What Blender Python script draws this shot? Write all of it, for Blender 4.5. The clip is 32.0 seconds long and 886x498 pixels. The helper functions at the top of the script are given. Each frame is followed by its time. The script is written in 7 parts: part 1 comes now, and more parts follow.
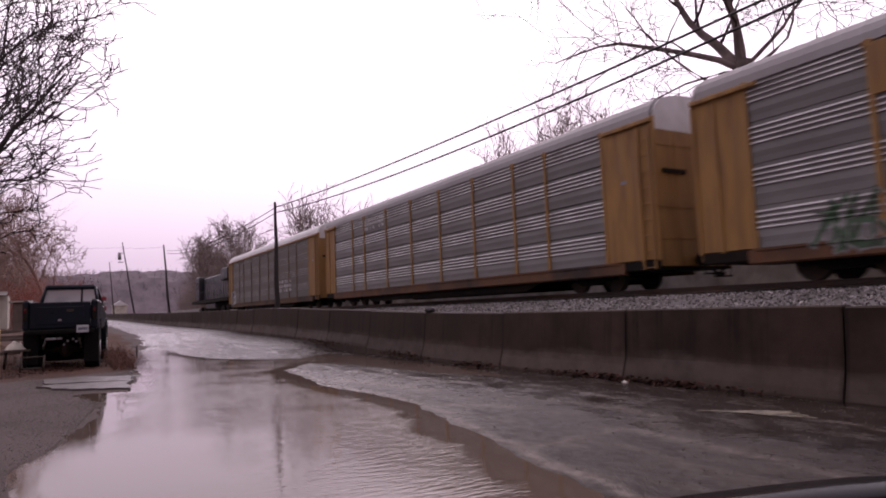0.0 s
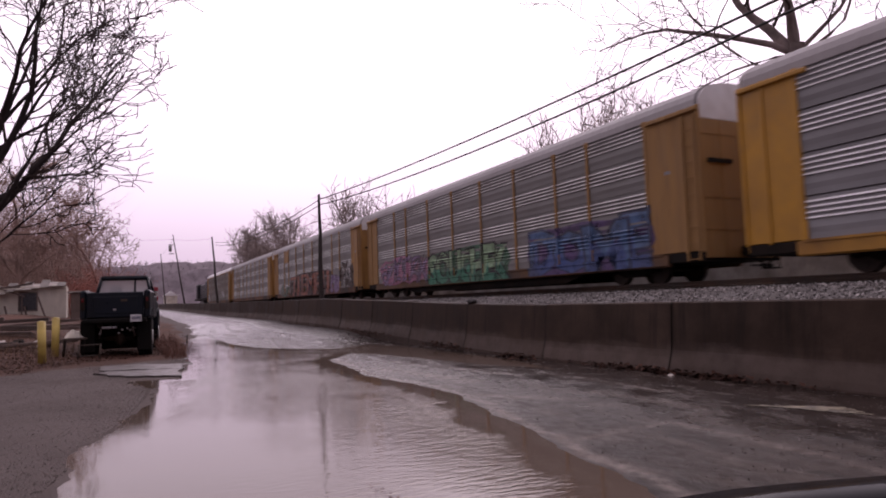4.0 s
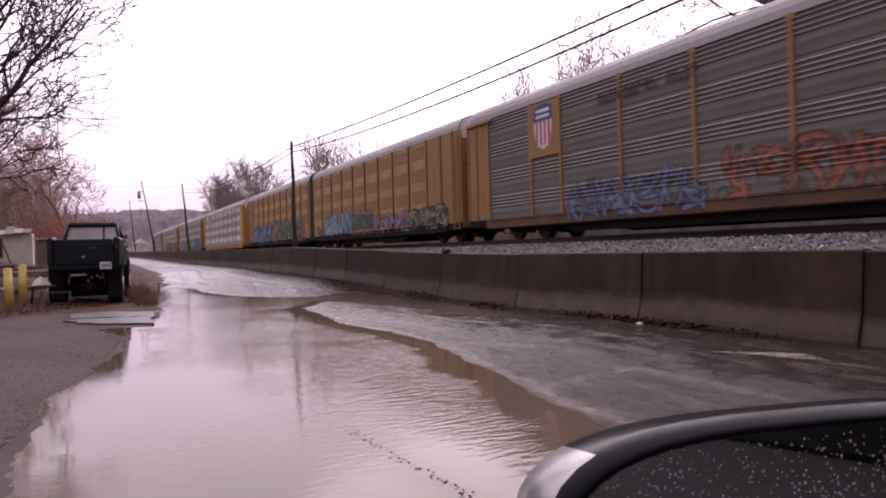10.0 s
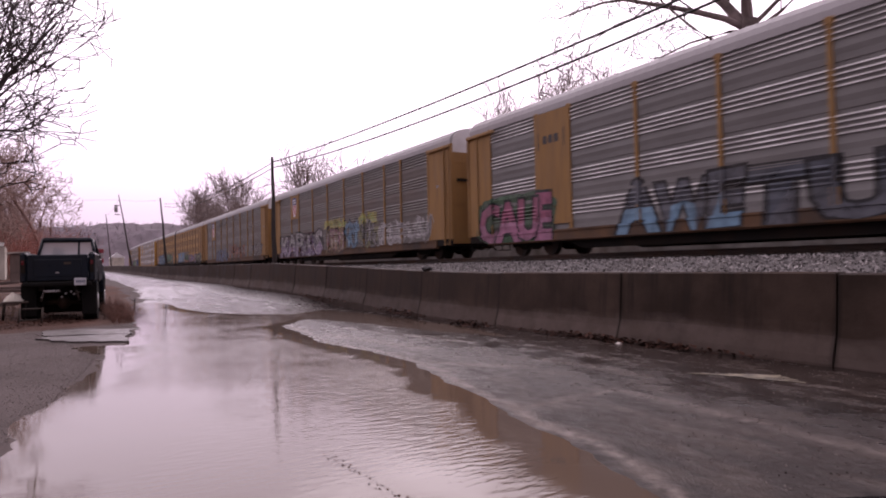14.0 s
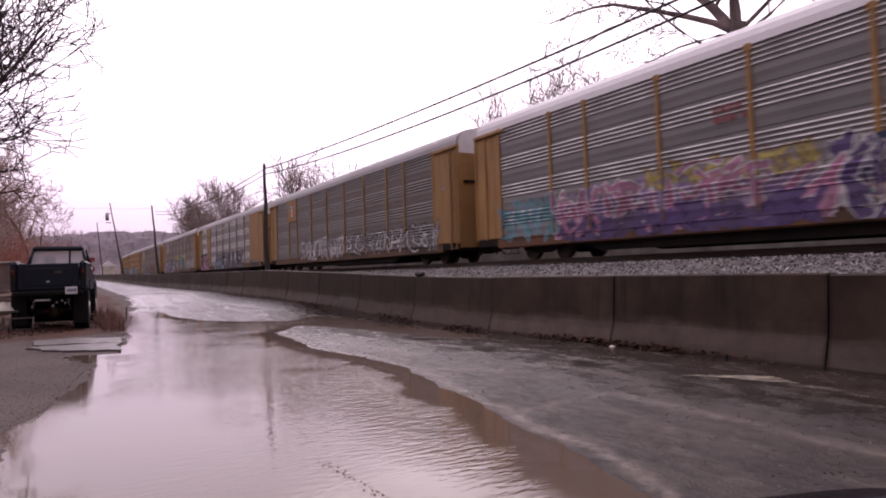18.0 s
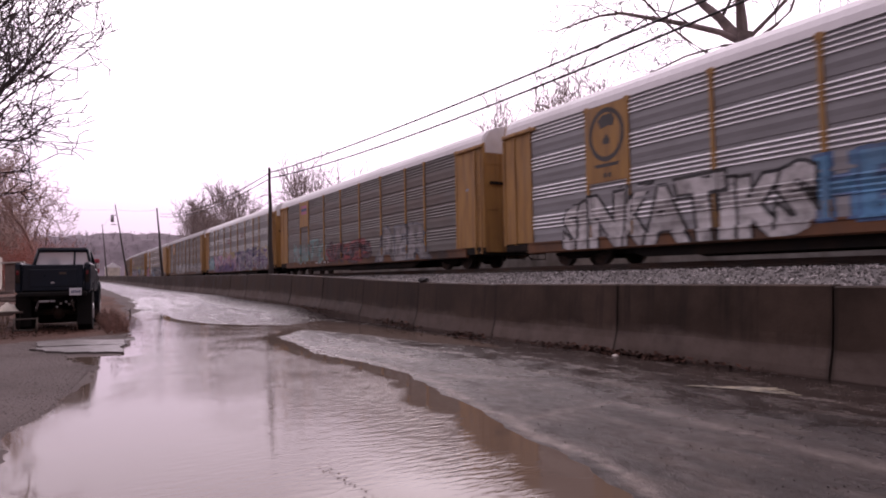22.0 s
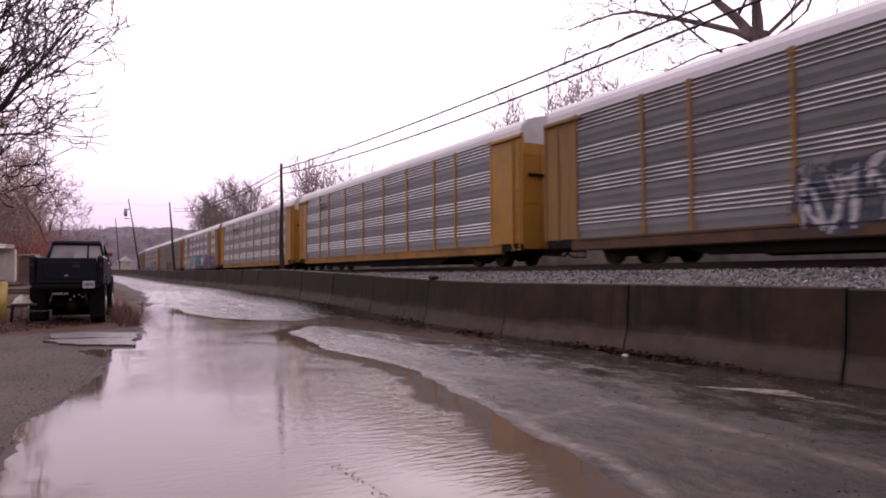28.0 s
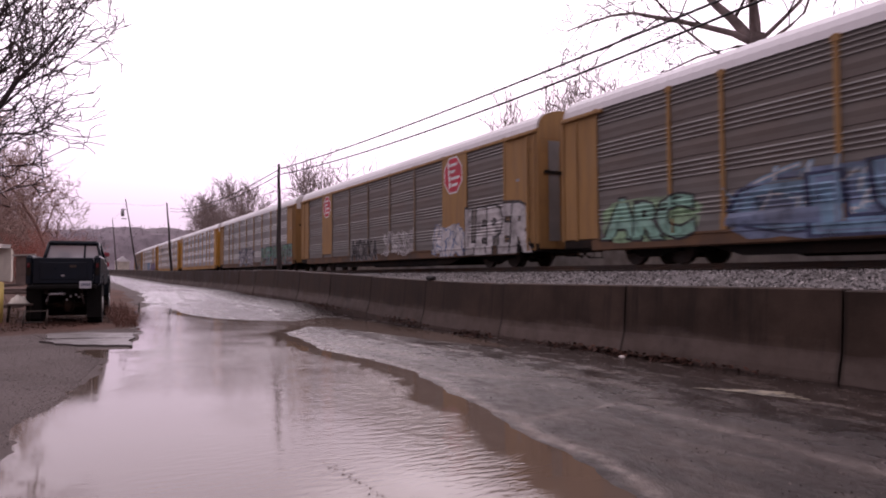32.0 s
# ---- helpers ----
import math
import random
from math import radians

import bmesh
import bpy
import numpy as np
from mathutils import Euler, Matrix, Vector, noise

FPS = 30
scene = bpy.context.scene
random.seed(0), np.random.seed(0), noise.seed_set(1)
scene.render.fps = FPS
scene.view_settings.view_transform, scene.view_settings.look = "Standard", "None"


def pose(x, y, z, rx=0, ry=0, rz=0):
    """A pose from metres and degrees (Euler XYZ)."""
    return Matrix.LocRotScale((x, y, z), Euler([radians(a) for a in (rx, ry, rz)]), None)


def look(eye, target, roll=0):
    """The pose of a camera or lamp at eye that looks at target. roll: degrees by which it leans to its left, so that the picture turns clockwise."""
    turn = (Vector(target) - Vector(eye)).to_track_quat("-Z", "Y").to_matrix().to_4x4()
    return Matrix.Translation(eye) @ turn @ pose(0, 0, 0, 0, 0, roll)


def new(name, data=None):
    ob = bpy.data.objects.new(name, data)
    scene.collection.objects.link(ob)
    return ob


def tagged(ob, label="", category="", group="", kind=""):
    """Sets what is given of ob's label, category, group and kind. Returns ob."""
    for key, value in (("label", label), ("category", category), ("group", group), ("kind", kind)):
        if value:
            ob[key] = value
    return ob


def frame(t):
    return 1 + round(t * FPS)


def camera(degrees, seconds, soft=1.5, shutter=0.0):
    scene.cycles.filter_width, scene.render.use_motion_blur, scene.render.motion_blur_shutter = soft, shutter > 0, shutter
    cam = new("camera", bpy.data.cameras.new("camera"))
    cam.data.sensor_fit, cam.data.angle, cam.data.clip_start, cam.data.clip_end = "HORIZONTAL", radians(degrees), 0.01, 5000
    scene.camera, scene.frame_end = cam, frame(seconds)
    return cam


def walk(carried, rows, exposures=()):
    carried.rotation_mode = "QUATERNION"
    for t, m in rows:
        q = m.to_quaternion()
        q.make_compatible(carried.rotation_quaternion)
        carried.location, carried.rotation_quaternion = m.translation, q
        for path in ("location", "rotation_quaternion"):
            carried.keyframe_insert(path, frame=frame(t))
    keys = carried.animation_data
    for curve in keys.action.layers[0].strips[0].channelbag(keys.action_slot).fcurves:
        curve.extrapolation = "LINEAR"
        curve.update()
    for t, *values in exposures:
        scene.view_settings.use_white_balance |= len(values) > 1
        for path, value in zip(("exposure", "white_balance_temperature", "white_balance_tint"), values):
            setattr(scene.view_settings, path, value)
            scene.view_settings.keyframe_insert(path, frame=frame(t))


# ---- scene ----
cam = camera(68.0, 32.0, 1.9, 0.3)
PATH = [
    (0, pose(0, 0, 1.218, 95.08, 2.15, -29.91)),
    (0.5, pose(0, 0, 1.218, 95.11, 2.07, -29.35)),
    (1, pose(0, 0, 1.217, 95.15, 1.63, -27.13)),
    (1.5, pose(0, 0, 1.217, 95.18, 1.58, -26.13)),
    (2, pose(0, 0, 1.217, 95.09, 1.94, -25.99)),
    (2.5, pose(0, 0, 1.217, 94.92, 2.04, -25.96)),
    (3, pose(0, 0, 1.216, 94.76, 1.99, -25.97)),
    (3.5, pose(0, 0, 1.216, 94.62, 1.95, -26.09)),
    (5.5, pose(0, 0, 1.220, 94.09, 2.05, -26.66)),
    (6, pose(0, 0, 1.220, 94.07, 2.18, -26.69)),
    (6.5, pose(0, 0, 1.220, 94.07, 2.17, -26.63)),
    (7, pose(0, 0, 1.220, 94.06, 2.13, -26.60)),
    (7.5, pose(0, 0, 1.220, 94.11, 2.09, -26.67)),
    (8, pose(0, 0, 1.214, 93.58, 1.60, -27.32)),
    (8.5, pose(0, 0, 1.208, 91.28, 0.81, -28.24)),
    (9, pose(0, 0, 1.205, 90.45, 0.55, -28.98)),
    (9.5, pose(0, 0, 1.205, 90.13, 0.66, -29.60)),
    (10, pose(0, 0, 1.205, 90.01, 1.59, -28.49)),
    (10.5, pose(0, 0, 1.230, 90.71, 2.55, -25.50)),
    (11, pose(0, 0, 1.260, 93.45, 2.40, -24.51)),
    (11.5, pose(0, 0, 1.260, 94.19, 2.17, -26.19)),
    (12, pose(0, 0, 1.260, 94.88, 1.73, -27.38)),
    (12.5, pose(0, 0, 1.260, 94.07, 1.47, -28.10)),
    (13, pose(0, 0, 1.260, 92.35, 1.06, -29.04)),
    (13.5, pose(0, 0, 1.257, 91.65, 1.18, -29.74)),
    (14, pose(0, 0, 1.255, 91.35, 1.24, -30.19)),
    (14.5, pose(0, 0, 1.252, 91.34, 1.41, -30.32)),
    (16.5, pose(0, 0, 1.250, 91.90, 1.56, -30.25)),
    (17, pose(0, 0, 1.250, 91.95, 1.83, -30.44)),
    (17.5, pose(0, 0, 1.250, 91.84, 1.95, -30.60)),
    (18, pose(0, 0, 1.250, 91.79, 1.81, -30.78)),
    (18.5, pose(0, 0, 1.250, 91.78, 1.75, -30.91)),
    (19, pose(0, 0, 1.250, 91.76, 1.64, -30.95)),
    (19.5, pose(0, 0, 1.250, 91.83, 1.61, -30.88)),
    (20, pose(0, 0, 1.250, 91.96, 1.29, -30.80)),
    (20.5, pose(0, 0, 1.256, 92.13, 1.16, -30.73)),
    (21, pose(0, 0, 1.256, 92.24, 1.12, -30.64)),
    (21.5, pose(0, 0, 1.256, 92.35, 1.11, -30.55)),
    (22, pose(0, 0, 1.260, 92.30, 1.07, -30.48)),
    (22.5, pose(0, 0, 1.260, 92.30, 1.13, -30.35)),
    (23, pose(0, 0, 1.260, 92.31, 1.08, -30.30)),
    (23.5, pose(0, 0, 1.260, 92.25, 1.10, -30.25)),
    (24, pose(0, 0, 1.260, 92.23, 1.08, -30.23)),
    (24.5, pose(0, 0, 1.260, 92.18, 1.11, -30.18)),
    (25, pose(0, 0, 1.260, 92.15, 0.96, -30.12)),
    (25.5, pose(0, 0, 1.260, 92.14, 0.71, -30.07)),
    (27.5, pose(0, 0, 1.260, 92.13, 0.48, -29.69)),
    (28, pose(0, 0, 1.260, 92.10, 0.36, -29.60)),
    (28.5, pose(0, 0, 1.260, 92.13, 0.49, -29.68)),
    (29, pose(0, 0, 1.260, 92.12, 0.45, -29.72)),
    (29.5, pose(0, 0, 1.260, 92.18, 0.39, -29.77)),
    (30, pose(0, 0, 1.260, 92.21, 0.46, -29.81)),
    (30.5, pose(0, 0, 1.260, 92.17, 0.37, -29.86)),
    (31, pose(0, 0, 1.260, 92.19, 0.37, -29.84)),
    (31.5, pose(0, 0, 1.260, 92.16, 0.29, -29.84)),
    (32, pose(0, 0, 1.260, 92.17, 0.25, -29.82)),
]
EXPOSURE = [(0, -.35), (8, -.33), (8.5, -.1), (9, 0), (10, .15), (10.7, 0), (11.2, -.1), (12, -.35), (13, -.18), (14, .02), (17, .06), (24, .05), (28, -.03), (32, -.05)]
walk(cam, PATH, [(t, e, 6620, 30) for t, e in EXPOSURE])

# ---- world: bright overcast sky ----
world = bpy.data.worlds.new("overcast")
scene.world = world
world.use_nodes = True
wn, wl = world.node_tree.nodes, world.node_tree.links
wn.clear()
w_out = wn.new("ShaderNodeOutputWorld")
w_bg = wn.new("ShaderNodeBackground")
w_sky = wn.new("ShaderNodeTexSky")
w_sky.sky_type, w_sky.sun_disc = "NISHITA", False
w_sky.sun_elevation, w_sky.sun_rotation = radians(35), radians(31)
w_sky.air_density, w_sky.dust_density = 1.0, 4.0
w_dir = wn.new("ShaderNodeTexCoord")
w_sep = wn.new("ShaderNodeSeparateXYZ")
wl.new(w_dir.outputs["Generated"], w_sep.inputs[0])
w_noise = wn.new("ShaderNodeTexNoise")
w_noise.inputs["Scale"].default_value, w_noise.inputs["Detail"].default_value = 1.8, 4
wl.new(w_dir.outputs["Generated"], w_noise.inputs["Vector"])
w_cloud = wn.new("ShaderNodeMath")
w_cloud.operation = "MULTIPLY_ADD"
w_cloud.inputs[1].default_value, w_cloud.inputs[2].default_value = 0.08, -0.04
wl.new(w_noise.outputs["Fac"], w_cloud.inputs[0])
w_high = wn.new("ShaderNodeMath")
wl.new(w_sep.outputs["Z"], w_high.inputs[0])
wl.new(w_cloud.outputs[0], w_high.inputs[1])
w_ramp = wn.new("ShaderNodeValToRGB")
w_ramp.color_ramp.elements[0].color = (0.45, 0.38, 0.46, 1)
w_ramp.color_ramp.elements[1].position = 0.46
w_ramp.color_ramp.elements[1].color = (1.0, 0.95, 1.0, 1)
for w_at, w_col in ((0.08, (0.54, 0.47, 0.555)), (0.15, (0.695, 0.633, 0.715)), (0.22, (0.81, 0.75, 0.82)), (0.34, (0.92, 0.865, 0.925))):
    w_ramp.color_ramp.elements.new(w_at).color = (*w_col, 1)
wl.new(w_high.outputs[0], w_ramp.inputs["Fac"])
# the cloud is thinnest, and brightest, before the hidden sun
SUN_WAY = Vector((0.42, 0.70, 0.58)).normalized()
w_dot = wn.new("ShaderNodeVectorMath")
w_dot.operation = "DOT_PRODUCT"
w_dot.inputs[1].default_value = SUN_WAY
wl.new(w_dir.outputs["Generated"], w_dot.inputs[0])
w_glow = wn.new("ShaderNodeMapRange")
w_glow.interpolation_type = "SMOOTHSTEP"
w_glow.inputs["From Min"].default_value, w_glow.inputs["From Max"].default_value = -0.1, 1.0
w_glow.inputs["To Min"].default_value, w_glow.inputs["To Max"].default_value = 0.62, 2.0
wl.new(w_dot.outputs["Value"], w_glow.inputs["Value"])
w_mul = wn.new("ShaderNodeVectorMath")
w_mul.operation = "SCALE"
wl.new(w_ramp.outputs["Color"], w_mul.inputs[0])
wl.new(w_glow.outputs["Result"], w_mul.inputs["Scale"])
w_dim = wn.new("ShaderNodeVectorMath")
w_dim.operation = "SCALE"
w_dim.inputs["Scale"].default_value = 0.1
wl.new(w_sky.outputs["Color"], w_dim.inputs[0])
w_mix = wn.new("ShaderNodeMixRGB")
w_mix.inputs["Fac"].default_value = 0.95
wl.new(w_dim.outputs[0], w_mix.inputs["Color1"])
wl.new(w_mul.outputs[0], w_mix.inputs["Color2"])
wl.new(w_mix.outputs["Color"], w_bg.inputs["Color"])
w_bg.inputs["Strength"].default_value = 1.0
wl.new(w_bg.outputs["Background"], w_out.inputs["Surface"])

sun = new("sun", bpy.data.lights.new("sun", "SUN"))
sun.data.energy, sun.data.angle, sun.data.color = 0.4, radians(40), (1.0, 0.97, 0.94)
sun.matrix_world = look(SUN_WAY * 60, (0, 0, 0))

# ---- small tools ----
def part(name, bm, mat, parent=None, label="", smooth=False):
    """One mesh object from a bmesh (or a ready mesh), under its thing."""
    if isinstance(bm, bpy.types.Mesh):
        me = bm
    else:
        me = bpy.data.meshes.new(name)
        bm.to_mesh(me)
        bm.free()
        if smooth:
            for p in me.polygons:
                p.use_smooth = True
    if mat is not None and not me.materials:
        for m in (mat if isinstance(mat, (list, tuple)) else [mat]):
            me.materials.append(m)
    ob = new(name, me)
    if parent is not None:
        ob.parent = parent
    if label:
        tagged(ob, label)
    return ob


def thing(name, label, category, group="", kind="", at=None):
    ob = new(name)
    ob.empty_display_size = 0.3
    if at is not None:
        ob.matrix_basis = at
    return tagged(ob, label, category, group, kind)


def box(bm, x0, x1, y0, y1, z0, z1, mat=0, bevel=0.0, tilt=None):
    vs = [bm.verts.new((x, y, z)) for z in (z0, z1) for x, y in ((x0, y0), (x1, y0), (x1, y1), (x0, y1))]
    fs = [bm.faces.new([vs[i] for i in q]) for q in
          ((3, 2, 1, 0), (4, 5, 6, 7), (0, 1, 5, 4), (1, 2, 6, 5), (2, 3, 7, 6), (3, 0, 4, 7))]
    for fc in fs:
        fc.material_index = mat
    if tilt is not None:
        bmesh.ops.transform(bm, matrix=tilt, verts=vs)
    if bevel:
        es = list({e for fc in fs for e in fc.edges})
        bmesh.ops.bevel(bm, geom=es, offset=bevel, segments=1, affect="EDGES")
    return vs


def rod(bm, a, b, r0, r1=None, n=8, mat=0, cap=True):
    """A tapered round bar from a to b."""
    r1 = r0 if r1 is None else r1
    a, b = Vector(a), Vector(b)
    w = (b - a).normalized()
    u = w.orthogonal().normalized()
    v = w.cross(u)
    rings = []
    for c, r in ((a, r0), (b, r1)):
        rings.append([bm.verts.new(c + r * (math.cos(k * math.tau / n) * u + math.sin(k * math.tau / n) * v)) for k in range(n)])
    for k in range(n):
        fc = bm.faces.new((rings[0][k], rings[0][(k + 1) % n], rings[1][(k + 1) % n], rings[1][k]))
        fc.material_index = mat
        fc.smooth = n > 6
    if cap:
        for ring in (rings[0][::-1], rings[1]):
            bm.faces.new(ring).material_index = mat
    return rings


def extrude_profile(bm, prof, y0, y1, mat=0, close=False, mats=None):
    """A profile of (x, z) points drawn along y."""
    a = [bm.verts.new((x, y0, z)) for x, z in prof]
    b = [bm.verts.new((x, y1, z)) for x, z in prof]
    n = len(prof)
    for k in range(n if close else n - 1):
        fc = bm.faces.new((a[k], a[(k + 1) % n], b[(k + 1) % n], b[k]))
        fc.material_index = mats[k] if mats else mat
    if close:
        bm.faces.new(a[::-1]).material_index = mat
        bm.faces.new(b).material_index = mat
    return a, b


def mesh_from(name, verts, faces, mats, smooth=False, index=None):
    me = bpy.data.meshes.new(name)
    me.from_pydata(verts, [], faces)
    for m in mats:
        me.materials.append(m)
    if index is not None:
        me.polygons.foreach_set("material_index", index)
    if smooth:
        me.polygons.foreach_set("use_smooth", [True] * len(me.polygons))
    me.update()
    return me


# ---- materials ----
def material(name, color, rough=0.6, metal=0.0, vary=0.25, scale=3.0, dirt=None, dirt_amount=0.5, dirt_scale=0.8,
             bump=0.15, bump_scale=40.0, rough_vary=0.15, spec=0.5, stretch=(1, 1, 1), per_object=0.0, per_island=0.0, glow=0.0, coords="Object"):
    """A painted or natural surface: colour with grain, larger stains, uneven gloss and fine relief."""
    m = bpy.data.materials.new(name)
    m.use_nodes = True
    n, l = m.node_tree.nodes, m.node_tree.links
    b = n["Principled BSDF"]
    tc = n.new("ShaderNodeTexCoord")
    mp = n.new("ShaderNodeMapping")
    mp.inputs["Scale"].default_value = stretch
    l.new(tc.outputs[coords], mp.inputs["Vector"])
    fine = n.new("ShaderNodeTexNoise")
    fine.inputs["Scale"].default_value, fine.inputs["Detail"].default_value, fine.inputs["Roughness"].default_value = scale, 8, 0.65
    l.new(mp.outputs[0], fine.inputs["Vector"])
    hsv = n.new("ShaderNodeHueSaturation")
    hsv.inputs["Color"].default_value = (*color, 1)
    val = n.new("ShaderNodeMapRange")
    val.inputs["To Min"].default_value, val.inputs["To Max"].default_value = 1 - vary, 1 + vary
    val.inputs["From Min"].default_value, val.inputs["From Max"].default_value = 0.25, 0.75
    l.new(fine.outputs["Fac"], val.inputs["Value"])
    last = val.outputs["Result"]
    for amount, src in ((per_object, ("ShaderNodeObjectInfo", "Random")), (per_island, ("ShaderNodeNewGeometry", "Random Per Island"))):
        if amount:
            info = n.new(src[0])
            mr = n.new("ShaderNodeMapRange")
            mr.inputs["To Min"].default_value, mr.inputs["To Max"].default_value = 1 - amount, 1 + amount
            mul = n.new("ShaderNodeMath")
            mul.operation = "MULTIPLY"
            l.new(info.outputs[src[1]], mr.inputs["Value"])
            l.new(mr.outputs["Result"], mul.inputs[0])
            l.new(last, mul.inputs[1])
            last = mul.outputs[0]
    l.new(last, hsv.inputs["Value"])
    col = hsv.outputs["Color"]
    if dirt is not None:
        big = n.new("ShaderNodeTexNoise")
        big.inputs["Scale"].default_value, big.inputs["Detail"].default_value = dirt_scale, 6
        l.new(mp.outputs[0], big.inputs["Vector"])
        rmp = n.new("ShaderNodeMapRange")
        rmp.inputs["From Min"].default_value, rmp.inputs["From Max"].default_value = 0.42, 0.68
        rmp.inputs["To Max"].default_value = dirt_amount
        l.new(big.outputs["Fac"], rmp.inputs["Value"])
        mix = n.new("ShaderNodeMixRGB")
        mix.inputs["Color2"].default_value = (*dirt, 1)
        l.new(rmp.outputs["Result"], mix.inputs["Fac"])
        l.new(col, mix.inputs["Color1"])
        col = mix.outputs["Color"]
    l.new(col, b.inputs["Base Color"])
    rr = n.new("ShaderNodeMapRange")
    rr.inputs["From Min"].default_value, rr.inputs["From Max"].default_value = 0.3, 0.7
    rr.inputs["To Min"].default_value, rr.inputs["To Max"].default_value = max(0.02, rough - rough_vary), min(1, rough + rough_vary)
    l.new(fine.outputs["Fac"], rr.inputs["Value"])
    l.new(rr.outputs["Result"], b.inputs["Roughness"])
    b.inputs["Metallic"].default_value = metal
    b.inputs["Specular IOR Level"].default_value = spec
    if bump:
        bn = n.new("ShaderNodeTexNoise")
        bn.inputs["Scale"].default_value, bn.inputs["Detail"].default_value = bump_scale, 6
        l.new(mp.outputs[0], bn.inputs["Vector"])
        bp = n.new("ShaderNodeBump")
        bp.inputs["Strength"].default_value, bp.inputs["Distance"].default_value = bump, 0.02
        l.new(bn.outputs["Fac"], bp.inputs["Height"])
        l.new(bp.outputs["Normal"], b.inputs["Normal"])
    if glow:
        b.inputs["Emission Color"].default_value = (*color, 1)
        b.inputs["Emission Strength"].default_value = glow
    return m


SEG = 3.25       # length of one barrier unit
M = {}
RUST = (0.12, 0.055, 0.025)
GRIME = (0.06, 0.05, 0.042)
# rib_ materials are paler sheet copies with sky light put in the colour
M["galv_new"] = material("galvanised_clean", (0.25, 0.25, 0.26), 0.55, 0.0, 0.15, 1.5, GRIME, 0.3, 0.5, 0.05, 25, stretch=(1, 0.4, 1))
M["rib_new"] = material("skylit_rib_clean", (0.88, 0.88, 0.89), 0.45, 0.0, 0.06, 2.0, GRIME, 0.25, 0.6, 0.03, 25)
M["galv_mid"] = material("galvanised_weathered", (0.21, 0.205, 0.20), 0.6, 0.0, 0.2, 1.5, GRIME, 0.4, 0.5, 0.05, 25, stretch=(1, 0.4, 1))
M["rib_mid"] = material("skylit_rib_weathered", (0.68, 0.67, 0.66), 0.5, 0.0, 0.25, 2.0, GRIME, 0.5, 0.6, 0.03, 25)
M["galv_old"] = material("galvanised_grimy", (0.145, 0.138, 0.128), 0.7, 0.0, 0.3, 1.5, RUST, 0.35, 0.5, 0.05, 25, stretch=(1, 0.4, 1))
M["rib_old"] = material("skylit_rib_grimy", (0.25, 0.24, 0.225), 0.65, 0.0, 0.2, 2.0, GRIME, 0.4, 0.6, 0.03, 25)
M["yellow_new"] = material("yellow_paint_clean", (0.47, 0.235, 0.022), 0.55, 0.0, 0.14, 2.0, RUST, 0.3, 0.7, 0.04, 30)
M["yellow_mid"] = material("yellow_paint_weathered", (0.345, 0.184, 0.05), 0.65, 0.0, 0.16, 3.0, (0.13, 0.06, 0.028), 0.55, 2.6, 0.05, 30, stretch=(1, 1.4, .22))
M["yellow_old"] = material("yellow_paint_faded", (0.315, 0.175, 0.058), 0.75, 0.0, 0.16, 3.0, (0.15, 0.08, 0.038), 0.34, 2.6, 0.06, 30, stretch=(1, 1.4, .22))
M["sill_new"] = material("sill_paint_clean", (0.40, 0.20, 0.03), 0.65, 0, 0.25, 2.0, RUST, 0.6, 0.9, 0.08, 25)
M["sill_mid"] = material("sill_paint_rusty", (0.14, 0.06, 0.025), 0.75, 0, 0.4, 2.0, (0.03, 0.02, 0.016), 0.95, 0.6, 0.1, 25)
M["sill_old"] = material("sill_paint_filthy", (0.125, 0.066, 0.032), 0.8, 0, 0.4, 2.0, (0.035, 0.026, 0.022), 0.85, 0.6, 0.1, 25)
M["roof_white"] = material("roof_white_paint", (0.76, 0.745, 0.755), 0.6, 0.0, 0.06, 1.0, (0.45, 0.42, 0.42), 0.25, 0.4, 0.05, 20)
M["roof_grey"] = material("roof_grey_steel", (0.33, 0.315, 0.32), 0.6, 0.0, 0.12, 1.0, (0.22, 0.19, 0.19), 0.4, 0.4, 0.05, 20)
M["cap_white"] = material("end_white_paint", (0.62, 0.60, 0.61), 0.6, 0.0, 0.1, 1.5, (0.3, 0.24, 0.2), 0.4, 0.8, 0.04, 20)
M["underframe"] = material("black_underframe", (0.012, 0.0105, 0.0095), 0.85, 0.0, 0.3, 3.0, (0.05, 0.026, 0.015), 0.3, 1.0, 0.1, 30, spec=0.15)
M["wheel_steel"] = material("wheel_steel", (0.05, 0.042, 0.036), 0.6, 0.4, 0.3, 6.0, RUST, 0.4, 2.0, 0.1, 30)
M["rail_steel"] = material("rail_steel", (0.07, 0.055, 0.045), 0.55, 0.3, 0.3, 6.0, RUST, 0.6, 1.0, 0.1, 30)
M["tie"] = material("creosoted_sleeper", (0.05, 0.04, 0.033), 0.9, 0, 0.3, 5, None, 0, 1, 0.4, 30, stretch=(0.4, 3, 1), per_object=0.25)
M["stone"] = material("ballast_stone", (0.27, 0.252, 0.243), 0.75, 0, 0.35, 9, (0.07, 0.058, 0.053), 0.55, 3, 0.3, 30, per_island=0.8)
M["ballast"] = material("ballast_bed", (0.17, 0.16, 0.155), 0.95, 0, 0.6, 14, (0.08, 0.07, 0.06), 0.5, 0.7, 1.0, 22)


def node(n, kind, **inputs):
    nd = n.new(kind)
    for k, v in inputs.items():
        nd.inputs[k.replace("_", " ")].default_value = v
    return nd


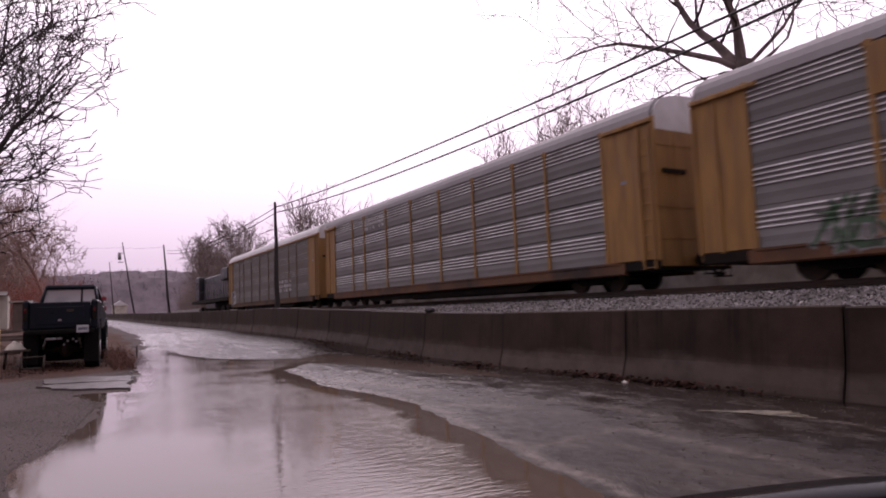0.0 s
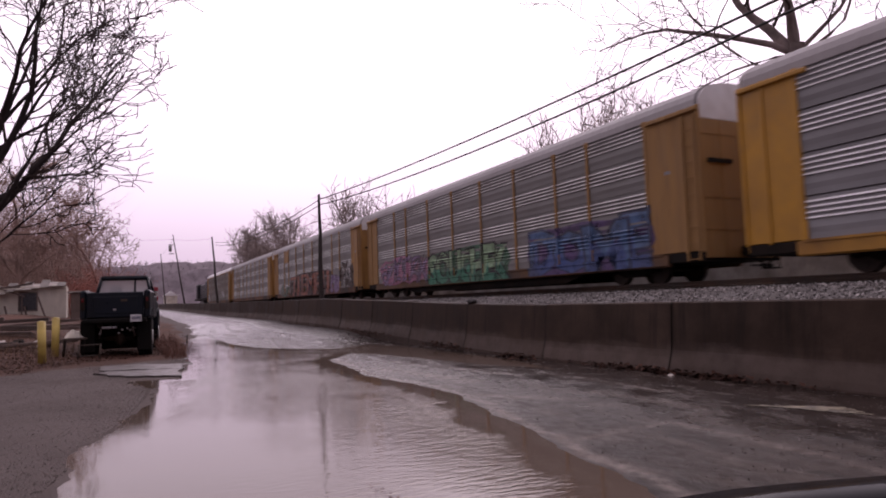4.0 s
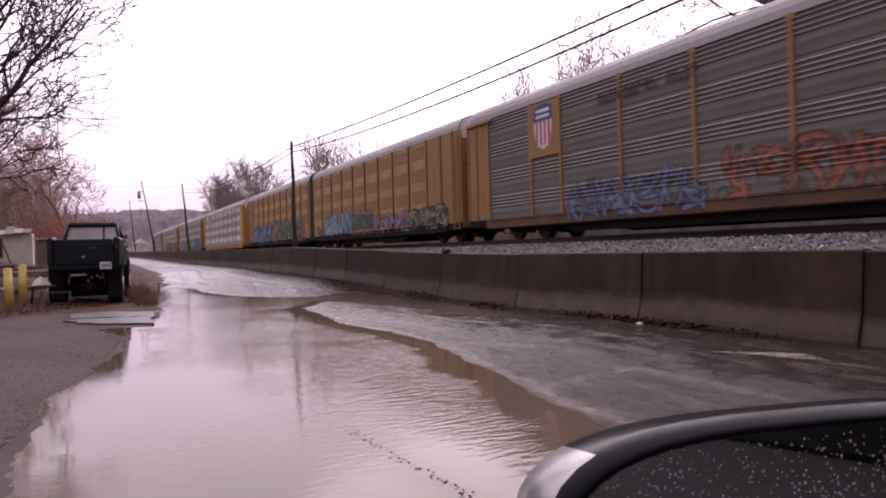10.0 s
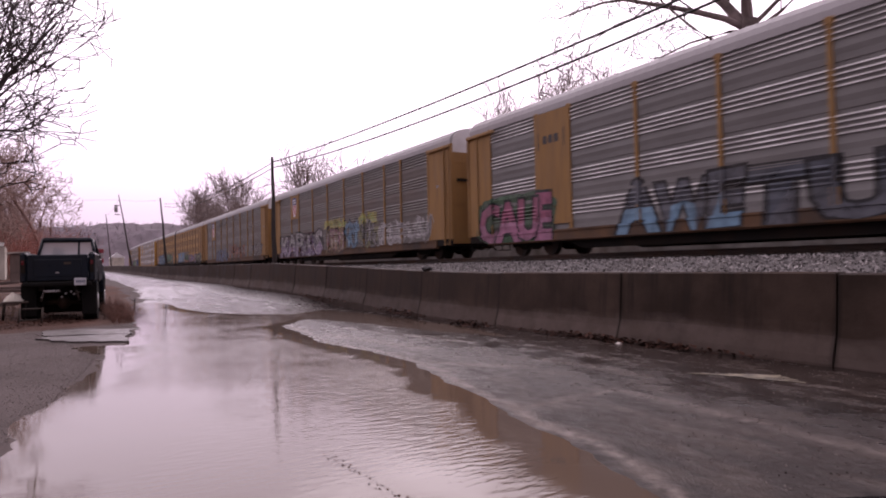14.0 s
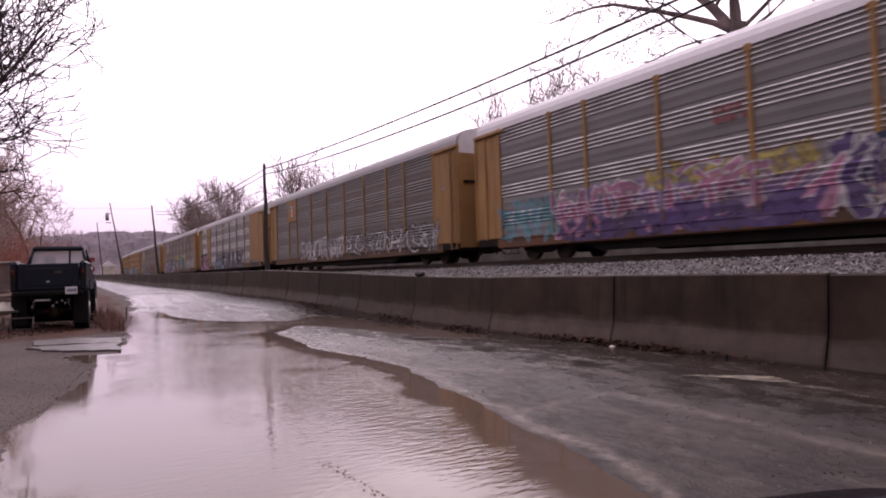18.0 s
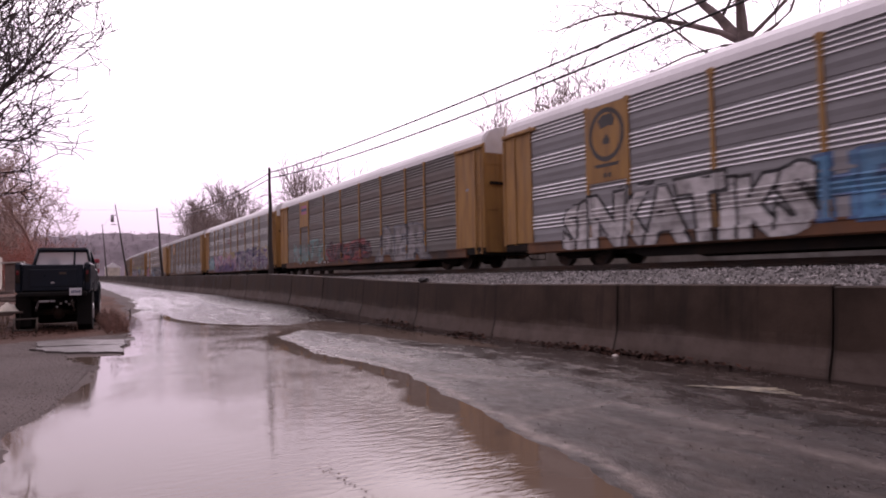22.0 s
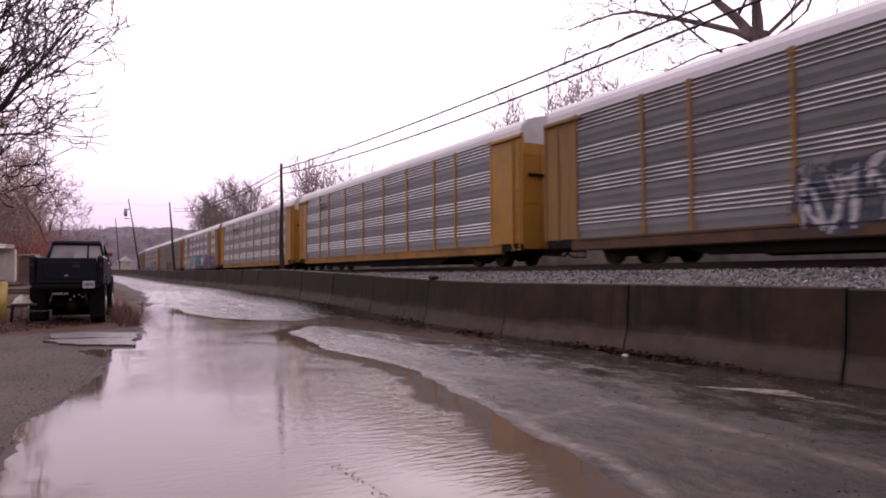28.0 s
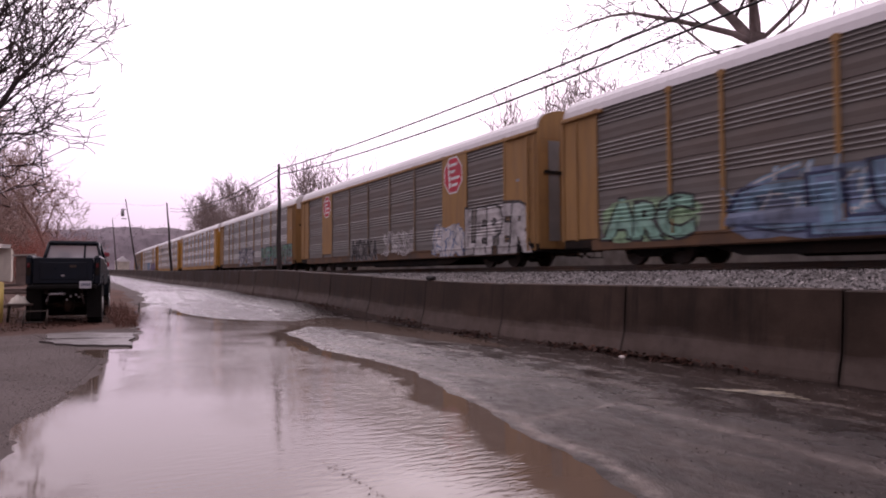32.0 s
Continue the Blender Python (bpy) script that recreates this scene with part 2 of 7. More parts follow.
def noise_at(n, l, src, scale, detail=5, stretch=None, turn=0):
    """A noise value over the given coordinates."""
    if stretch:
        mp = node(n, "ShaderNodeMapping", Scale=stretch, Rotation=(0, 0, math.radians(turn)))
        l.new(src, mp.inputs["Vector"])
        src = mp.outputs[0]
    t = node(n, "ShaderNodeTexNoise", Scale=scale, Detail=detail, Roughness=0.62)
    l.new(src, t.inputs["Vector"])
    return t.outputs["Fac"]


def ramp(n, l, src, lo, hi, a=0.0, b=1.0):
    mr = node(n, "ShaderNodeMapRange", From_Min=lo, From_Max=hi, To_Min=a, To_Max=b)
    l.new(src, mr.inputs["Value"])
    return mr.outputs["Result"]


def blend(n, l, fac, one, two, mode="MIX"):
    mx = n.new("ShaderNodeMixRGB")
    mx.blend_type = mode
    for k, v in (("Fac", fac), ("Color1", one), ("Color2", two)):
        if isinstance(v, tuple):
            mx.inputs[k].default_value = (*v, 1)
        elif isinstance(v, float):
            mx.inputs[k].default_value = v
        else:
            l.new(v, mx.inputs[k])
    return mx.outputs["Color"]


def maths(n, l, op, a, b):
    m = n.new("ShaderNodeMath")
    m.operation = op
    for k, v in ((0, a), (1, b)):
        if isinstance(v, (int, float)):
            m.inputs[k].default_value = v
        else:
            l.new(v, m.inputs[k])
    return m.outputs[0]


def relief(n, l, b, src, strength, distance):
    bp = node(n, "ShaderNodeBump", Strength=strength, Distance=distance)
    l.new(src, bp.inputs["Height"])
    l.new(bp.outputs["Normal"], b.inputs["Normal"])


def barrier_material():
    """Rain-soaked concrete, black with grime, streaked, paler below a ragged edge near the foot."""
    m = bpy.data.materials.new("wet_grimy_concrete")
    m.use_nodes = True
    n, l = m.node_tree.nodes, m.node_tree.links
    b = n["Principled BSDF"]
    tc = n.new("ShaderNodeTexCoord")
    info = n.new("ShaderNodeObjectInfo")
    shift = n.new("ShaderNodeVectorMath")
    shift.operation = "MULTIPLY_ADD"
    shift.inputs[1].default_value = (1, 1, 1)
    l.new(tc.outputs["Object"], shift.inputs[0])
    l.new(maths(n, l, "MULTIPLY", info.outputs["Random"], 40.0), shift.inputs[2])
    p = shift.outputs[0]
    blot = noise_at(n, l, p, 1.1, 6)
    run = noise_at(n, l, p, 1.0, 6, (1, 5, .5))
    fine = noise_at(n, l, p, 22, 6)
    col = blend(n, l, ramp(n, l, blot, .36, .66), (0.031, 0.0195, 0.0138), (0.065, 0.0435, 0.033))
    col = blend(n, l, ramp(n, l, run, .52, .72, 0, .7), col, (0.014, 0.011, 0.010))
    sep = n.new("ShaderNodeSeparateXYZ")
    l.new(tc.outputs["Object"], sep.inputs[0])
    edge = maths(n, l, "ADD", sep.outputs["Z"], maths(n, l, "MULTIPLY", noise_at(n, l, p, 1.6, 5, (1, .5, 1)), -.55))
    pale_foot = maths(n, l, "MULTIPLY", ramp(n, l, edge, .16, .02), ramp(n, l, noise_at(n, l, p, 3.0, 5), .3, .6, .45, 1.0))
    col = blend(n, l, pale_foot, col, (0.094, 0.070, 0.059))
    col = blend(n, l, ramp(n, l, fine, .3, .7, .0, .5), col, (0.5, 0.5, 0.5), "OVERLAY")
    seep = maths(n, l, "ABSOLUTE", maths(n, l, "SUBTRACT", sep.outputs["Y"], SEG / 2), 0)
    seep = maths(n, l, "ADD", seep, maths(n, l, "MULTIPLY", noise_at(n, l, p, 2.4, 5, (1, 1, .6)), .10))
    col = blend(n, l, ramp(n, l, seep, SEG / 2 - .005, SEG / 2 + .065, 0, .8), col, (0.008, 0.006, 0.005))
    hsv = n.new("ShaderNodeHueSaturation")
    l.new(col, hsv.inputs["Color"])
    l.new(ramp(n, l, info.outputs["Random"], 0, 1, .84, 1.14), hsv.inputs["Value"])
    l.new(hsv.outputs["Color"], b.inputs["Base Color"])
    l.new(ramp(n, l, blot, .3, .7, .5, .8), b.inputs["Roughness"])
    b.inputs["Specular IOR Level"].default_value = 0.12
    relief(n, l, b, maths(n, l, "ADD", fine, maths(n, l, "MULTIPLY", blot, 2.0)), .16, .02)
    return m


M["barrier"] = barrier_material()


def asphalt_material():
    """Wet old asphalt: soaked dark patches, damp paler ones, streaks of washed-out silt, coarse grain."""
    m = bpy.data.materials.new("wet_asphalt")
    m.use_nodes = True
    n, l = m.node_tree.nodes, m.node_tree.links
    b = n["Principled BSDF"]
    tc = n.new("ShaderNodeTexCoord")
    p = tc.outputs["Object"]
    big = noise_at(n, l, p, .45, 5, (1.3, .7, 1), 15)
    mid = noise_at(n, l, p, 2.2, 6, (1.5, .6, 1), 12)
    line = noise_at(n, l, p, .9, 4, (1.6, .28, 1), 14)
    grain = noise_at(n, l, p, 55, 4)
    col = blend(n, l, ramp(n, l, big, .36, .64), (0.0145, 0.0100, 0.0084), (0.035, 0.0248, 0.0210))
    col = blend(n, l, ramp(n, l, mid, .48, .64, 0, .9), col, (0.051, 0.038, 0.031))
    spots = noise_at(n, l, p, 6.5, 5, (1.2, .7, 1), 12)
    col = blend(n, l, ramp(n, l, spots, .55, .68, 0, .8), col, (0.012, 0.009, 0.008))
    ridge = maths(n, l, "ABSOLUTE", maths(n, l, "SUBTRACT", line, .5), 0)
    silt = maths(n, l, "MULTIPLY", ramp(n, l, ridge, .018, .0), ramp(n, l, mid, .45, .62, 0, .7))
    col = blend(n, l, silt, col, (0.105, 0.087, 0.080))
    washed = n.new("ShaderNodeAttribute")
    washed.attribute_name = "silt"
    rim = maths(n, l, "MULTIPLY", washed.outputs["Fac"], ramp(n, l, noise_at(n, l, p, 9, 6), .36, .60, .12, 1.0))
    col = blend(n, l, rim, col, (0.21, 0.173, 0.152))
    col = blend(n, l, ramp(n, l, grain, .35, .7, 0, .75), col, (0.5, 0.5, 0.5), "OVERLAY")
    l.new(col, b.inputs["Base Color"])
    film = n.new("ShaderNodeAttribute")
    film.attribute_name = "wet"
    sheet = maths(n, l, "MULTIPLY", film.outputs["Fac"], ramp(n, l, line, .40, .52, .25, 1.0))
    soaked = n.new("ShaderNodeAttribute")
    soaked.attribute_name = "soak"
    pool = maths(n, l, "MULTIPLY", soaked.outputs["Fac"], ramp(n, l, mid, .34, .62, 1.0, .5))
    dry = ramp(n, l, spots, .36, .62, .62, .30)
    damp = maths(n, l, "SUBTRACT", dry, maths(n, l, "MULTIPLY", maths(n, l, "SUBTRACT", dry, .13), pool))
    l.new(maths(n, l, "SUBTRACT", damp, maths(n, l, "MULTIPLY", maths(n, l, "SUBTRACT", damp, .12), sheet)), b.inputs["Roughness"])
    l.new(maths(n, l, "MAXIMUM", ramp(n, l, sheet, 0, 1, .17, .5), ramp(n, l, pool, 0, 1, .17, .32)), b.inputs["Specular IOR Level"])
    relief(n, l, b, maths(n, l, "ADD", grain, maths(n, l, "MULTIPLY", spots, 3.0)), .55, .015)
    l.new(ramp(n, l, pool, 0, 1, .55, .08), b.inputs["Normal"].links[0].from_node.inputs["Strength"])
    return m


M["asphalt"] = asphalt_material()
M["gravel"] = material("wet_gravel", (0.092, 0.073, 0.068), 0.8, 0, 0.6, 38, (0.05, 0.038, 0.034), 0.6, 0.7, 0.6, 55, spec=0.12)
M["dirt"] = material("leaf_litter_dirt", (0.075, 0.042, 0.032), 0.95, 0, 0.5, 9, (0.115, 0.05, 0.034), 0.6, 0.5, 0.8, 20, spec=0.15)
M["pole"] = material("weathered_pole_wood", (0.045, 0.036, 0.034), 0.9, 0, 0.3, 4, None, 0, 1, 0.3, 25, stretch=(4, 4, 0.3))
M["bark"] = material("dark_bark", (0.035, 0.027, 0.027), 0.9, 0, 0.3, 5, None, 0, 1, 0.4, 25, stretch=(3, 3, 0.5), spec=0.15)
M["bark_pale"] = material("sycamore_bark", (0.24, 0.19, 0.18), 0.9, 0, 0.4, 2, (0.05, 0.038, 0.035), 0.5, 1.5, 0.4, 25, spec=0.15)
M["twig"] = material("bare_twigs", (0.06, 0.045, 0.043), 0.9, 0, 0.3, 2, None, 0, 1, 0, spec=0.1)
M["brush"] = material("winter_brush", (0.33, 0.23, 0.195), 0.95, 0, 0.35, 0.5, (0.31, 0.165, 0.13), 0.5, 0.15, 0)
M["brush_grey"] = material("grey_brown_brush", (0.27, 0.22, 0.205), 0.95, 0, 0.3, 0.6, None, 0, 1, 0, spec=0.1)
M["hill"] = material("wooded_hill", (0.16, 0.13, 0.15), 1.0, 0, 0.45, 0.12, (0.085, 0.065, 0.07), 0.6, 0.02, 0.8, 0.6)
M["cable"] = material("black_cable", (0.02, 0.018, 0.018), 0.6, 0, 0.1, 5, bump=0)

# ---- plan ----
TRACK_X = 16.02      # centre of the track
RAIL_Z = 1.52
WALL_X = 7.35
PUDDLE = [(-.36, 5.2), (-.36, 6.1), (-.15, 7), (.1, 8.1), (.42, 9.4), (.56, 10.9), (.25, 12.6), (1.0, 12.5), (1.1, 14), (1.45, 16),
          (1.55, 18), (2.2, 26.5), (3.2, 30.6), (3.5, 27), (3.35, 22.5), (3.75, 19.8), (4.5, 18.3), (5.4, 17.3), (6.6, 18.4), (6.95, 16),
          (6.95, 11), (6.6, 9.2), (6.1, 11), (5.7, 14), (5.2, 15.6), (4.14, 14.1), (3.75, 10.6), (3.88, 9), (3.92, 7.65), (3.5, 5.9),
          (3.28, 4.7), (3.1, 3.9), (2.97, 3.26), (2.6, 2), (1.5, .8), (.2, 1.5), (-.4, 3)]


def rise(y):
    """The road climbs gently away from the dip."""
    return np.interp(y, [-50, 12, 17, 26, 58, 106, 160, 400], [0, 0, .13, .37, .53, 1.0, 1.4, 3.0])


def shore(x, y):
    """Distance from the water's edge, negative in the water."""
    p = np.array(PUDDLE)
    q = np.roll(p, -1, 0)
    best = np.full(x.shape, 1e9)
    inside = np.zeros(x.shape, bool)
    for (ax, ay), (bx, by) in zip(p, q):
        dx, dy = bx - ax, by - ay
        s = np.clip(((x - ax) * dx + (y - ay) * dy) / (dx * dx + dy * dy), 0, 1)
        best = np.minimum(best, np.hypot(x - ax - s * dx, y - ay - s * dy))
        cross = (ay > y) != (by > y)
        inside ^= cross & (x < dx * (y - ay) / (dy if dy else 1e-9) + ax)
    return np.where(inside, -best, best)


def wobble(x, y, s):
    return (np.sin(x * 2.1 * s + 1.3 * np.sin(y * 1.7 * s)) * np.sin(y * 1.9 * s + 1.1 * np.sin(x * 1.3 * s + 2))
            + 0.5 * np.sin(x * 4.7 * s + 2.0 * np.sin(y * 3.9 * s)) * np.sin(y * 5.1 * s + 1.0))


def ground_z(x, y):
    x, y = np.asarray(x, float), np.asarray(y, float)
    d = shore(x, y)
    near = np.exp(-np.maximum(y - 30, 0) / 10)
    d = d + near * ((np.where(x > 2.6, .045, .09)) * wobble(x, y, 1.0) + np.where(x > 2.6, .014, .045) * wobble(x + 3, y, 3.1) + np.where(x > 2.6, .006, .02) * wobble(x, y + 5, 8))
    t = np.clip(d / 6, 0, 1)
    z = np.where(d < 0, np.maximum(d * 0.06, -0.08), 0.022 * np.minimum(d, 1.5)) + rise(y) * t * t * (3 - 2 * t)
    z = z + 0.006 * near * wobble(x, y, 2.3) * np.clip(np.abs(d) - .3, 0, 1)
    left = np.clip((0.0 - x) / 5, 0, 1) * np.clip((y - 17) / 22, 0, 1)
    z = z + left * 0.75 + np.where(x < -1.2, 0.02 * wobble(x, y, 1.5), 0)
    right = np.clip((x - 7.60) / 0.12, 0, 1)
    return z * (1 - right) + right * (0.82 + rise(y) * 0.55)


def steps(*spans):
    out = []
    for a, b, s in spans:
        out.extend(np.arange(a, b - 1e-6, s))
    out.append(spans[-1][1])
    return np.array(out)


gx = steps((-900, -300, 200), (-300, -60, 60), (-60, -20, 8), (-20, -8, 1.0), (-8, -2, .25), (-2, 7.3, .085), (7.3, 7.7, .1), (7.7, 20, 2.0), (20, 60, 8), (60, 300, 60), (300, 900, 200))
gy = steps((-300, -60, 60), (-60, -10, 10), (-10, 1, 1.0), (1, 9, .075), (9, 20, .12), (20, 40, .3), (40, 80, 1), (80, 200, 6), (200, 400, 40), (400, 1200, 200))
GX, GY = np.meshgrid(gx, gy)
GZ = ground_z(GX, GY)
nx, ny = len(gx), len(gy)
verts = np.stack([GX, GY, GZ], -1).reshape(-1, 3).tolist()
ii = (np.arange(ny - 1)[:, None] * nx + np.arange(nx - 1)[None, :]).ravel()
faces = np.stack([ii, ii + 1, ii + 1 + nx, ii + nx], 1).tolist()
cx = (GX[:-1, :-1] + GX[1:, 1:]).ravel() / 2
cy = (GY[:-1, :-1] + GY[1:, 1:]).ravel() / 2
edge = np.interp(cy, [0, 5, 8, 11, 12.4, 15.6, 16, 30, 60, 110], [-.4, -.5, 0.05, .5, .3, -.5, 1.35, 3.0, 3.6, 4.2]) + 0.18 * wobble(cx, cy, 1.4)
verge = np.interp(cy, [0, 12, 14.5, 16, 17, 20], [-6, -4.2, -2.6, -.6, 1.0, 2.4]) + 0.25 * wobble(cx, cy, 1.1)
idx = np.where(cx > edge, 0, 1)
idx = np.where((cx < 2.2) & (cy < 15.6), 1, idx)
idx = np.where((cx < verge) & (cx < edge) | (cx > 7.5) | (cx < -12), 2, idx)
# silt washed along lines on the road, and left in a rim at the water's edge
WASH = [([(6.2, 4.0), (6.15, 3.4), (6.0, 2.7)], .04, .5), ([(3.5, 4.6), (4.0, 4.62), (4.54, 4.6), (4.52, 3.75), (4.42, 2.9), (4.39, 2.0)], .05, .65),
        ([(3.95, 4.55), (4.05, 3.9), (3.9, 3.3)], .05, .35), ([(4.1, 7.4), (4.35, 6.9), (4.75, 6.2)], .10, .6), ([(5.2, 6.6), (5.4, 5.6), (5.3, 4.9)], .06, .5),
        ([(4.2, 11.5), (4.5, 10), (4.6, 8.6)], .14, .6), ([(4.9, 12.5), (5.3, 10.6), (5.5, 9.0)], .12, .5), ([(5.9, 8.6), (6.0, 7.2), (5.9, 6.0)], .07, .4)]
silt = np.zeros(GX.shape)
for line, wide, much in WASH:
    for (ax, ay), (bx, by) in zip(line, line[1:]):
        s_ = np.clip(((GX - ax) * (bx - ax) + (GY - ay) * (by - ay)) / ((bx - ax) ** 2 + (by - ay) ** 2), 0, 1)
        silt = np.maximum(silt, much * np.exp(-(np.hypot(GX - ax - s_ * (bx - ax), GY - ay - s_ * (by - ay)) / wide) ** 2))
D = shore(GX, GY)
silt = np.maximum(silt, np.where((GX > 2.6) & (GX < 6.3) & (GY < 18), .9 * np.exp(-((D - .12 - .05 * wobble(GX, GY, 1.7)) / .055) ** 2), 0))
ground = mesh_from("ground", verts, faces, [M["asphalt"], M["gravel"], M["dirt"]], True, idx.tolist())
ground.attributes.new("silt", "FLOAT", "POINT").data.foreach_set("value", silt.ravel().astype(np.float32))
# a film of running water lies on the far road and on the low tongue beside the puddle
wet = np.clip((GY - 15.5) / 3, 0, 1) * np.clip((6.4 - GX) / .8, 0, 1) * np.clip((140 - GY) / 60, 0, 1)
wet = np.maximum(wet, .6 * np.clip((GY - 5) / 4, 0, 1) * np.clip((1.3 - D) / .8, 0, 1) * (GX > 2.6) * (GX < 6))
ground.attributes.new("wet", "FLOAT", "POINT").data.foreach_set("value", wet.ravel().astype(np.float32))
# rain stands in the gutter along the barrier
gutter = np.interp(GX + .25 * wobble(GX, GY, .8) + .12 * wobble(GX, GY, 2.6), [4.2, 5.2, 6.2], [0.0, .8, 1.0]) * np.clip((GY + 1) / 3, 0, 1) * np.clip((26 - GY) / 8, 0, 1)
ground.attributes.new("soak", "FLOAT", "POINT").data.foreach_set("value", gutter.ravel().astype(np.float32))
tagged(new("ground", ground),
       "wet cracked asphalt road with gravel and leaf-litter verge", "ground", kind="structure")


def water_material():
    m = bpy.data.materials.new("muddy_water")
    m.use_nodes = True
    n, l = m.node_tree.nodes, m.node_tree.links
    b = n["Principled BSDF"]
    b.inputs["Base Color"].default_value = (0.098, 0.070, 0.053, 1)
    b.inputs["Roughness"].default_value = 0.045
    b.inputs["IOR"].default_value = 1.33
    tc = n.new("ShaderNodeTexCoord")
    mp = n.new("ShaderNodeMapping")
    mp.inputs["Rotation"].default_value = (0, 0, radians(28))
    mp.inputs["Scale"].default_value = (6.0, 17.0, 1)
    l.new(tc.outputs["Object"], mp.inputs["Vector"])
    rip = n.new("ShaderNodeTexNoise")
    rip.inputs["Scale"].default_value, rip.inputs["Detail"].default_value = 1.0, 4
    l.new(mp.outputs[0], rip.inputs["Vector"])
    mask = n.new("ShaderNodeTexNoise")
    mask.inputs["Scale"].default_value, mask.inputs["Detail"].default_value = 0.45, 2
    l.new(tc.outputs["Object"], mask.inputs["Vector"])
    mr = n.new("ShaderNodeMapRange")
    mr.inputs["From Min"].default_value, mr.inputs["From Max"].default_value = 0.42, 0.62
    mr.inputs["To Min"].default_value, mr.inputs["To Max"].default_value = 0.04, 0.20
    l.new(mask.outputs["Fac"], mr.inputs["Value"])
    # a breeze ruffles the open water
    wind = n.new("ShaderNodeAttribute")
    wind.attribute_name = "ruffle"
    both = maths(n, l, "ADD", maths(n, l, "MULTIPLY", mr.outputs["Result"], .5), maths(n, l, "MULTIPLY", wind.outputs["Fac"], .8))
    bp = n.new("ShaderNodeBump")
    bp.inputs["Distance"].default_value = 0.012
    l.new(both, bp.inputs["Strength"])
    l.new(rip.outputs["Fac"], bp.inputs["Height"])
    l.new(bp.outputs["Normal"], b.inputs["Normal"])
    return m


M["water"] = water_material()
wx, wy = np.arange(-2.5, 7.41, .15), np.arange(0, 33.1, .15)
WX, WY = np.meshgrid(wx, wy)
lee = np.clip((-shore(WX, WY) - .30 + .12 * wobble(WX, WY, 2.2)) / .22, 0, 1)
reach = np.interp(WX - .22 * WY - 2.2, [-3.0, -2.2, -1.1, -.6], [.06, .35, .9, 1.7])
reach = np.where(WY > 7, 1 - (1 - reach) * np.clip((9 - WY) / 2, 0, 1), reach)
ruffle = lee * reach * np.interp(WY, [2.5, 4.2, 6, 8, 11, 14, 17, 30], [.15, .45, .85, 1, 1, .7, .5, .3]) * np.clip(.8 + .35 * wobble(WX, WY, .9), .3, 1.2)
wi = (np.arange(len(wy) - 1)[:, None] * len(wx) + np.arange(len(wx) - 1)[None, :]).ravel()
me = mesh_from("puddle_water", np.stack([WX, WY, 0 * WX], -1).reshape(-1, 3).tolist(), np.stack([wi, wi + 1, wi + 1 + len(wx), wi + len(wx)], 1).tolist(), [M["water"]])
me.attributes.new("ruffle", "FLOAT", "POINT").data.foreach_set("value", ruffle.ravel().astype(np.float32))
tagged(part("puddle_water", me, None), "broad muddy rain puddle flooding the road", "puddle", kind="structure")

# ---- concrete barrier, one unit after another ----
PROFILE = [(-0.03, -0.3), (-0.03, 0.05), (0.0, 0.14), (0.035, 0.25), (0.06, 0.36), (0.078, 0.5), (0.12, 1.07), (0.34, 1.07), (0.40, -0.3)]
barrier = thing("barrier_wall", "long row of dark wet concrete road barriers beside the track", "barrier", kind="structure")


def barrier_mesh(length, seed):
    rng = random.Random(seed)
    bm = bmesh.new()
    prof = [(x + rng.uniform(-.006, .006), z) for x, z in PROFILE]
    extrude_profile(bm, prof, 0.009, length - 0.009, close=True)
    bmesh.ops.bevel(bm, geom=[e for e in bm.edges if all(v.co.z > 1.0 for v in e.verts)], offset=0.018, segments=1, affect="EDGES")
    me = bpy.data.meshes.new("barrier_unit")
    bm.to_mesh(me)
    bm.free()
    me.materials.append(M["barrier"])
    return me


UNITS = [barrier_mesh(SEG, s) for s in range(4)]
rng = random.Random(5)
y = 4.12 - 6 * SEG
k = 0
while y < 190:
    ob = part("barrier_unit", UNITS[k % 4], None, barrier)
    a, b = float(rise(y)), float(rise(y + SEG))
    ob.matrix_basis = pose(WALL_X + rng.uniform(-.007, .007), y, a + rng.uniform(-.008, .008), math.degrees(math.atan2(b - a, SEG)), 0, rng.uniform(-.06, .06))
    y += SEG
    k += 1

# ---- track: bed, stones, sleepers, rails ----
BENDS = [(157, 0), (215, 530), (343, 92), (900, 0)]     # up to which distance, and the radius of that stretch, 0 for straight


def track_at(s):
    """Place and heading of the track's centre at a distance along it: straight past the road, then bending off to the right."""
    x, y, way, at = TRACK_X, 0.0, 0.0, 0.0
    for end, radius in BENDS:
        run = min(s, end) - at
        if radius:
            turned = run / radius
            x += radius * (math.cos(way) - math.cos(way + turned))
            y += radius * (math.sin(way + turned) - math.sin(way))
            way += turned
        else:
            x, y = x + run * math.sin(way), y + run * math.cos(way)
        at = end
        if s <= end:
            break
    return x, y, way


def along_track(bm, prof, close=False):
    """A profile of (offset from the track's centre, z) drawn along the track."""
    last = None
    for s in [-60, 0, 80, 157] + [157 + 8 * k for k in range(1, 24)] + [400, 560]:
        x, y, way = track_at(s)
        ring = [bm.verts.new((x + o * math.cos(way), y - o * math.sin(way), z)) for o, z in prof]
        n = len(ring)
        if last:
            for k in range(n if close else n - 1):
                bm.faces.new((last[k], last[(k + 1) % n], ring[(k + 1) % n], ring[k]))
        last = ring


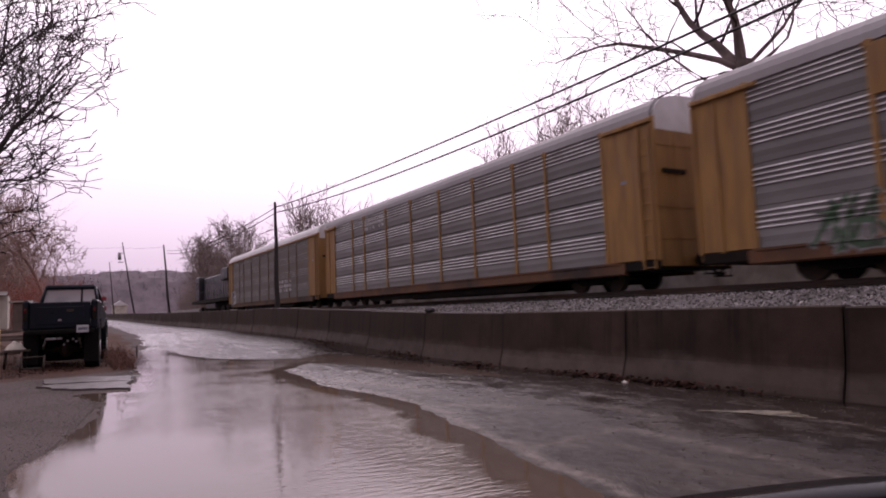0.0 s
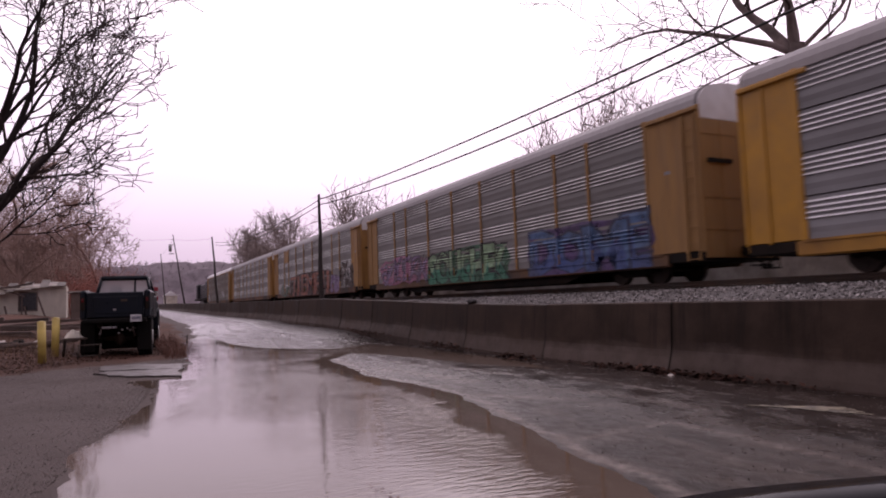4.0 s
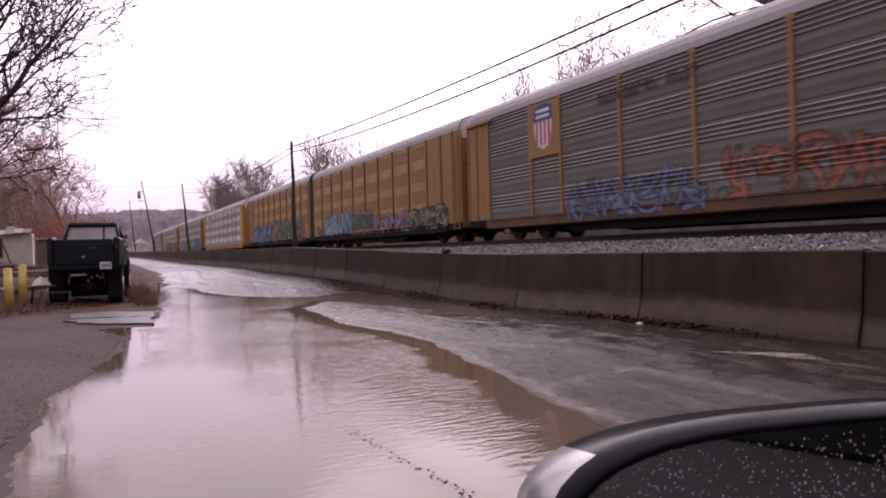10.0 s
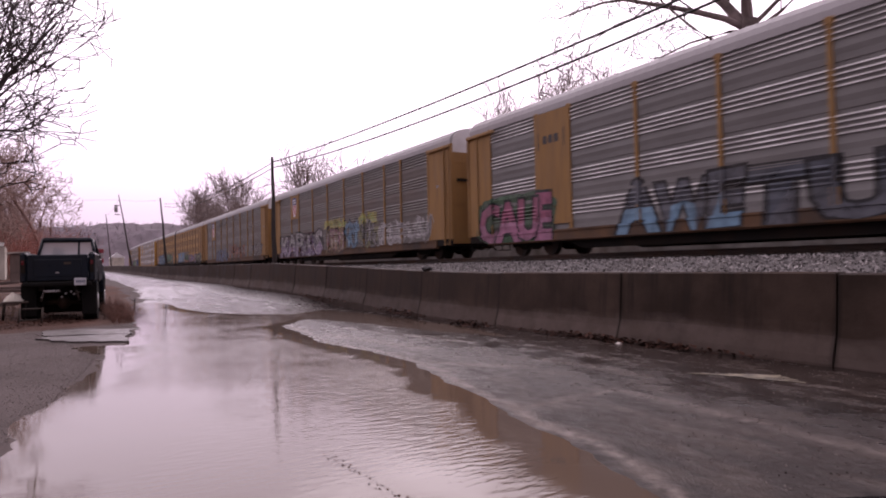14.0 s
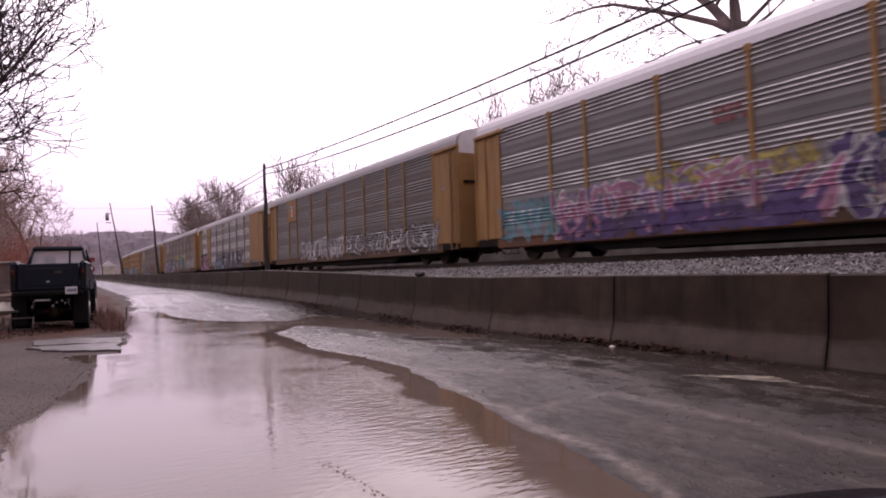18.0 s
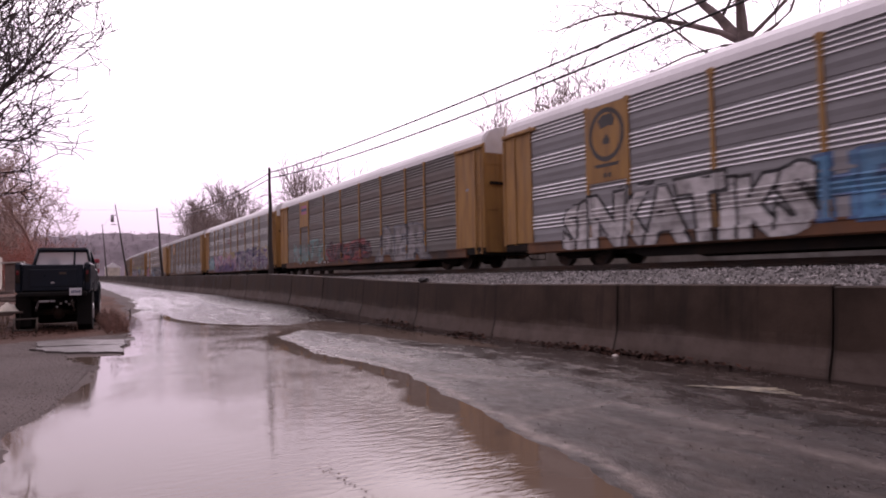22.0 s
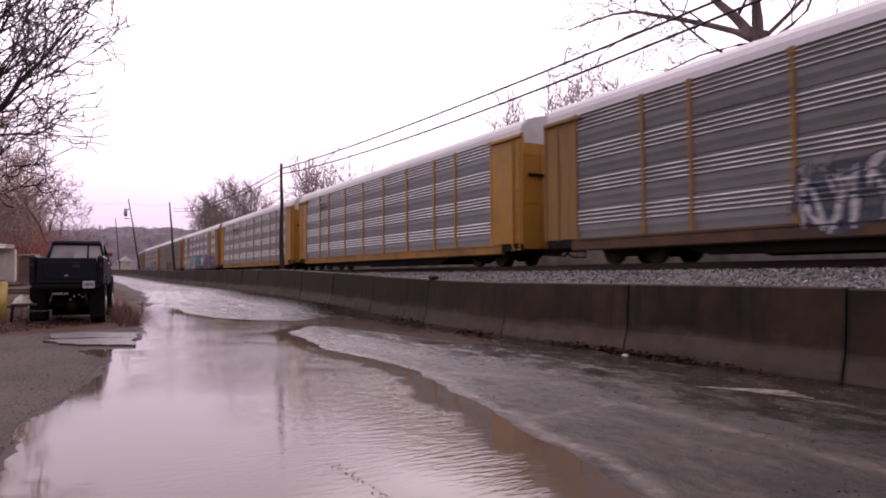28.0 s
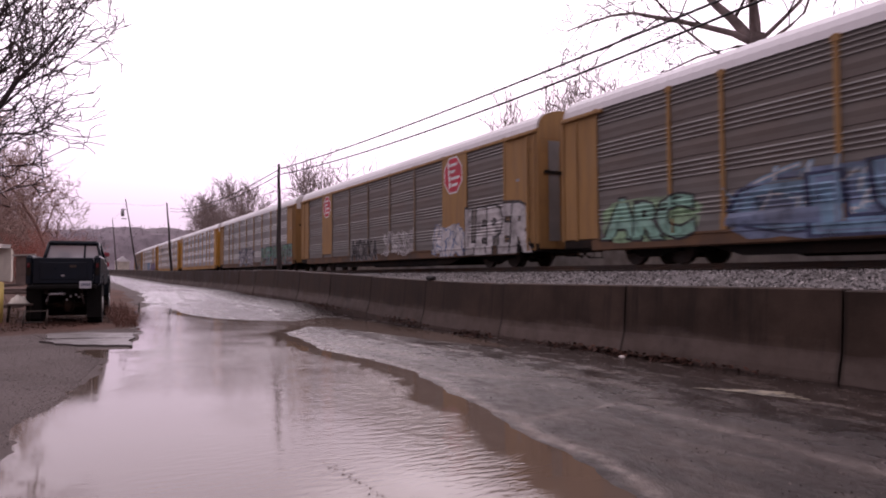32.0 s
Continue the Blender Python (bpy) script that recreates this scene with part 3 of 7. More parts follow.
bm = bmesh.new()
along_track(bm, [(x - TRACK_X, z) for x, z in ((9.2, 0.7), (12.6, 0.93), (13.55, 1.22), (14.2, 1.27), (17.85, 1.27), (18.6, 1.15), (19.6, 0.8))])
tagged(part("track_bed", bm, M["ballast"]), "grey crushed-stone ballast bed under the railway", "ballast", kind="structure")


def scatter_stones(name, n, place, size, mat, seed, label, category):
    """Many small angular stones in one mesh."""
    g = np.random.default_rng(seed)
    base = np.array([(1, 0, -.2), (-.5, .8, -.3), (-.6, -.7, -.2), (.1, .1, .8), (-.1, .5, .5), (.6, -.5, .5)])
    tri = np.array([(0, 1, 4), (0, 4, 3), (0, 3, 5), (1, 2, 4), (2, 3, 4), (2, 5, 3), (0, 5, 2), (0, 2, 1)])
    pos = place(g, n)
    q = g.normal(size=(n, 4))
    q /= np.linalg.norm(q, axis=1)[:, None]
    w, x, y, z = q.T
    rot = np.stack([1 - 2 * (y * y + z * z), 2 * (x * y - w * z), 2 * (x * z + w * y), 2 * (x * y + w * z), 1 - 2 * (x * x + z * z), 2 * (y * z - w * x),
                    2 * (x * z - w * y), 2 * (y * z + w * x), 1 - 2 * (x * x + y * y)], 1).reshape(n, 3, 3)
    s = g.uniform(*size, n)[:, None, None] * g.uniform(.7, 1.3, (n, 1, 3))
    v = np.einsum("nij,nkj->nki", rot, base[None] * s) + pos[:, None, :]
    f = (np.arange(n)[:, None, None] * 6 + tri[None]).reshape(-1, 3)
    return tagged(new(name, mesh_from(name, v.reshape(-1, 3).tolist(), f.tolist(), [mat])), label, category, kind="stuff")


def on_bed(g, n):
    y = 2 + 60 * g.random(n) ** 1.5
    x = g.uniform(12.0, 15.2, n)
    z = np.interp(x, [12.6, 13.55, 14.2], [.93, 1.22, 1.27]) + g.uniform(-.02, .03, n)
    return np.stack([x, y, z], 1)


scatter_stones("ballast_stones", 26000, on_bed, (.022, .055), M["stone"], 3, "grey angular ballast stones along the rails", "ballast")
track = thing("railway_track", "railway track with dark rails on wooden sleepers", "track", kind="structure")
for s in (-1, 1):
    bm = bmesh.new()
    x0 = s * 0.755
    along_track(bm, [(x0 - .07, RAIL_Z - .17), (x0 - .07, RAIL_Z - .15), (x0 - .012, RAIL_Z - .13), (x0 - .012, RAIL_Z - .04), (x0 - .036, RAIL_Z - .03),
                     (x0 - .034, RAIL_Z), (x0 + .034, RAIL_Z), (x0 + .036, RAIL_Z - .03), (x0 + .012, RAIL_Z - .04), (x0 + .012, RAIL_Z - .13),
                     (x0 + .07, RAIL_Z - .15), (x0 + .07, RAIL_Z - .17)], True)
    part("rail", bm, M["rail_steel"], track)
bm = bmesh.new()
box(bm, -1.3, 1.3, -.11, .11, -.19, 0, bevel=.012)
tie_mesh = bpy.data.meshes.new("sleeper")
bm.to_mesh(tie_mesh)
bm.free()
tie_mesh.materials.append(M["tie"])
rng = random.Random(2)
for k in range(150):
    ob = part("sleeper", tie_mesh, None, track)
    ob.matrix_basis = pose(TRACK_X + rng.uniform(-.05, .05), 0.6 + k * 0.52 + rng.uniform(-.03, .03), RAIL_Z - .172, 0, 0, rng.uniform(-1, 1))

# ---- the train: cars are built with their front end at y = 0, rail top at z = 0, near side at x = -1.52 ----
HALF = 1.52
POSTS = [1.6, 4.5, 6.2, 9.1, 11.9, 14.7, 17.5, 20.3, 22.2, 25.0]
LENGTH = 27.1
SILL, DECK, EAVE = 0.36, 0.80, 4.93
ROOF = [(-1.55, 4.90), (-1.53, 5.10), (-1.45, 5.28), (-1.28, 5.44), (-.98, 5.57), (-.5, 5.67), (0, 5.70),
        (.5, 5.67), (.98, 5.57), (1.28, 5.44), (1.45, 5.28), (1.53, 5.10), (1.55, 4.90)]
cache = {}


def kept(key, build):
    """A mesh that is built once and shared."""
    if key not in cache:
        made = build()
        if isinstance(made, bmesh.types.BMesh):
            me = bpy.data.meshes.new(key[0])
            made.to_mesh(me)
            made.free()
            made = me
        cache[key] = made
    return cache[key]


def panel_mesh(width, kind, gaps=False):
    """One bay of four stacked corrugated sheets: raised ribs above a plain band, a lap joint between sheets."""
    def build():
        bm = bmesh.new()
        prof, mats = [], []
        h = (EAVE - DECK) / 4

        def go(x, z, mat):
            prof.append((x, z))
            mats.append(mat)
        z = DECK
        go(0, z, 0)
        for sheet in range(4):
            z = DECK + sheet * h
            go(.07 if gaps else .004, z + .001, 0)
            go(.07 if gaps else .004, z + (.028 if gaps else .014), 0)
            go(-.016, z + (.029 if gaps else .016), 0)
            go(-.016, z + .17, 0)
            go(-.030, z + .30, 0)
            go(-.012, z + .44, 0)
            for rib in range(4):
                r = z + .49 + rib * .128
                go(-.010, r, 0)
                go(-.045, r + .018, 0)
                # upward slope of the rib takes the paler, light-painted material
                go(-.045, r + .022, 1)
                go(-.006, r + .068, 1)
                go(-.004, r + .09, 0)
            go(-.004, z + h - .012, 0)
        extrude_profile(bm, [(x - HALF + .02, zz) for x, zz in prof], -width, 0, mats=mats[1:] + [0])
        me = bpy.data.meshes.new("side_panel")
        bm.to_mesh(me)
        bm.free()
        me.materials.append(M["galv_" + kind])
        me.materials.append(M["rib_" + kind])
        return me
    return kept(("side_panel", round(width, 2), kind, gaps), build)


def eave_mesh(length, yel):
    def build():
        bm = bmesh.new()
        box(bm, -HALF - .062, -HALF - .02, -length + 2, -1.5, EAVE - .14, EAVE - .02, bevel=.01)
        me = bpy.data.meshes.new("eave_strip")
        bm.to_mesh(me)
        bm.free()
        me.materials.append(M["yellow_" + yel])
        return me
    return kept(("eave_strip", round(length, 2), yel), build)


def post_mesh(yel, bare=False):
    def build():
        bm = bmesh.new()
        box(bm, -HALF - .05, -HALF + .02, -.06, .06, DECK - .05, EAVE + .02, bevel=.008)
        box(bm, -HALF - .055, -HALF + .0, -.10, .10, DECK - .08, DECK + .45, bevel=.03)
        box(bm, -HALF - .054, -HALF + .0, -.11, .11, EAVE - .16, EAVE + .0, bevel=.01)
        me = bpy.data.meshes.new("post")
        bm.to_mesh(me)
        bm.free()
        me.materials.append(M["bare_post"] if bare else M["yellow_" + yel])
        return me
    return kept(("post", yel, bare), build)


def end_panel_mesh(width, yel):
    """The plain sheeted end bay of a side."""
    def build():
        bm = bmesh.new()
        box(bm, -HALF - .03, -HALF + .05, -width, 0, DECK + .03, EAVE + .0, bevel=.012)
        me = bpy.data.meshes.new("end_panel")
        bm.to_mesh(me)
        bm.free()
        me.materials.append(M["yellow_" + yel])
        return me
    return kept(("end_panel", round(width, 2), yel), build)


def corner_mesh(yel):
    def build():
        bm = bmesh.new()
        box(bm, -HALF - .07, -HALF - .032, -.09, 0, DECK - .02, EAVE - .01, bevel=.01)
        me = bpy.data.meshes.new("corner_post")
        bm.to_mesh(me)
        bm.free()
        me.materials.append(M["yellow_" + yel])
        return me
    return kept(("corner_post", yel), build)


def seam_mesh(yel):
    def build():
        bm = bmesh.new()
        box(bm, -HALF - .036, -HALF - .031, .42, .64, 3.15, 3.25)
        me = bpy.data.meshes.new("stencil_plate")
        bm.to_mesh(me)
        bm.free()
        me.materials.append(M["galv_new"])
        return me
    return kept(("stencil_plate", yel), build)


def bracket_mesh(yel):
    """The ledge under the eave above a sheeted end bay."""
    def build():
        bm = bmesh.new()
        box(bm, -HALF - .13, -HALF - .032, .02, POSTS[0] + .35, EAVE - .17, EAVE - .06, bevel=.015)
        me = bpy.data.meshes.new("eave_bracket")
        bm.to_mesh(me)
        bm.free()
        me.materials.append(M["yellow_" + yel])
        return me
    return kept(("eave_bracket", yel), build)


def leaf_mesh(yel):
    """One folding leaf of an end door."""
    def build():
        bm = bmesh.new()
        box(bm, 0, .74, -.06, .0, .62, 4.55, bevel=.012)
        for z in (1.4, 2.3, 4.1):
            box(bm, .03, .71, -.01, .015, z, z + .05)
        me = bpy.data.meshes.new("door_leaf")
        bm.to_mesh(me)
        bm.free()
        me.materials.append(M["yellow_" + yel])
        return me
    return kept(("door_leaf", yel), build)


def latch_mesh():
    def build():
        bm = bmesh.new()
        box(bm, 0, .95, 0, .05, 3.3, 3.42)
        me = bpy.data.meshes.new("latch_bar")
        bm.to_mesh(me)
        bm.free()
        me.materials.append(M["underframe"])
        return me
    return kept(("latch_bar",), build)


def end_wall(car, m, yel, plain=False):
    head = part("end_head", end_wall_mesh(yel, plain), None, car, ("yellow" if plain else "white") + " arched head above the end doors")
    head.matrix_basis = m
    for x0 in (-1.50, -.75, .01, .76):
        part("door_leaf", leaf_mesh(yel), None, car).matrix_basis = m @ pose(x0, 0, 0)
    for x0 in (-1.12, .62) if plain else ():
        bm = bmesh.new()
        box(bm, x0, x0 + .5, .012, .03, .9, 4.5, bevel=.008)
        part("door_panel", bm, M["galv_mid"], car, "bare grey steel door panel").matrix_basis = m
    for x0 in (-1.3, .35):
        part("latch_bar", latch_mesh(), None, car).matrix_basis = m @ pose(x0, 0.002, 0)


def end_wall_mesh(yel, plain=False):
    """The end doors with their white arched head."""
    def build():
        bm = bmesh.new()
        yel_top = 4.55
        arch = [(x * .965, min(z, 5.72) - .02) for x, z in ROOF]
        arch = [(-1.48, yel_top + .005)] + arch + [(1.48, yel_top + .005)]
        a = [bm.verts.new((x, .0, z)) for x, z in arch]
        b = [bm.verts.new((x, -.06, z)) for x, z in arch]
        for k in range(len(a)):
            bm.faces.new((a[k - 1], a[k], b[k], b[k - 1])).material_index = 1
        bm.faces.new(a).material_index = 1
        bm.faces.new(b[::-1]).material_index = 1
        me = bpy.data.meshes.new("end_head")
        bm.normal_update()
        bm.to_mesh(me)
        bm.free()
        for m in ("yellow_" + yel, "yellow_" + yel if plain else "cap_white", "underframe"):
            me.materials.append(M[m])
        return me
    return kept(("end_head", yel, plain), build)


def roof_mesh(length, kind):
    def build():
        v, f = [], []
        n = len(ROOF)
        rings = []
        yy = 0.18
        while yy < length - .18:
            rings.append((yy, 0.0))
            rings.append((yy + .035, 0.010))
            rings.append((yy + .075, 0.010))
            rings.append((yy + .11, 0.0))
            yy += .42
        rings.append((length - .12, 0.0))
        for yy, up in rings:
            v.extend((x * (1 + up * .3), -yy, z + up) for x, z in ROOF)
        for k in range(len(rings) - 1):
            for j in range(n - 1):
                f.append((k * n + j, k * n + j + 1, k * n + n + j + 1, k * n + n + j))
        f.append(tuple(range(n)))
        f.append(tuple(range((len(rings) - 1) * n, len(rings) * n))[::-1])
        return mesh_from("roof", v, f, [M["roof_" + kind]])
    return kept(("roof", round(length, 2), kind), build)


def ladder_mesh(yel):
    def build():
        bm = bmesh.new()
        for y in (-.05, -.47):
            box(bm, -HALF - .12, -HALF - .08, y - .025, y + .025, DECK - .25, EAVE - .25)
        for k in range(9):
            rod(bm, (-HALF - .10, -.05, DECK - .2 + k * .46), (-HALF - .10, -.47, DECK - .2 + k * .46), .013, n=6)
        me = bpy.data.meshes.new("ladder")
        bm.to_mesh(me)
        bm.free()
        me.materials.append(M["yellow_" + yel])
        return me
    return kept(("ladder", yel), build)


def wheelset_mesh():
    def build():
        bm = bmesh.new()
        rod(bm, (-.9, 0, 0), (.9, 0, 0), .075, n=10)
        for s in (-1, 1):
            rod(bm, (s * .70, 0, 0), (s * .835, 0, 0), .42, n=24)
            rod(bm, (s * .66, 0, 0), (s * .70, 0, 0), .445, n=24)
            rod(bm, (s * .835, 0, 0), (s * .85, 0, 0), .16, n=12)
            for k in range(3):
                a = k * math.tau / 3
                rod(bm, (s * .83, .26 * math.cos(a), .26 * math.sin(a)), (s * .845, .26 * math.cos(a), .26 * math.sin(a)), .05, n=8)
        me = bpy.data.meshes.new("wheelset")
        bm.to_mesh(me)
        bm.free()
        me.materials.append(M["wheel_steel"])
        return me
    return kept(("wheelset",), build)


def side_frame_mesh():
    def build():
        bm = bmesh.new()
        side = [(-1.05, .36), (-1.05, .56), (-.62, .62), (-.45, .78), (.45, .78), (.62, .62), (1.05, .56), (1.05, .36), (.7, .36), (.4, .22), (-.4, .22), (-.7, .36)]
        a = [bm.verts.new((-1.10, y, z)) for y, z in side]
        b = [bm.verts.new((-.95, y, z)) for y, z in side]
        for k in range(len(a)):
            bm.faces.new((a[k - 1], a[k], b[k], b[k - 1]))
        bm.faces.new(a)
        bm.faces.new(b[::-1])
        for y in (-.87, .87):
            rod(bm, (-1.16, y, .44), (-1.10, y, .44), .13, n=12)
        for y in (-.15, 0, .15):
            rod(bm, (-1.06, y, .30), (-1.06, y, .62), .06, n=8)
        bmesh.ops.recalc_face_normals(bm, faces=bm.faces)
        me = bpy.data.meshes.new("side_frame")
        bm.to_mesh(me)
        bm.free()
        me.materials.append(M["underframe"])
        return me
    return kept(("side_frame",), build)


def bolster_mesh():
    bm = bmesh.new()
    box(bm, -1.0, 1.0, -.2, .2, .42, .66, bevel=.03)
    return bm


WHEELS = []     # every axle with its two wheels, about its own middle


def bogie(car, y):
    b = part("bogie", kept(("bolster",), bolster_mesh), M["underframe"], car, "black two-axle steel bogie")
    b.matrix_basis = pose(0, y, 0)
    for dy in (-.87, .87):
        axle = part("wheelset", wheelset_mesh(), None, b)
        axle.matrix_basis = pose(0, dy, .42)
        WHEELS.append(axle)
    part("side_frame", side_frame_mesh(), None, b)
    part("side_frame", side_frame_mesh(), None, b).matrix_basis = pose(0, 0, 0, 0, 0, 180)


def sill_mesh(length, yel):
    def build():
        bm = bmesh.new()
        extrude_profile(bm, [(-HALF - .06, SILL + .12), (-HALF - .06, DECK), (-HALF + .1, DECK), (-HALF + .1, SILL + .08), (-HALF + .0, SILL + .08)], -length + 1.4, -1.4, close=True)
        box(bm, -HALF - .09, -HALF - .06, -length + 1.6, -1.6, DECK - .03, DECK + .03)
        bmesh.ops.recalc_face_normals(bm, faces=bm.faces)
        me = bpy.data.meshes.new("side_sill")
        bm.to_mesh(me)
        bm.free()
        me.materials.append(M["sill_" + yel])
        return me
    return kept(("side_sill", round(length, 2), yel), build)


def underframe_mesh(length):
    def build():
        bm = bmesh.new()
        box(bm, -.35, .35, -length + .3, -.3, .52, .95)
        box(bm, -HALF + .1, HALF - .1, -length + .1, -.1, .66, DECK - .02)
        for k in range(9):
            yy = -5.2 - k * (length - 10.4) / 8
            box(bm, -HALF + .1, HALF - .1, yy - .06, yy + .06, .55, .85)
        for s in (-1, 1):
            x0 = s * (HALF - .18)
            prof = [(-5.0, .62), (-6.6, .17), (-length + 6.6, .17), (-length + 5.0, .62)]
            a = [bm.verts.new((x0, yy, zz)) for yy, zz in prof]
            b = [bm.verts.new((x0 - s * .05, yy, zz)) for yy, zz in prof]
            for k in range(4):
                bm.faces.new((a[k - 1], a[k], b[k], b[k - 1]))
            bm.faces.new(a)
            bm.faces.new(b[::-1])
        bmesh.ops.recalc_face_normals(bm, faces=bm.faces)
        for y0, y1 in ((-1.4, -.05), (-length + .05, -length + 1.4)):
            box(bm, -HALF - .02, HALF + .02, y0, y1, DECK - .26, DECK + .02, bevel=.02)
        rod(bm, (-.9, -length * .42, .62), (-.9, -length * .42 - 1.1, .62), .2, n=12)
        box(bm, -1.1, -.7, -length * .55, -length * .55 - .6, .5, .8)
        rod(bm, (-1.25, -5, .68), (-1.25, -length + 5, .68), .03, n=6)
        me = bpy.data.meshes.new("underframe")
        bm.to_mesh(me)
        bm.free()
        me.materials.append(M["underframe"])
        return me
    return kept(("underframe", round(length, 2)), build)


def coupler_mesh():
    def build():
        bm = bmesh.new()
        box(bm, -.14, .14, -.75, .05, .68, .94, bevel=.03)
        box(bm, -.2, .2, .05, .62, .62, 1.0, bevel=.06)
        rod(bm, (-.28, .05, .62), (-.36, .45, .3), .03, n=6)
        rod(bm, (-.36, .45, .3), (-.2, .68, .34), .03, n=6)
        rod(bm, (-1.1, .0, .78), (.3, .1, .78), .02, n=6)
        box(bm, -1.46, -1.0, -.3, .02, .3, .34)
        for x in (-1.44, -1.04):
            rod(bm, (x, -.03, .3), (x, -.03, .72), .018, n=6)
        me = bpy.data.meshes.new("coupler")
        bm.to_mesh(me)
        bm.free()
        me.materials.append(M["underframe"])
        return me
    return kept(("coupler",), build)


def worn(m):
    """Sprayed paint that has thinned and flaked, so that the sheet below shows through."""
    n, l = m.node_tree.nodes, m.node_tree.links
    tc = n.new("ShaderNodeTexCoord")
    thin = ramp(n, l, noise_at(n, l, tc.outputs["Object"], 2.6, 7), .46, .70, .0, .55)
    mix = n.new("ShaderNodeMixShader")
    clear = n.new("ShaderNodeBsdfTransparent")
    l.new(thin, mix.inputs["Fac"])
    l.new(n["Principled BSDF"].outputs[0], mix.inputs[1])
    l.new(clear.outputs[0], mix.inputs[2])
    l.new(mix.outputs[0], n["Material Output"].inputs["Surface"])
    return m


def paint(name, color, fresh=False):
    name = "emblem_" + name if fresh else name
    if name not in M:
        grey = sum(color) / 3
        color = color if fresh else tuple(.9 * (.84 * c + .16 * grey) for c in color)
        m = material("paint_" + name, color, 0.6, 0, 0.22, 1.4, GRIME, 0.3 if fresh else 0.45, 1.1, 0.04, 20)
        M[name] = m if fresh else worn(m)
    return M[name]


SPRAY = {"red": (.30, .035, .04), "rose": (.42, .10, .20), "pink": (.50, .18, .32), "purple": (.10, .05, .19), "lilac": (.30, .20, .38), "blue": (.06, .16, .36),
         "sky": (.16, .34, .50), "teal": (.10, .34, .32), "mint": (.22, .50, .38), "green": (.05, .13, .06), "lime": (.30, .42, .14), "yellow": (.55, .45, .06),
         "white": (.62, .60, .60), "grey": (.30, .29, .29), "black": (.02, .02, .024), "orange": (.50, .16, .05), "navy": (.03, .045, .12), "tan": (.36, .24, .12), "brick": (.40, .115, .055), "emerald": (.05, .20, .105), "brown": (.09, .05, .035),
         "rust": (.46, .17, .10), "slate": (.085, .10, .13), "olive": (.26, .25, .12), "maroon": (.10, .03, .05), "jade": (.03, .27, .16), "pale_mint": (.28, .50, .27), "royal": (.05, .11, .34), "steel": (.13, .14, .17), "azure": (.07, .30, .55), "steel_blue": (.17, .24, .40)}
STROKES = [((0, 0), (.06, 1)), ((.9, 0), (1, 1)), ((0, .95), (1, 1.0)), ((0, .05), (1, 0)), ((0, .5), (1, .55)), ((0, 0), (.55, 1)), ((.5, 1), (1, 0)),
           ((0, 1), (1, .1)), ((0, .05), (1, .95)), ((.5, 0), (.5, 1)), ((0, .5), (.9, 1)), ((.1, .5), (1, 0)), ((0, .5), (0, 1)), ((1, 0), (1, .5))]


PLATES = {}     # plain sheeted stretches of each car, from and to


def panel_depth(z):
    """How far the corrugated sheet stands out at a height."""
    h = (EAVE - DECK) / 4
    u = (z - DECK) % h
    if u < .46:
        return float(np.interp(u, [0, .015, .02, .17, .30, .44], [0, 0, .016, .016, .030, .012]))
    r = (u - .49) % .128
    return float(np.interp(r, [0, .018, .022, .068, .09, .128], [.010, .045, .045, .006, .004, .010])) if u < .49 + 4 * .128 else .004


def lay_on(car, bm, lay, y0, y1, z0, z1, smooth):
    """Press flat paint onto the sheets, ribs, posts and sill of a car's near side."""
    plates = PLATES.get(car.name, [])
    if not smooth:
        hh = (EAVE - DECK) / 4
        cuts = [DECK - .035, DECK - .03, DECK + .03, DECK + .035]
        for sheet in range(4):
            zb = DECK + sheet * hh
            cuts += [zb + u for u in (.018, .17, .30, .44, .49)]
            for rib in range(4):
                cuts += [zb + .49 + rib * .128 + u for u in (.02, .068)]
        for z in cuts:
            if z0 - .12 < z < z1 + .12:
                bmesh.ops.bisect_plane(bm, geom=bm.verts[:] + bm.edges[:] + bm.faces[:], plane_co=(0, 0, z), plane_no=(0, 0, 1))
        for pst in POSTS:
            if y0 - .3 < pst < y1 + .3:
                for d in (-.09, -.065, .065, .09):
                    bmesh.ops.bisect_plane(bm, geom=bm.verts[:] + bm.edges[:] + bm.faces[:], plane_co=(0, -pst + d, 0), plane_no=(0, 1, 0))
        for rim in (r + d for plate in plates for r, d in zip(plate, (-.03, .03))):
            if y0 - .3 < rim < y1 + .3:
                for d in (-.012, .012):
                    bmesh.ops.bisect_plane(bm, geom=bm.verts[:] + bm.edges[:] + bm.faces[:], plane_co=(0, -rim + d, 0), plane_no=(0, 1, 0))
    for v in bm.verts:
        yy = -v.co.y
        out = panel_depth(v.co.z) - .02
        if smooth:
            out = .062
        elif abs(v.co.z - DECK) < .0325:
            out = .092
        elif v.co.z < DECK:
            out = .062
        elif any(abs(yy - pst) < .075 for pst in POSTS) or any(a - .03 < yy < b + .03 for a, b in plates):
            out = .056
        elif yy < POSTS[0] or yy > POSTS[-1]:
            out = .034
        v.co.x = -HALF - out - v[lay]


GLYPHS = {}     # outlines of letters in several weights, each fitted to a unit square


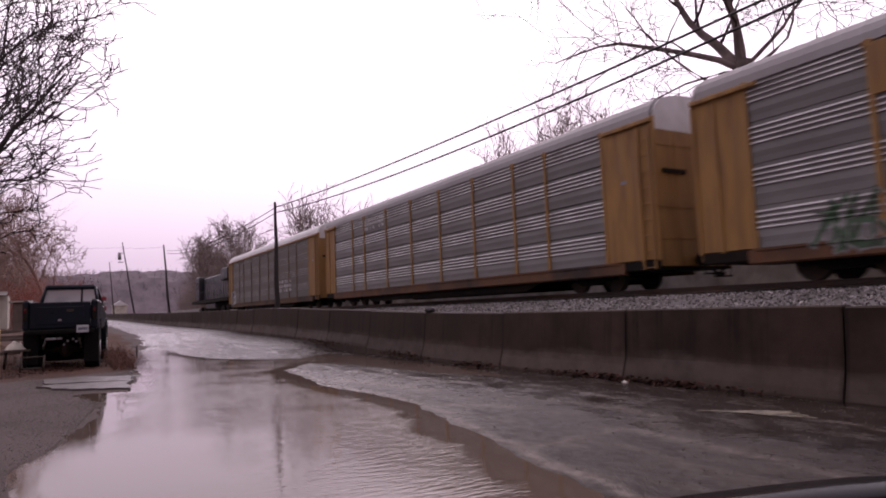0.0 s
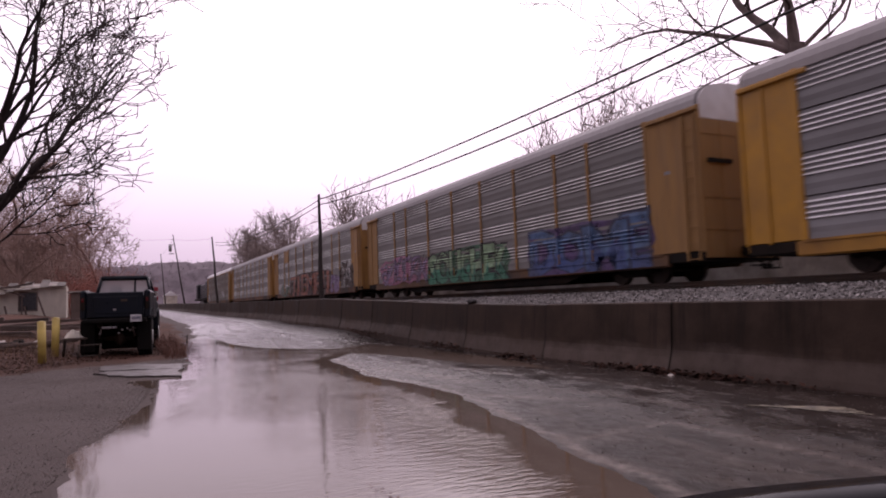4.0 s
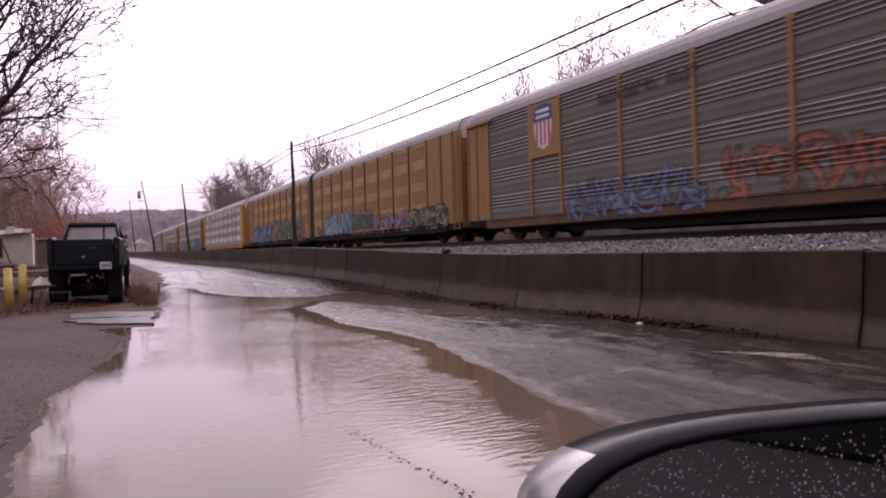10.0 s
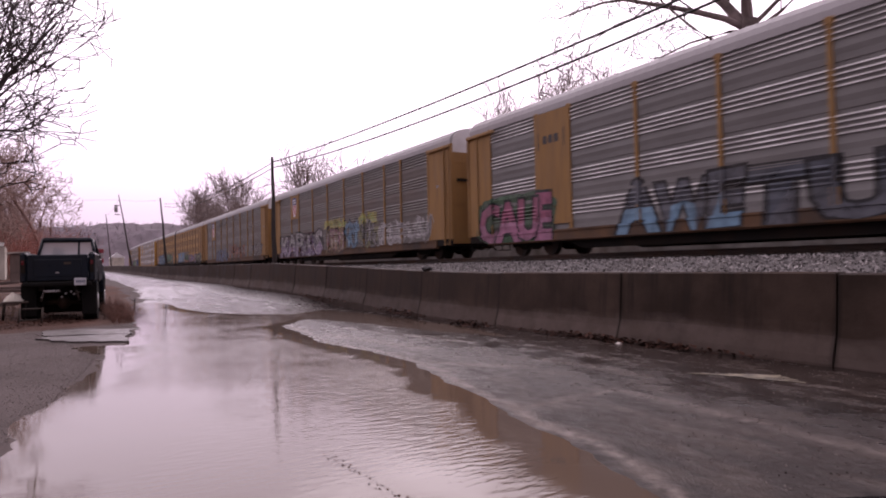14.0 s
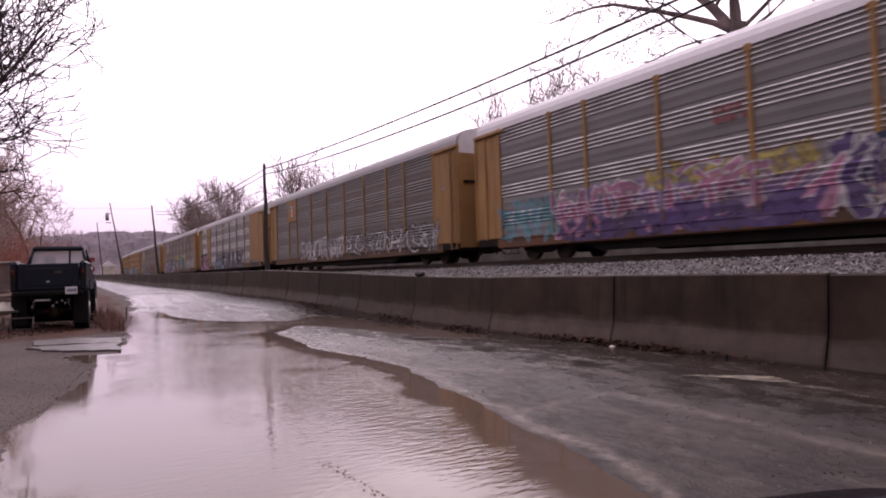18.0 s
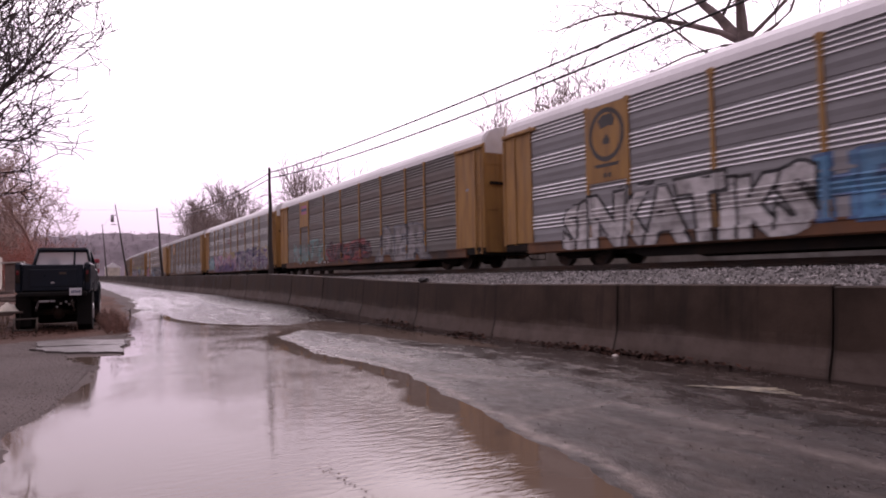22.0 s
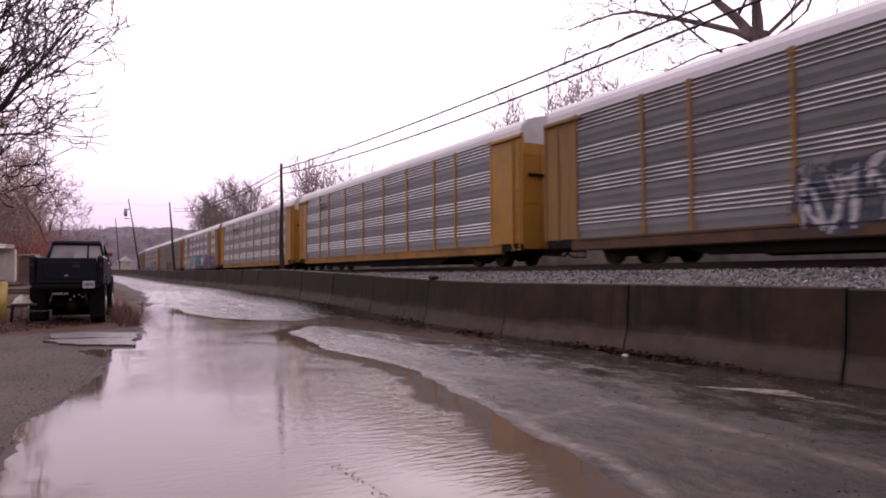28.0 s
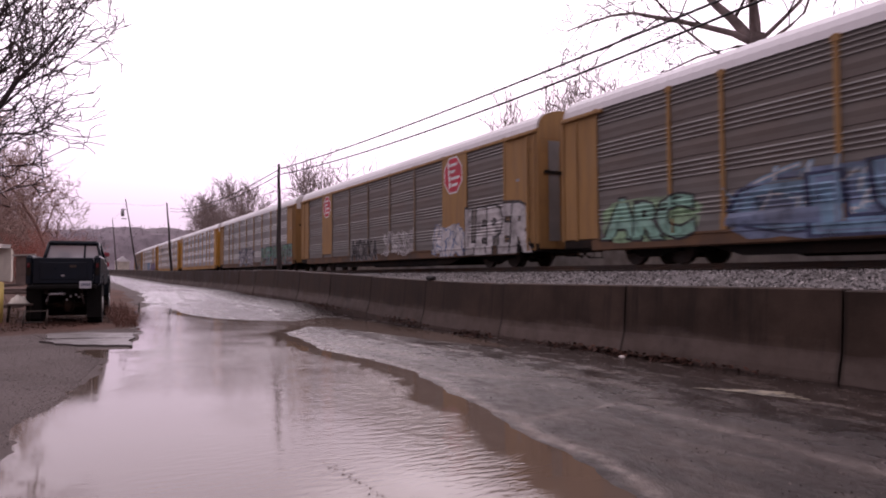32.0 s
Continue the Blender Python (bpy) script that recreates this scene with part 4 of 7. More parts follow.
def load_glyphs(text, weights):
    """Letters of the built-in font as flat meshes."""
    made = []
    for ch in sorted(set(text)):
        for w in weights:
            cu = bpy.data.curves.new("glyph", "FONT")
            cu.body, cu.offset, cu.resolution_u, cu.dimensions = ch, w, 2, "2D"
            made.append((ch, w, new("glyph", cu)))
    graph = bpy.context.evaluated_depsgraph_get()
    span = {}
    for ch, w, ob in made:
        me = bpy.data.meshes.new_from_object(ob.evaluated_get(graph))
        v = [tuple(p.co[:2]) for p in me.vertices]
        if w == weights[0]:
            xs, ys = [p[0] for p in v], [p[1] for p in v]
            span[ch] = (min(xs), min(ys), max(max(xs) - min(xs), .22), max(ys) - min(ys))
        x0, y0, dx, dy = span[ch]
        GLYPHS[ch, w] = ([((x - x0) / dx, (y - y0) / dy) for x, y in v], [tuple(p.vertices) for p in me.polygons], dx / dy)
        bpy.data.meshes.remove(me)
    for _, _, ob in made:
        cu = ob.data
        bpy.data.objects.remove(ob)
        bpy.data.curves.remove(cu)


LEAN, PLAIN, FAT, EDGE = 0.0, .024, .052, .098
load_glyphs("ABCDEGHIKLMNOPRSTUWZi", (LEAN, -.022, -.012, PLAIN, FAT, EDGE))


def lettering(car, text, y0, y1, z0, z1, fill, edge, seed, low=None, glow=None, gleam=None, bounce=.06, swell=.12, lean=.05, thin=False, label=""):
    """Fat sprayed letters along y0..y1: a cloud of colour behind, a dark edge, the fill, its lower half in another tint, thin gleams."""
    g = random.Random(seed)
    names = [edge, fill, low or fill, glow or edge, gleam or fill]
    cols = [paint(c, SPRAY[c]) for c in names]
    bm = bmesh.new()
    lay = bm.verts.layers.float.new("lift")
    h = z1 - z0
    if glow:
        for k in range(3):
            ring = []
            for j in range(36):
                a = j * math.tau / 36
                ca, sa = math.cos(a), math.sin(a)
                ring.append(((y0 + y1) / 2 + math.copysign(abs(ca) ** .45, ca) * ((y1 - y0) / 2 + .28 - .07 * k) * g.uniform(.95, 1.05),
                             (z0 + z1) / 2 + math.copysign(abs(sa) ** .5, sa) * (h / 2 + .1) * g.uniform(.86, 1.08)))
            vs = [bm.verts.new((0, -yy, max(zz, .50))) for yy, zz in ring]
            for v in vs:
                v[lay] = .0012 + .0003 * k
            bm.faces.new(vs).material_index = 3
    wide = [max(GLYPHS[ch, LEAN][2], .45) * g.uniform(1 - swell, 1 + swell) if ch != " " else .35 for ch in text]
    unit = (y1 - y0) / sum(wide)
    at = y0
    for k, (ch, w) in enumerate(zip(text, wide)):
        if ch == " ":
            at += w * unit
            continue
        cw, high, drop = w * unit * .98, h * g.uniform(1 - swell, 1), h * g.uniform(0, bounce)
        tilt, bow = g.uniform(-lean, lean) * 1.5, g.uniform(-.10, .10)

        def place(u, v):
            bulge = 1 + bow * (v - .5)
            return (at + ((u - .5) * bulge + .5 + tilt * (v - .5)) * cw, z0 + drop + (v + bow * .3 * (u - .5)) * high)
        stack = [((PLAIN if glow else FAT) if thin else EDGE, 0, 0), ((LEAN if glow else PLAIN) if thin else FAT, 1, .0012)]
        if gleam:
            stack += [(-.012 if thin else PLAIN, 4, .0018), (-.022 if thin else LEAN, 1, .0024)]
        for weight, mat, up in stack:
            pts, faces, _ = GLYPHS[ch, weight]
            vs = []
            for u, v in pts:
                yy, zz = place(u, v)
                vert = bm.verts.new((0, -yy, max(zz, .50)))
                vert[lay] = .0025 + (k % 3) * .0045 + up
                vs.append(vert)
            made = []
            for fc in faces:
                try:
                    made.append(bm.faces.new([vs[i] for i in fc]))
                except ValueError:
                    continue
                made[-1].material_index = mat
            if low and mat == 1:
                cut = z0 + drop + high * g.uniform(.40, .5)
                geom = made + list({e for fc in made for e in fc.edges}) + vs
                out = bmesh.ops.bisect_plane(bm, geom=geom, plane_co=(0, 0, cut), plane_no=(0, g.uniform(-.1, .1), 1))
                for fc in out["geom"]:
                    if isinstance(fc, bmesh.types.BMFace) and fc.calc_center_median().z < cut:
                        fc.material_index = 2
        at += w * unit
    lay_on(car, bm, lay, y0, y1, z0, z1, False)
    bmesh.ops.recalc_face_normals(bm, faces=bm.faces)
    return tagged(part("graffiti", bm, cols, car, label or f"{fill} spray-painted block letters edged in {edge}"), kind="stuff")


def graffiti(car, y0, y1, z0, z1, fill, edge, seed, letters=5, thick=.20, label="", glow=None, smooth=False):
    """Sprayed lettering of slanted, overlapping strokes with an edge colour, lying on the sheets, along y0..y1 behind the car's front."""
    if not smooth:
        z0, z1 = max(z0 - .45, .52), z1 - .12
    g = random.Random(seed)
    cols = [paint(c, SPRAY[c]) for c in ([edge, fill] + ([glow] if glow else []))]
    bm = bmesh.new()
    lay = bm.verts.layers.float.new("lift")
    w = (y1 - y0) / letters
    h = z1 - z0

    def flat(pts, lift, mat):
        vs = []
        for yy, zz in pts:
            v = bm.verts.new((0, -yy, min(max(zz, max(z0 - .1, .50)), z1 + .12)))
            v[lay] = lift
            vs.append(v)
        bm.faces.new(vs).material_index = mat

    def ribbon(ends, bow, t, swell, lift, mat):
        """A bent stroke between two points with round-ish ends."""
        (ay, az), (by, bz) = ends
        dy, dz = by - ay, bz - az
        L = math.hypot(dy, dz) or 1
        my, mz = (ay + by) / 2 - dz * bow, (az + bz) / 2 + dy * bow
        e = t * .7 / L
        rails = []
        for i in range(5):
            u = -e + (1 + 2 * e) * i / 4
            py, pz = [(1 - u) ** 2 * p + 2 * u * (1 - u) * q + u * u * r for p, q, r in ((ay, my, by), (az, mz, bz))]
            ty, tz = [2 * (1 - u) * (q - p) + 2 * u * (r - q) for p, q, r in ((ay, my, by), (az, mz, bz))]
            tl = math.hypot(ty, tz) or 1
            half = t * swell[i] * (.6 if i in (0, 4) else 1)
            rails.append(((py - tz / tl * half, pz + ty / tl * half), (py + tz / tl * half, pz - ty / tl * half)))
        for i in range(4):
            flat([rails[i][0], rails[i][1], rails[i + 1][1], rails[i + 1][0]], lift, mat)
    if glow:
        n = 30
        ring = []
        for k in range(n):
            a = k * math.tau / n
            ring.append(((y0 + y1) / 2 + math.cos(a) * ((y1 - y0) / 2 + .2) * g.uniform(.9, 1.06), (z0 + z1) / 2 + max(-1, min(1, 1.4 * math.sin(a))) * (h / 2) * g.uniform(.75, 1.15)))
        flat(ring, .002, 2)
    n = 0
    for k in range(letters):
        for layer in (0, 1):
            g2 = random.Random(seed * 131 + k)
            cy, slant, drop = y0 + k * w, g2.uniform(-.12, .2), g2.uniform(-.08, .08) * h
            wide, high = w * g2.uniform(.85, 1.15), h * g2.uniform(.82, 1.05)
            for s in g2.sample(STROKES, 5):
                ends = [(cy + ((px + g2.uniform(-.16, .16)) * .8 + .1 + slant * pz) * wide, z0 + drop + ((pz + g2.uniform(-.14, .14)) * .8 + .1) * high) for px, pz in s]
                n += 1
                ribbon(ends, g2.uniform(-.42, .42), thick * .5 + (.06 if layer == 0 else 0), [g2.uniform(.55, 1.25) for _ in range(5)],
                       .003 + k * .0011 + layer * .0006 + .00003 * (n % 10), layer)
        for m in range(3):
            # thin outlines and gleams sprayed over the fat strokes
            ay, az = y0 + (k + g.uniform(0, 1)) * w, z0 + h * g.uniform(.1, .9)
            ribbon(((ay, az), (ay + g.uniform(-.5, .5) * w, az + g.uniform(-.4, .4) * h)), g.uniform(-.6, .6), .022, [g.uniform(.6, 1.4) for _ in range(5)],
                   .00395 + k * .0011 + .00003 * m, 0)
    lay_on(car, bm, lay, y0, y1, z0, z1, smooth)
    bmesh.ops.recalc_face_normals(bm, faces=bm.faces)
    ob = part("graffiti", bm, cols, car, label or f"{fill} spray-painted graffiti lettering with {edge} outlines")
    return tagged(ob, kind="stuff")


def flat_shape(bm, pts, x, mat=0):
    """A flat painted shape on the near side; pts are (distance behind the front, height)."""
    bm.faces.new([bm.verts.new((x, -y, z)) for y, z in pts]).material_index = mat


def sign_plate(car, y0, y1, z0, z1, yel):
    if z0 < 2:
        PLATES.setdefault(car.name, []).append((y0, y1))
    bm = bmesh.new()
    box(bm, -HALF - .052, -HALF - .01, -y1, -y0, max(z0, DECK + .02), z1, bevel=.008)
    return part("sign_plate", bm, M["yellow_" + yel], car)


def emblem_piece(name, plate, pts, lift, mat, label=""):
    bm = bmesh.new()
    flat_shape(bm, pts, -HALF - .056 - lift)
    part(name, bm, mat, plate, label)


def shield(plate, y, z, s):
    """A striped shield: blue head, red and white bars."""
    white, red, navy = paint("white", (.72, .70, .70), True), paint("red", (.45, .04, .05), True), paint("navy", (.03, .05, .17), True)
    emblem_piece("shield_field", plate, [(y - .5 * s, z + .55 * s), (y + .5 * s, z + .55 * s), (y + .55 * s, z - .1 * s), (y + .42 * s, z - .8 * s), (y, z - s), (y - .42 * s, z - .8 * s), (y - .55 * s, z - .1 * s)], 0, white, "white field of a striped shield emblem")
    for k in range(4):
        a = y + (-.44 + k * .25) * s
        emblem_piece("shield_stripe", plate, [(a, z + .1 * s), (a + .13 * s, z + .1 * s), (a + .13 * s, z - .82 * s), (a, z - .8 * s)], .003, red)
    emblem_piece("shield_head", plate, [(y - .56 * s, z + .66 * s), (y, z + .76 * s), (y + .56 * s, z + .66 * s), (y + .58 * s, z + .1 * s), (y - .58 * s, z + .1 * s)], .004, navy, "dark blue head of a striped shield emblem")
    for k in range(2):
        emblem_piece("shield_bar", plate, [(y - .42 * s, z + (.56 - .22 * k) * s), (y + .42 * s, z + (.56 - .22 * k) * s), (y + .42 * s, z + (.44 - .22 * k) * s), (y - .42 * s, z + (.44 - .22 * k) * s)], .007, white)


def octagon(plate, y, z, s, wide=.8):
    """A red eight-sided emblem with a pale rim and rows of pale bars."""
    white, red = paint("white", (.72, .70, .70), True), paint("sign_red", (.52, .015, .045), True)
    for r, lift, m, name in ((1.0, 0, white, "octagon_rim"), (.92, .003, red, "octagon_field")):
        emblem_piece(name, plate, [(y + r * s * wide * math.cos(a), z + r * s * math.sin(a)) for a in [math.radians(22.5 + 45 * k) for k in range(8)]], lift, m)
    for k, w in enumerate((.62, .38, .78, .55)):
        zz = z + (.66 - .34 * k) * s
        a = y - (.52 - .04 * k) * s
        emblem_piece("octagon_bar", plate, [(a, zz), (a + .18 * s, zz + .02 * s), (a + .15 * s, zz - .28 * s), (a, zz - .28 * s)], .006, white)
        emblem_piece("octagon_bar", plate, [(a + .22 * s, zz - .08 * s), (a + (.3 + w) * s, zz - .05 * s), (a + (.3 + w) * s, zz - .19 * s), (a + .22 * s, zz - .22 * s)], .006, white)


def roundel(plate, y, z, s):
    """A black ring with a dark crest and a drop inside, a ribbon below."""
    black = paint("black", (.035, .03, .028), True)
    n = 28
    bm = bmesh.new()
    for k in range(n):
        a, b = k * math.tau / n, (k + 1) * math.tau / n
        flat_shape(bm, [(y + r * s * math.cos(t), z + r * s * 1.12 * math.sin(t)) for r, t in ((1.0, a), (1.0, b), (.82, b), (.82, a))], -HALF - .056)
    part("emblem_ring", bm, black, plate, "black circular emblem")
    emblem_piece("emblem_crest", plate, [(y - .46 * s, z + .62 * s), (y - .2 * s, z + .82 * s), (y + .3 * s, z + .84 * s), (y + .5 * s, z + .6 * s), (y + .4 * s, z + .3 * s), (y + .1 * s, z + .36 * s), (y - .3 * s, z + .26 * s)], .003, black)
    emblem_piece("emblem_drop", plate, [(y - .18 * s, z - .4 * s), (y - .2 * s, z - .2 * s), (y, z + .02 * s), (y + .2 * s, z - .2 * s), (y + .18 * s, z - .4 * s)], .003, black)
    emblem_piece("emblem_ribbon", plate, [(y - .72 * s, z - 1.2 * s), (y + .72 * s, z - 1.2 * s), (y + .6 * s, z - 1.34 * s), (y - .6 * s, z - 1.34 * s)], .003, black)
    for d in (-.2, .06):
        emblem_piece("emblem_letter_bar", plate, [(y + d * s, z - 1.6 * s), (y + (d + .18) * s, z - 1.6 * s), (y + (d + .18) * s, z - 1.78 * s), (y + d * s, z - 1.78 * s)], .003, black)


def bars(car, y0, y1, z0, z1, rows, color, seed):
    """Unreadable stencilled lettering as short bars."""
    g = random.Random(seed)
    bm = bmesh.new()
    h = (z1 - z0) / rows
    for r in range(rows):
        y = y0
        while y < y1:
            w = g.uniform(.06, .22)
            if g.random() < .8:
                flat_shape(bm, [(y, z1 - r * h - h * .65), (y + w, z1 - r * h - h * .65), (y + w, z1 - r * h), (y, z1 - r * h)], -HALF - .064)
            y += w + .05
    tagged(part("stencil", bm, paint(color, SPRAY[color]), car, f"{color} stencilled lettering worn past reading"), kind="stuff")


def auto_rack(label, galv, yel, roof, length=LENGTH, plain_posts=False, gaps=False, plain_ends=False):
    """A covered two-truck car carrier with corrugated sides. gaps: the sheets lap with a dark open joint."""
    car = thing("autorack_car", label, "railcar", "autorack cars of the train")
    part("underframe", underframe_mesh(length), None, car)
    part("roof", roof_mesh(length, roof), None, car, "white ribbed roof" if roof == "white" else "grey ribbed steel roof")
    for turn in (0, 180):
        m = pose(0, -length if turn else 0, 0, 0, 0, turn)
        part("side_sill", sill_mesh(length, yel), None, car).matrix_basis = m
        for k in range(len(POSTS) - 1):
            a, b = POSTS[k], POSTS[k + 1]
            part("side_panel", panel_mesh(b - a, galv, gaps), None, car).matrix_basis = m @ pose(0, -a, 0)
        for a in POSTS:
            bare = plain_posts and a not in (POSTS[0], POSTS[-1])
            part("post", post_mesh(yel, bare), None, car).matrix_basis = m @ pose(0, -a, 0)
        if plain_posts:
            part("eave_strip", eave_mesh(length, yel), None, car).matrix_basis = m
        part("end_panel", end_panel_mesh(POSTS[0], yel), None, car).matrix_basis = m
        part("end_panel", end_panel_mesh(length - POSTS[-1], yel), None, car).matrix_basis = m @ pose(0, -POSTS[-1], 0)
        part("ladder", ladder_mesh(yel), None, car).matrix_basis = m @ pose(0, -length + .62, 0)
        part("corner_post", corner_mesh(yel), None, car).matrix_basis = m
        part("corner_post", corner_mesh(yel), None, car).matrix_basis = m @ pose(0, -length + .09, 0)
        part("corner_post", corner_mesh(yel), None, car).matrix_basis = m @ pose(0, -length + .72, 0)
        part("eave_bracket", bracket_mesh(yel), None, car).matrix_basis = m @ pose(0, -length, 0)
        part("eave_bracket", bracket_mesh(yel), None, car).matrix_basis = m @ pose(0, -POSTS[0] - .38, 0)
        part("corner_post", corner_mesh(yel), None, car).matrix_basis = m @ pose(0, -.66, 0)
        part("stencil_plate", seam_mesh(yel), None, car).matrix_basis = m @ pose(0, -length + .72, 0)
        end_wall(car, m, yel, plain_ends)
        part("coupler", coupler_mesh(), None, car).matrix_basis = m
    for y in (-3.4, -length + 3.4):
        bogie(car, y)
    return car


def auto_max(label, joint_rear):
    """One half of an articulated two-unit carrier: smooth yellow sides with pressed panels."""
    length, yel = 21.6, "old"
    car = thing("articulated_autorack_unit", label, "railcar", "autorack cars of the train")
    part("underframe", underframe_mesh(length), None, car)
    part("roof", roof_mesh(length, "grey"), None, car, "grey ribbed steel roof")
    n = 9
    w = (length - 3.6) / n
    off = 0.3 if not joint_rear else 2.9

    def bay():
        bm = bmesh.new()
        box(bm, -HALF - .01, -HALF + .05, -w, 0, .62, EAVE, bevel=.008)
        return bm

    def pressing():
        bm = bmesh.new()
        box(bm, -HALF - .016, -HALF, -w + .25, -.25, 0, .62, bevel=.006)
        return bm
    for turn in (0, 180):
        m = pose(0, -length if turn else 0, 0, 0, 0, turn)
        o = off if not turn else length - off - n * w
        part("side_sill", sill_mesh(length, "black"), None, car).matrix_basis = m
        for k in range(n):
            me = kept(("smooth_panel",), bay)
            if not me.materials:
                me.materials.append(M["yellow_smooth"])
            sheet = part("side_panel", me, None, car)
            sheet.matrix_basis = m @ pose(0, -o - k * w, 0)
            for z in (1.95, 3.0, 4.1):
                part("pressed_panel", kept(("pressed_panel",), pressing), M["perforated"], sheet).matrix_basis = pose(0, 0, z)
        for k in range(n + 1):
            part("post", kept(("slim_post",), slim_post), M["post_brown"], car).matrix_basis = m @ pose(0, -o - k * w, 0)
        far = o if o > 1 else o + n * w
        for d in (.75, 1.85):
            d = d if far == o else length - d
            part("post", kept(("slim_post",), slim_post), M["post_brown"], car).matrix_basis = m @ pose(0, -d, 0)
        part("ladder", ladder_mesh(yel), None, car).matrix_basis = m @ pose(0, -.12 if far == o else -length + .64, 0)
        for a, b in ((0, o), (o + n * w, length)):
            if b - a > .1:
                part("end_panel", end_panel_mesh(b - a, yel), None, car).matrix_basis = m @ pose(0, -a, 0)
        end_wall(car, m, yel)
    y_joint = -length if joint_rear else 0
    inward = 1 if joint_rear else -1
    shell = [(-1.585, .62)] + [(x * 1.025, z + .035) for x, z in sorted(ROOF)] + [(1.585, .62)]
    v, f, n = [], [], len(shell)
    for k in range(9):
        yy = y_joint + inward * (.28 - k * .047)
        v.extend((x * (1 if k % 2 else .985), yy, z - (0 if k % 2 else .03)) for x, z in shell)
    for k in range(8):
        f.extend((k * n + j, k * n + j + 1, k * n + n + j + 1, k * n + n + j) for j in range(n - 1))
    f += [tuple(range(n)), tuple(range(8 * n, 9 * n))[::-1]]
    bm = bmesh.new()
    bm.from_mesh(mesh_from("bellows_shell", v, f, [M["rubber"]]))
    bmesh.ops.recalc_face_normals(bm, faces=bm.faces)
    part("bellows", bm, M["rubber"], car, "black accordion joint between the two units")
    bogie(car, -2.4)
    if joint_rear:
        bogie(car, -length + .0)
    else:
        bogie(car, -length + 2.4)
    part("coupler", coupler_mesh(), None, car).matrix_basis = pose(0, 0, 0) if joint_rear else pose(0, -length, 0, 0, 0, 180)
    return car


def slim_post():
    bm = bmesh.new()
    box(bm, -HALF - .06, -HALF, -.045, .045, .62, EAVE)
    return bm


M["sill_black"] = M["underframe"]
M["bare_post"] = material("rust_streaked_post", (0.17, 0.135, 0.10), 0.75, 0, 0.3, 2.0, (0.24, 0.12, 0.04), 0.8, 0.9, 0.06, 30, stretch=(1, 1, .5), per_object=.15)
M["yellow_smooth"] = material("faded_ochre_sheet", (0.43, 0.24, 0.078), 0.7, 0, 0.16, 1.2, (0.20, 0.11, 0.045), 0.5, 0.7, 0.05, 30, stretch=(1, 1, .4))
M["perforated"] = material("perforated_yellow_sheet", (.27, .152, .055), .75, 0, .3, 3.0, GRIME, .5, 1.0, .3, 60)
M["post_brown"] = material("rusty_brown_post", (.10, .045, .022), .75, 0, .25, 3.0, RUST, .5, 1.0, .1, 30)
M["rubber"] = material("black_rubber", (.020, .018, .022), .7, 0, .3, 3, (.06, .05, .05), .5, 1.0, .05, 20)
M["loco_blue"] = material("dark_blue_loco_paint", (.010, .012, .020), .5, 0, .2, 2, GRIME, .4, .8, .04, 20)
M["loco_grey"] = material("loco_grey_paint", (.045, .045, .05), .5, 0, .2, 2, GRIME, .4, .8, .04, 20)
M["glass"] = material("dark_glass", (.02, .022, .025), .08, 0, .1, 2, bump=0, spec=.8)


def locomotive():
    loco = thing("diesel_locomotive", "dark blue and grey diesel locomotive pulling the train", "locomotive")
    bm = bmesh.new()
    box(bm, -1.5, 1.5, -21.8, -.2, 1.25, 1.62, bevel=.03)
    part("deck", bm, M["underframe"], loco)
    bm = bmesh.new()
    box(bm, -.95, .95, -21.2, -5.6, 1.62, 4.35, bevel=.12)
    for k in range(12):
        box(bm, -.985, -.94, -20.7 + k * 1.15, -19.8 + k * 1.15, 2.0, 3.6, mat=1, bevel=.01)
    part("long_hood", bm, [M["loco_blue"], M["loco_grey"]], loco)
    bm = bmesh.new()
    box(bm, -1.35, 1.35, -21.0, -17.6, 3.5, 4.75, bevel=.1)
    part("radiator", bm, M["loco_blue"], loco, "flared radiator housing with dark grilles")
    bm = bmesh.new()
    box(bm, -1.5, 1.5, -5.6, -3.0, 1.62, 4.55, bevel=.15)
    part("cab", bm, M["loco_blue"], loco)
    bm = bmesh.new()
    box(bm, -1.515, -1.49, -5.2, -4.4, 3.1, 3.9)
    box(bm, -1.515, -1.49, -4.2, -3.4, 3.1, 3.9)
    part("cab_window", bm, M["glass"], loco)
    bm = bmesh.new()
    box(bm, -.9, .9, -3.0, -.9, 1.62, 3.0, bevel=.2)
    part("short_hood", bm, M["loco_blue"], loco)
    bm = bmesh.new()
    box(bm, -1.3, 1.3, -14.4, -8.6, .5, 1.25, bevel=.15)
    part("fuel_tank", bm, M["loco_grey"], loco)
    for y in (-4.6, -17.6):
        bogie(loco, y)
    bm = bmesh.new()
    for k in range(9):
        rod(bm, (-1.46, -6.2 - k * 1.7, 1.62), (-1.46, -6.2 - k * 1.7, 2.6), .02, n=6)
    rod(bm, (-1.46, -6.2, 2.6), (-1.46, -19.8, 2.6), .02, n=6)
    part("handrail", bm, M["loco_grey"], loco)
    part("coupler", coupler_mesh(), None, loco).matrix_basis = pose(0, -22.0, .1, 0, 0, 180)
    return loco

# ---- the consist, front to rear: each car with what is painted on it ----
TRAIN = []      # (car, distance of its front behind the car that leads at the start)


def add(car, back):
    TRAIN.append((car, back))
    return car


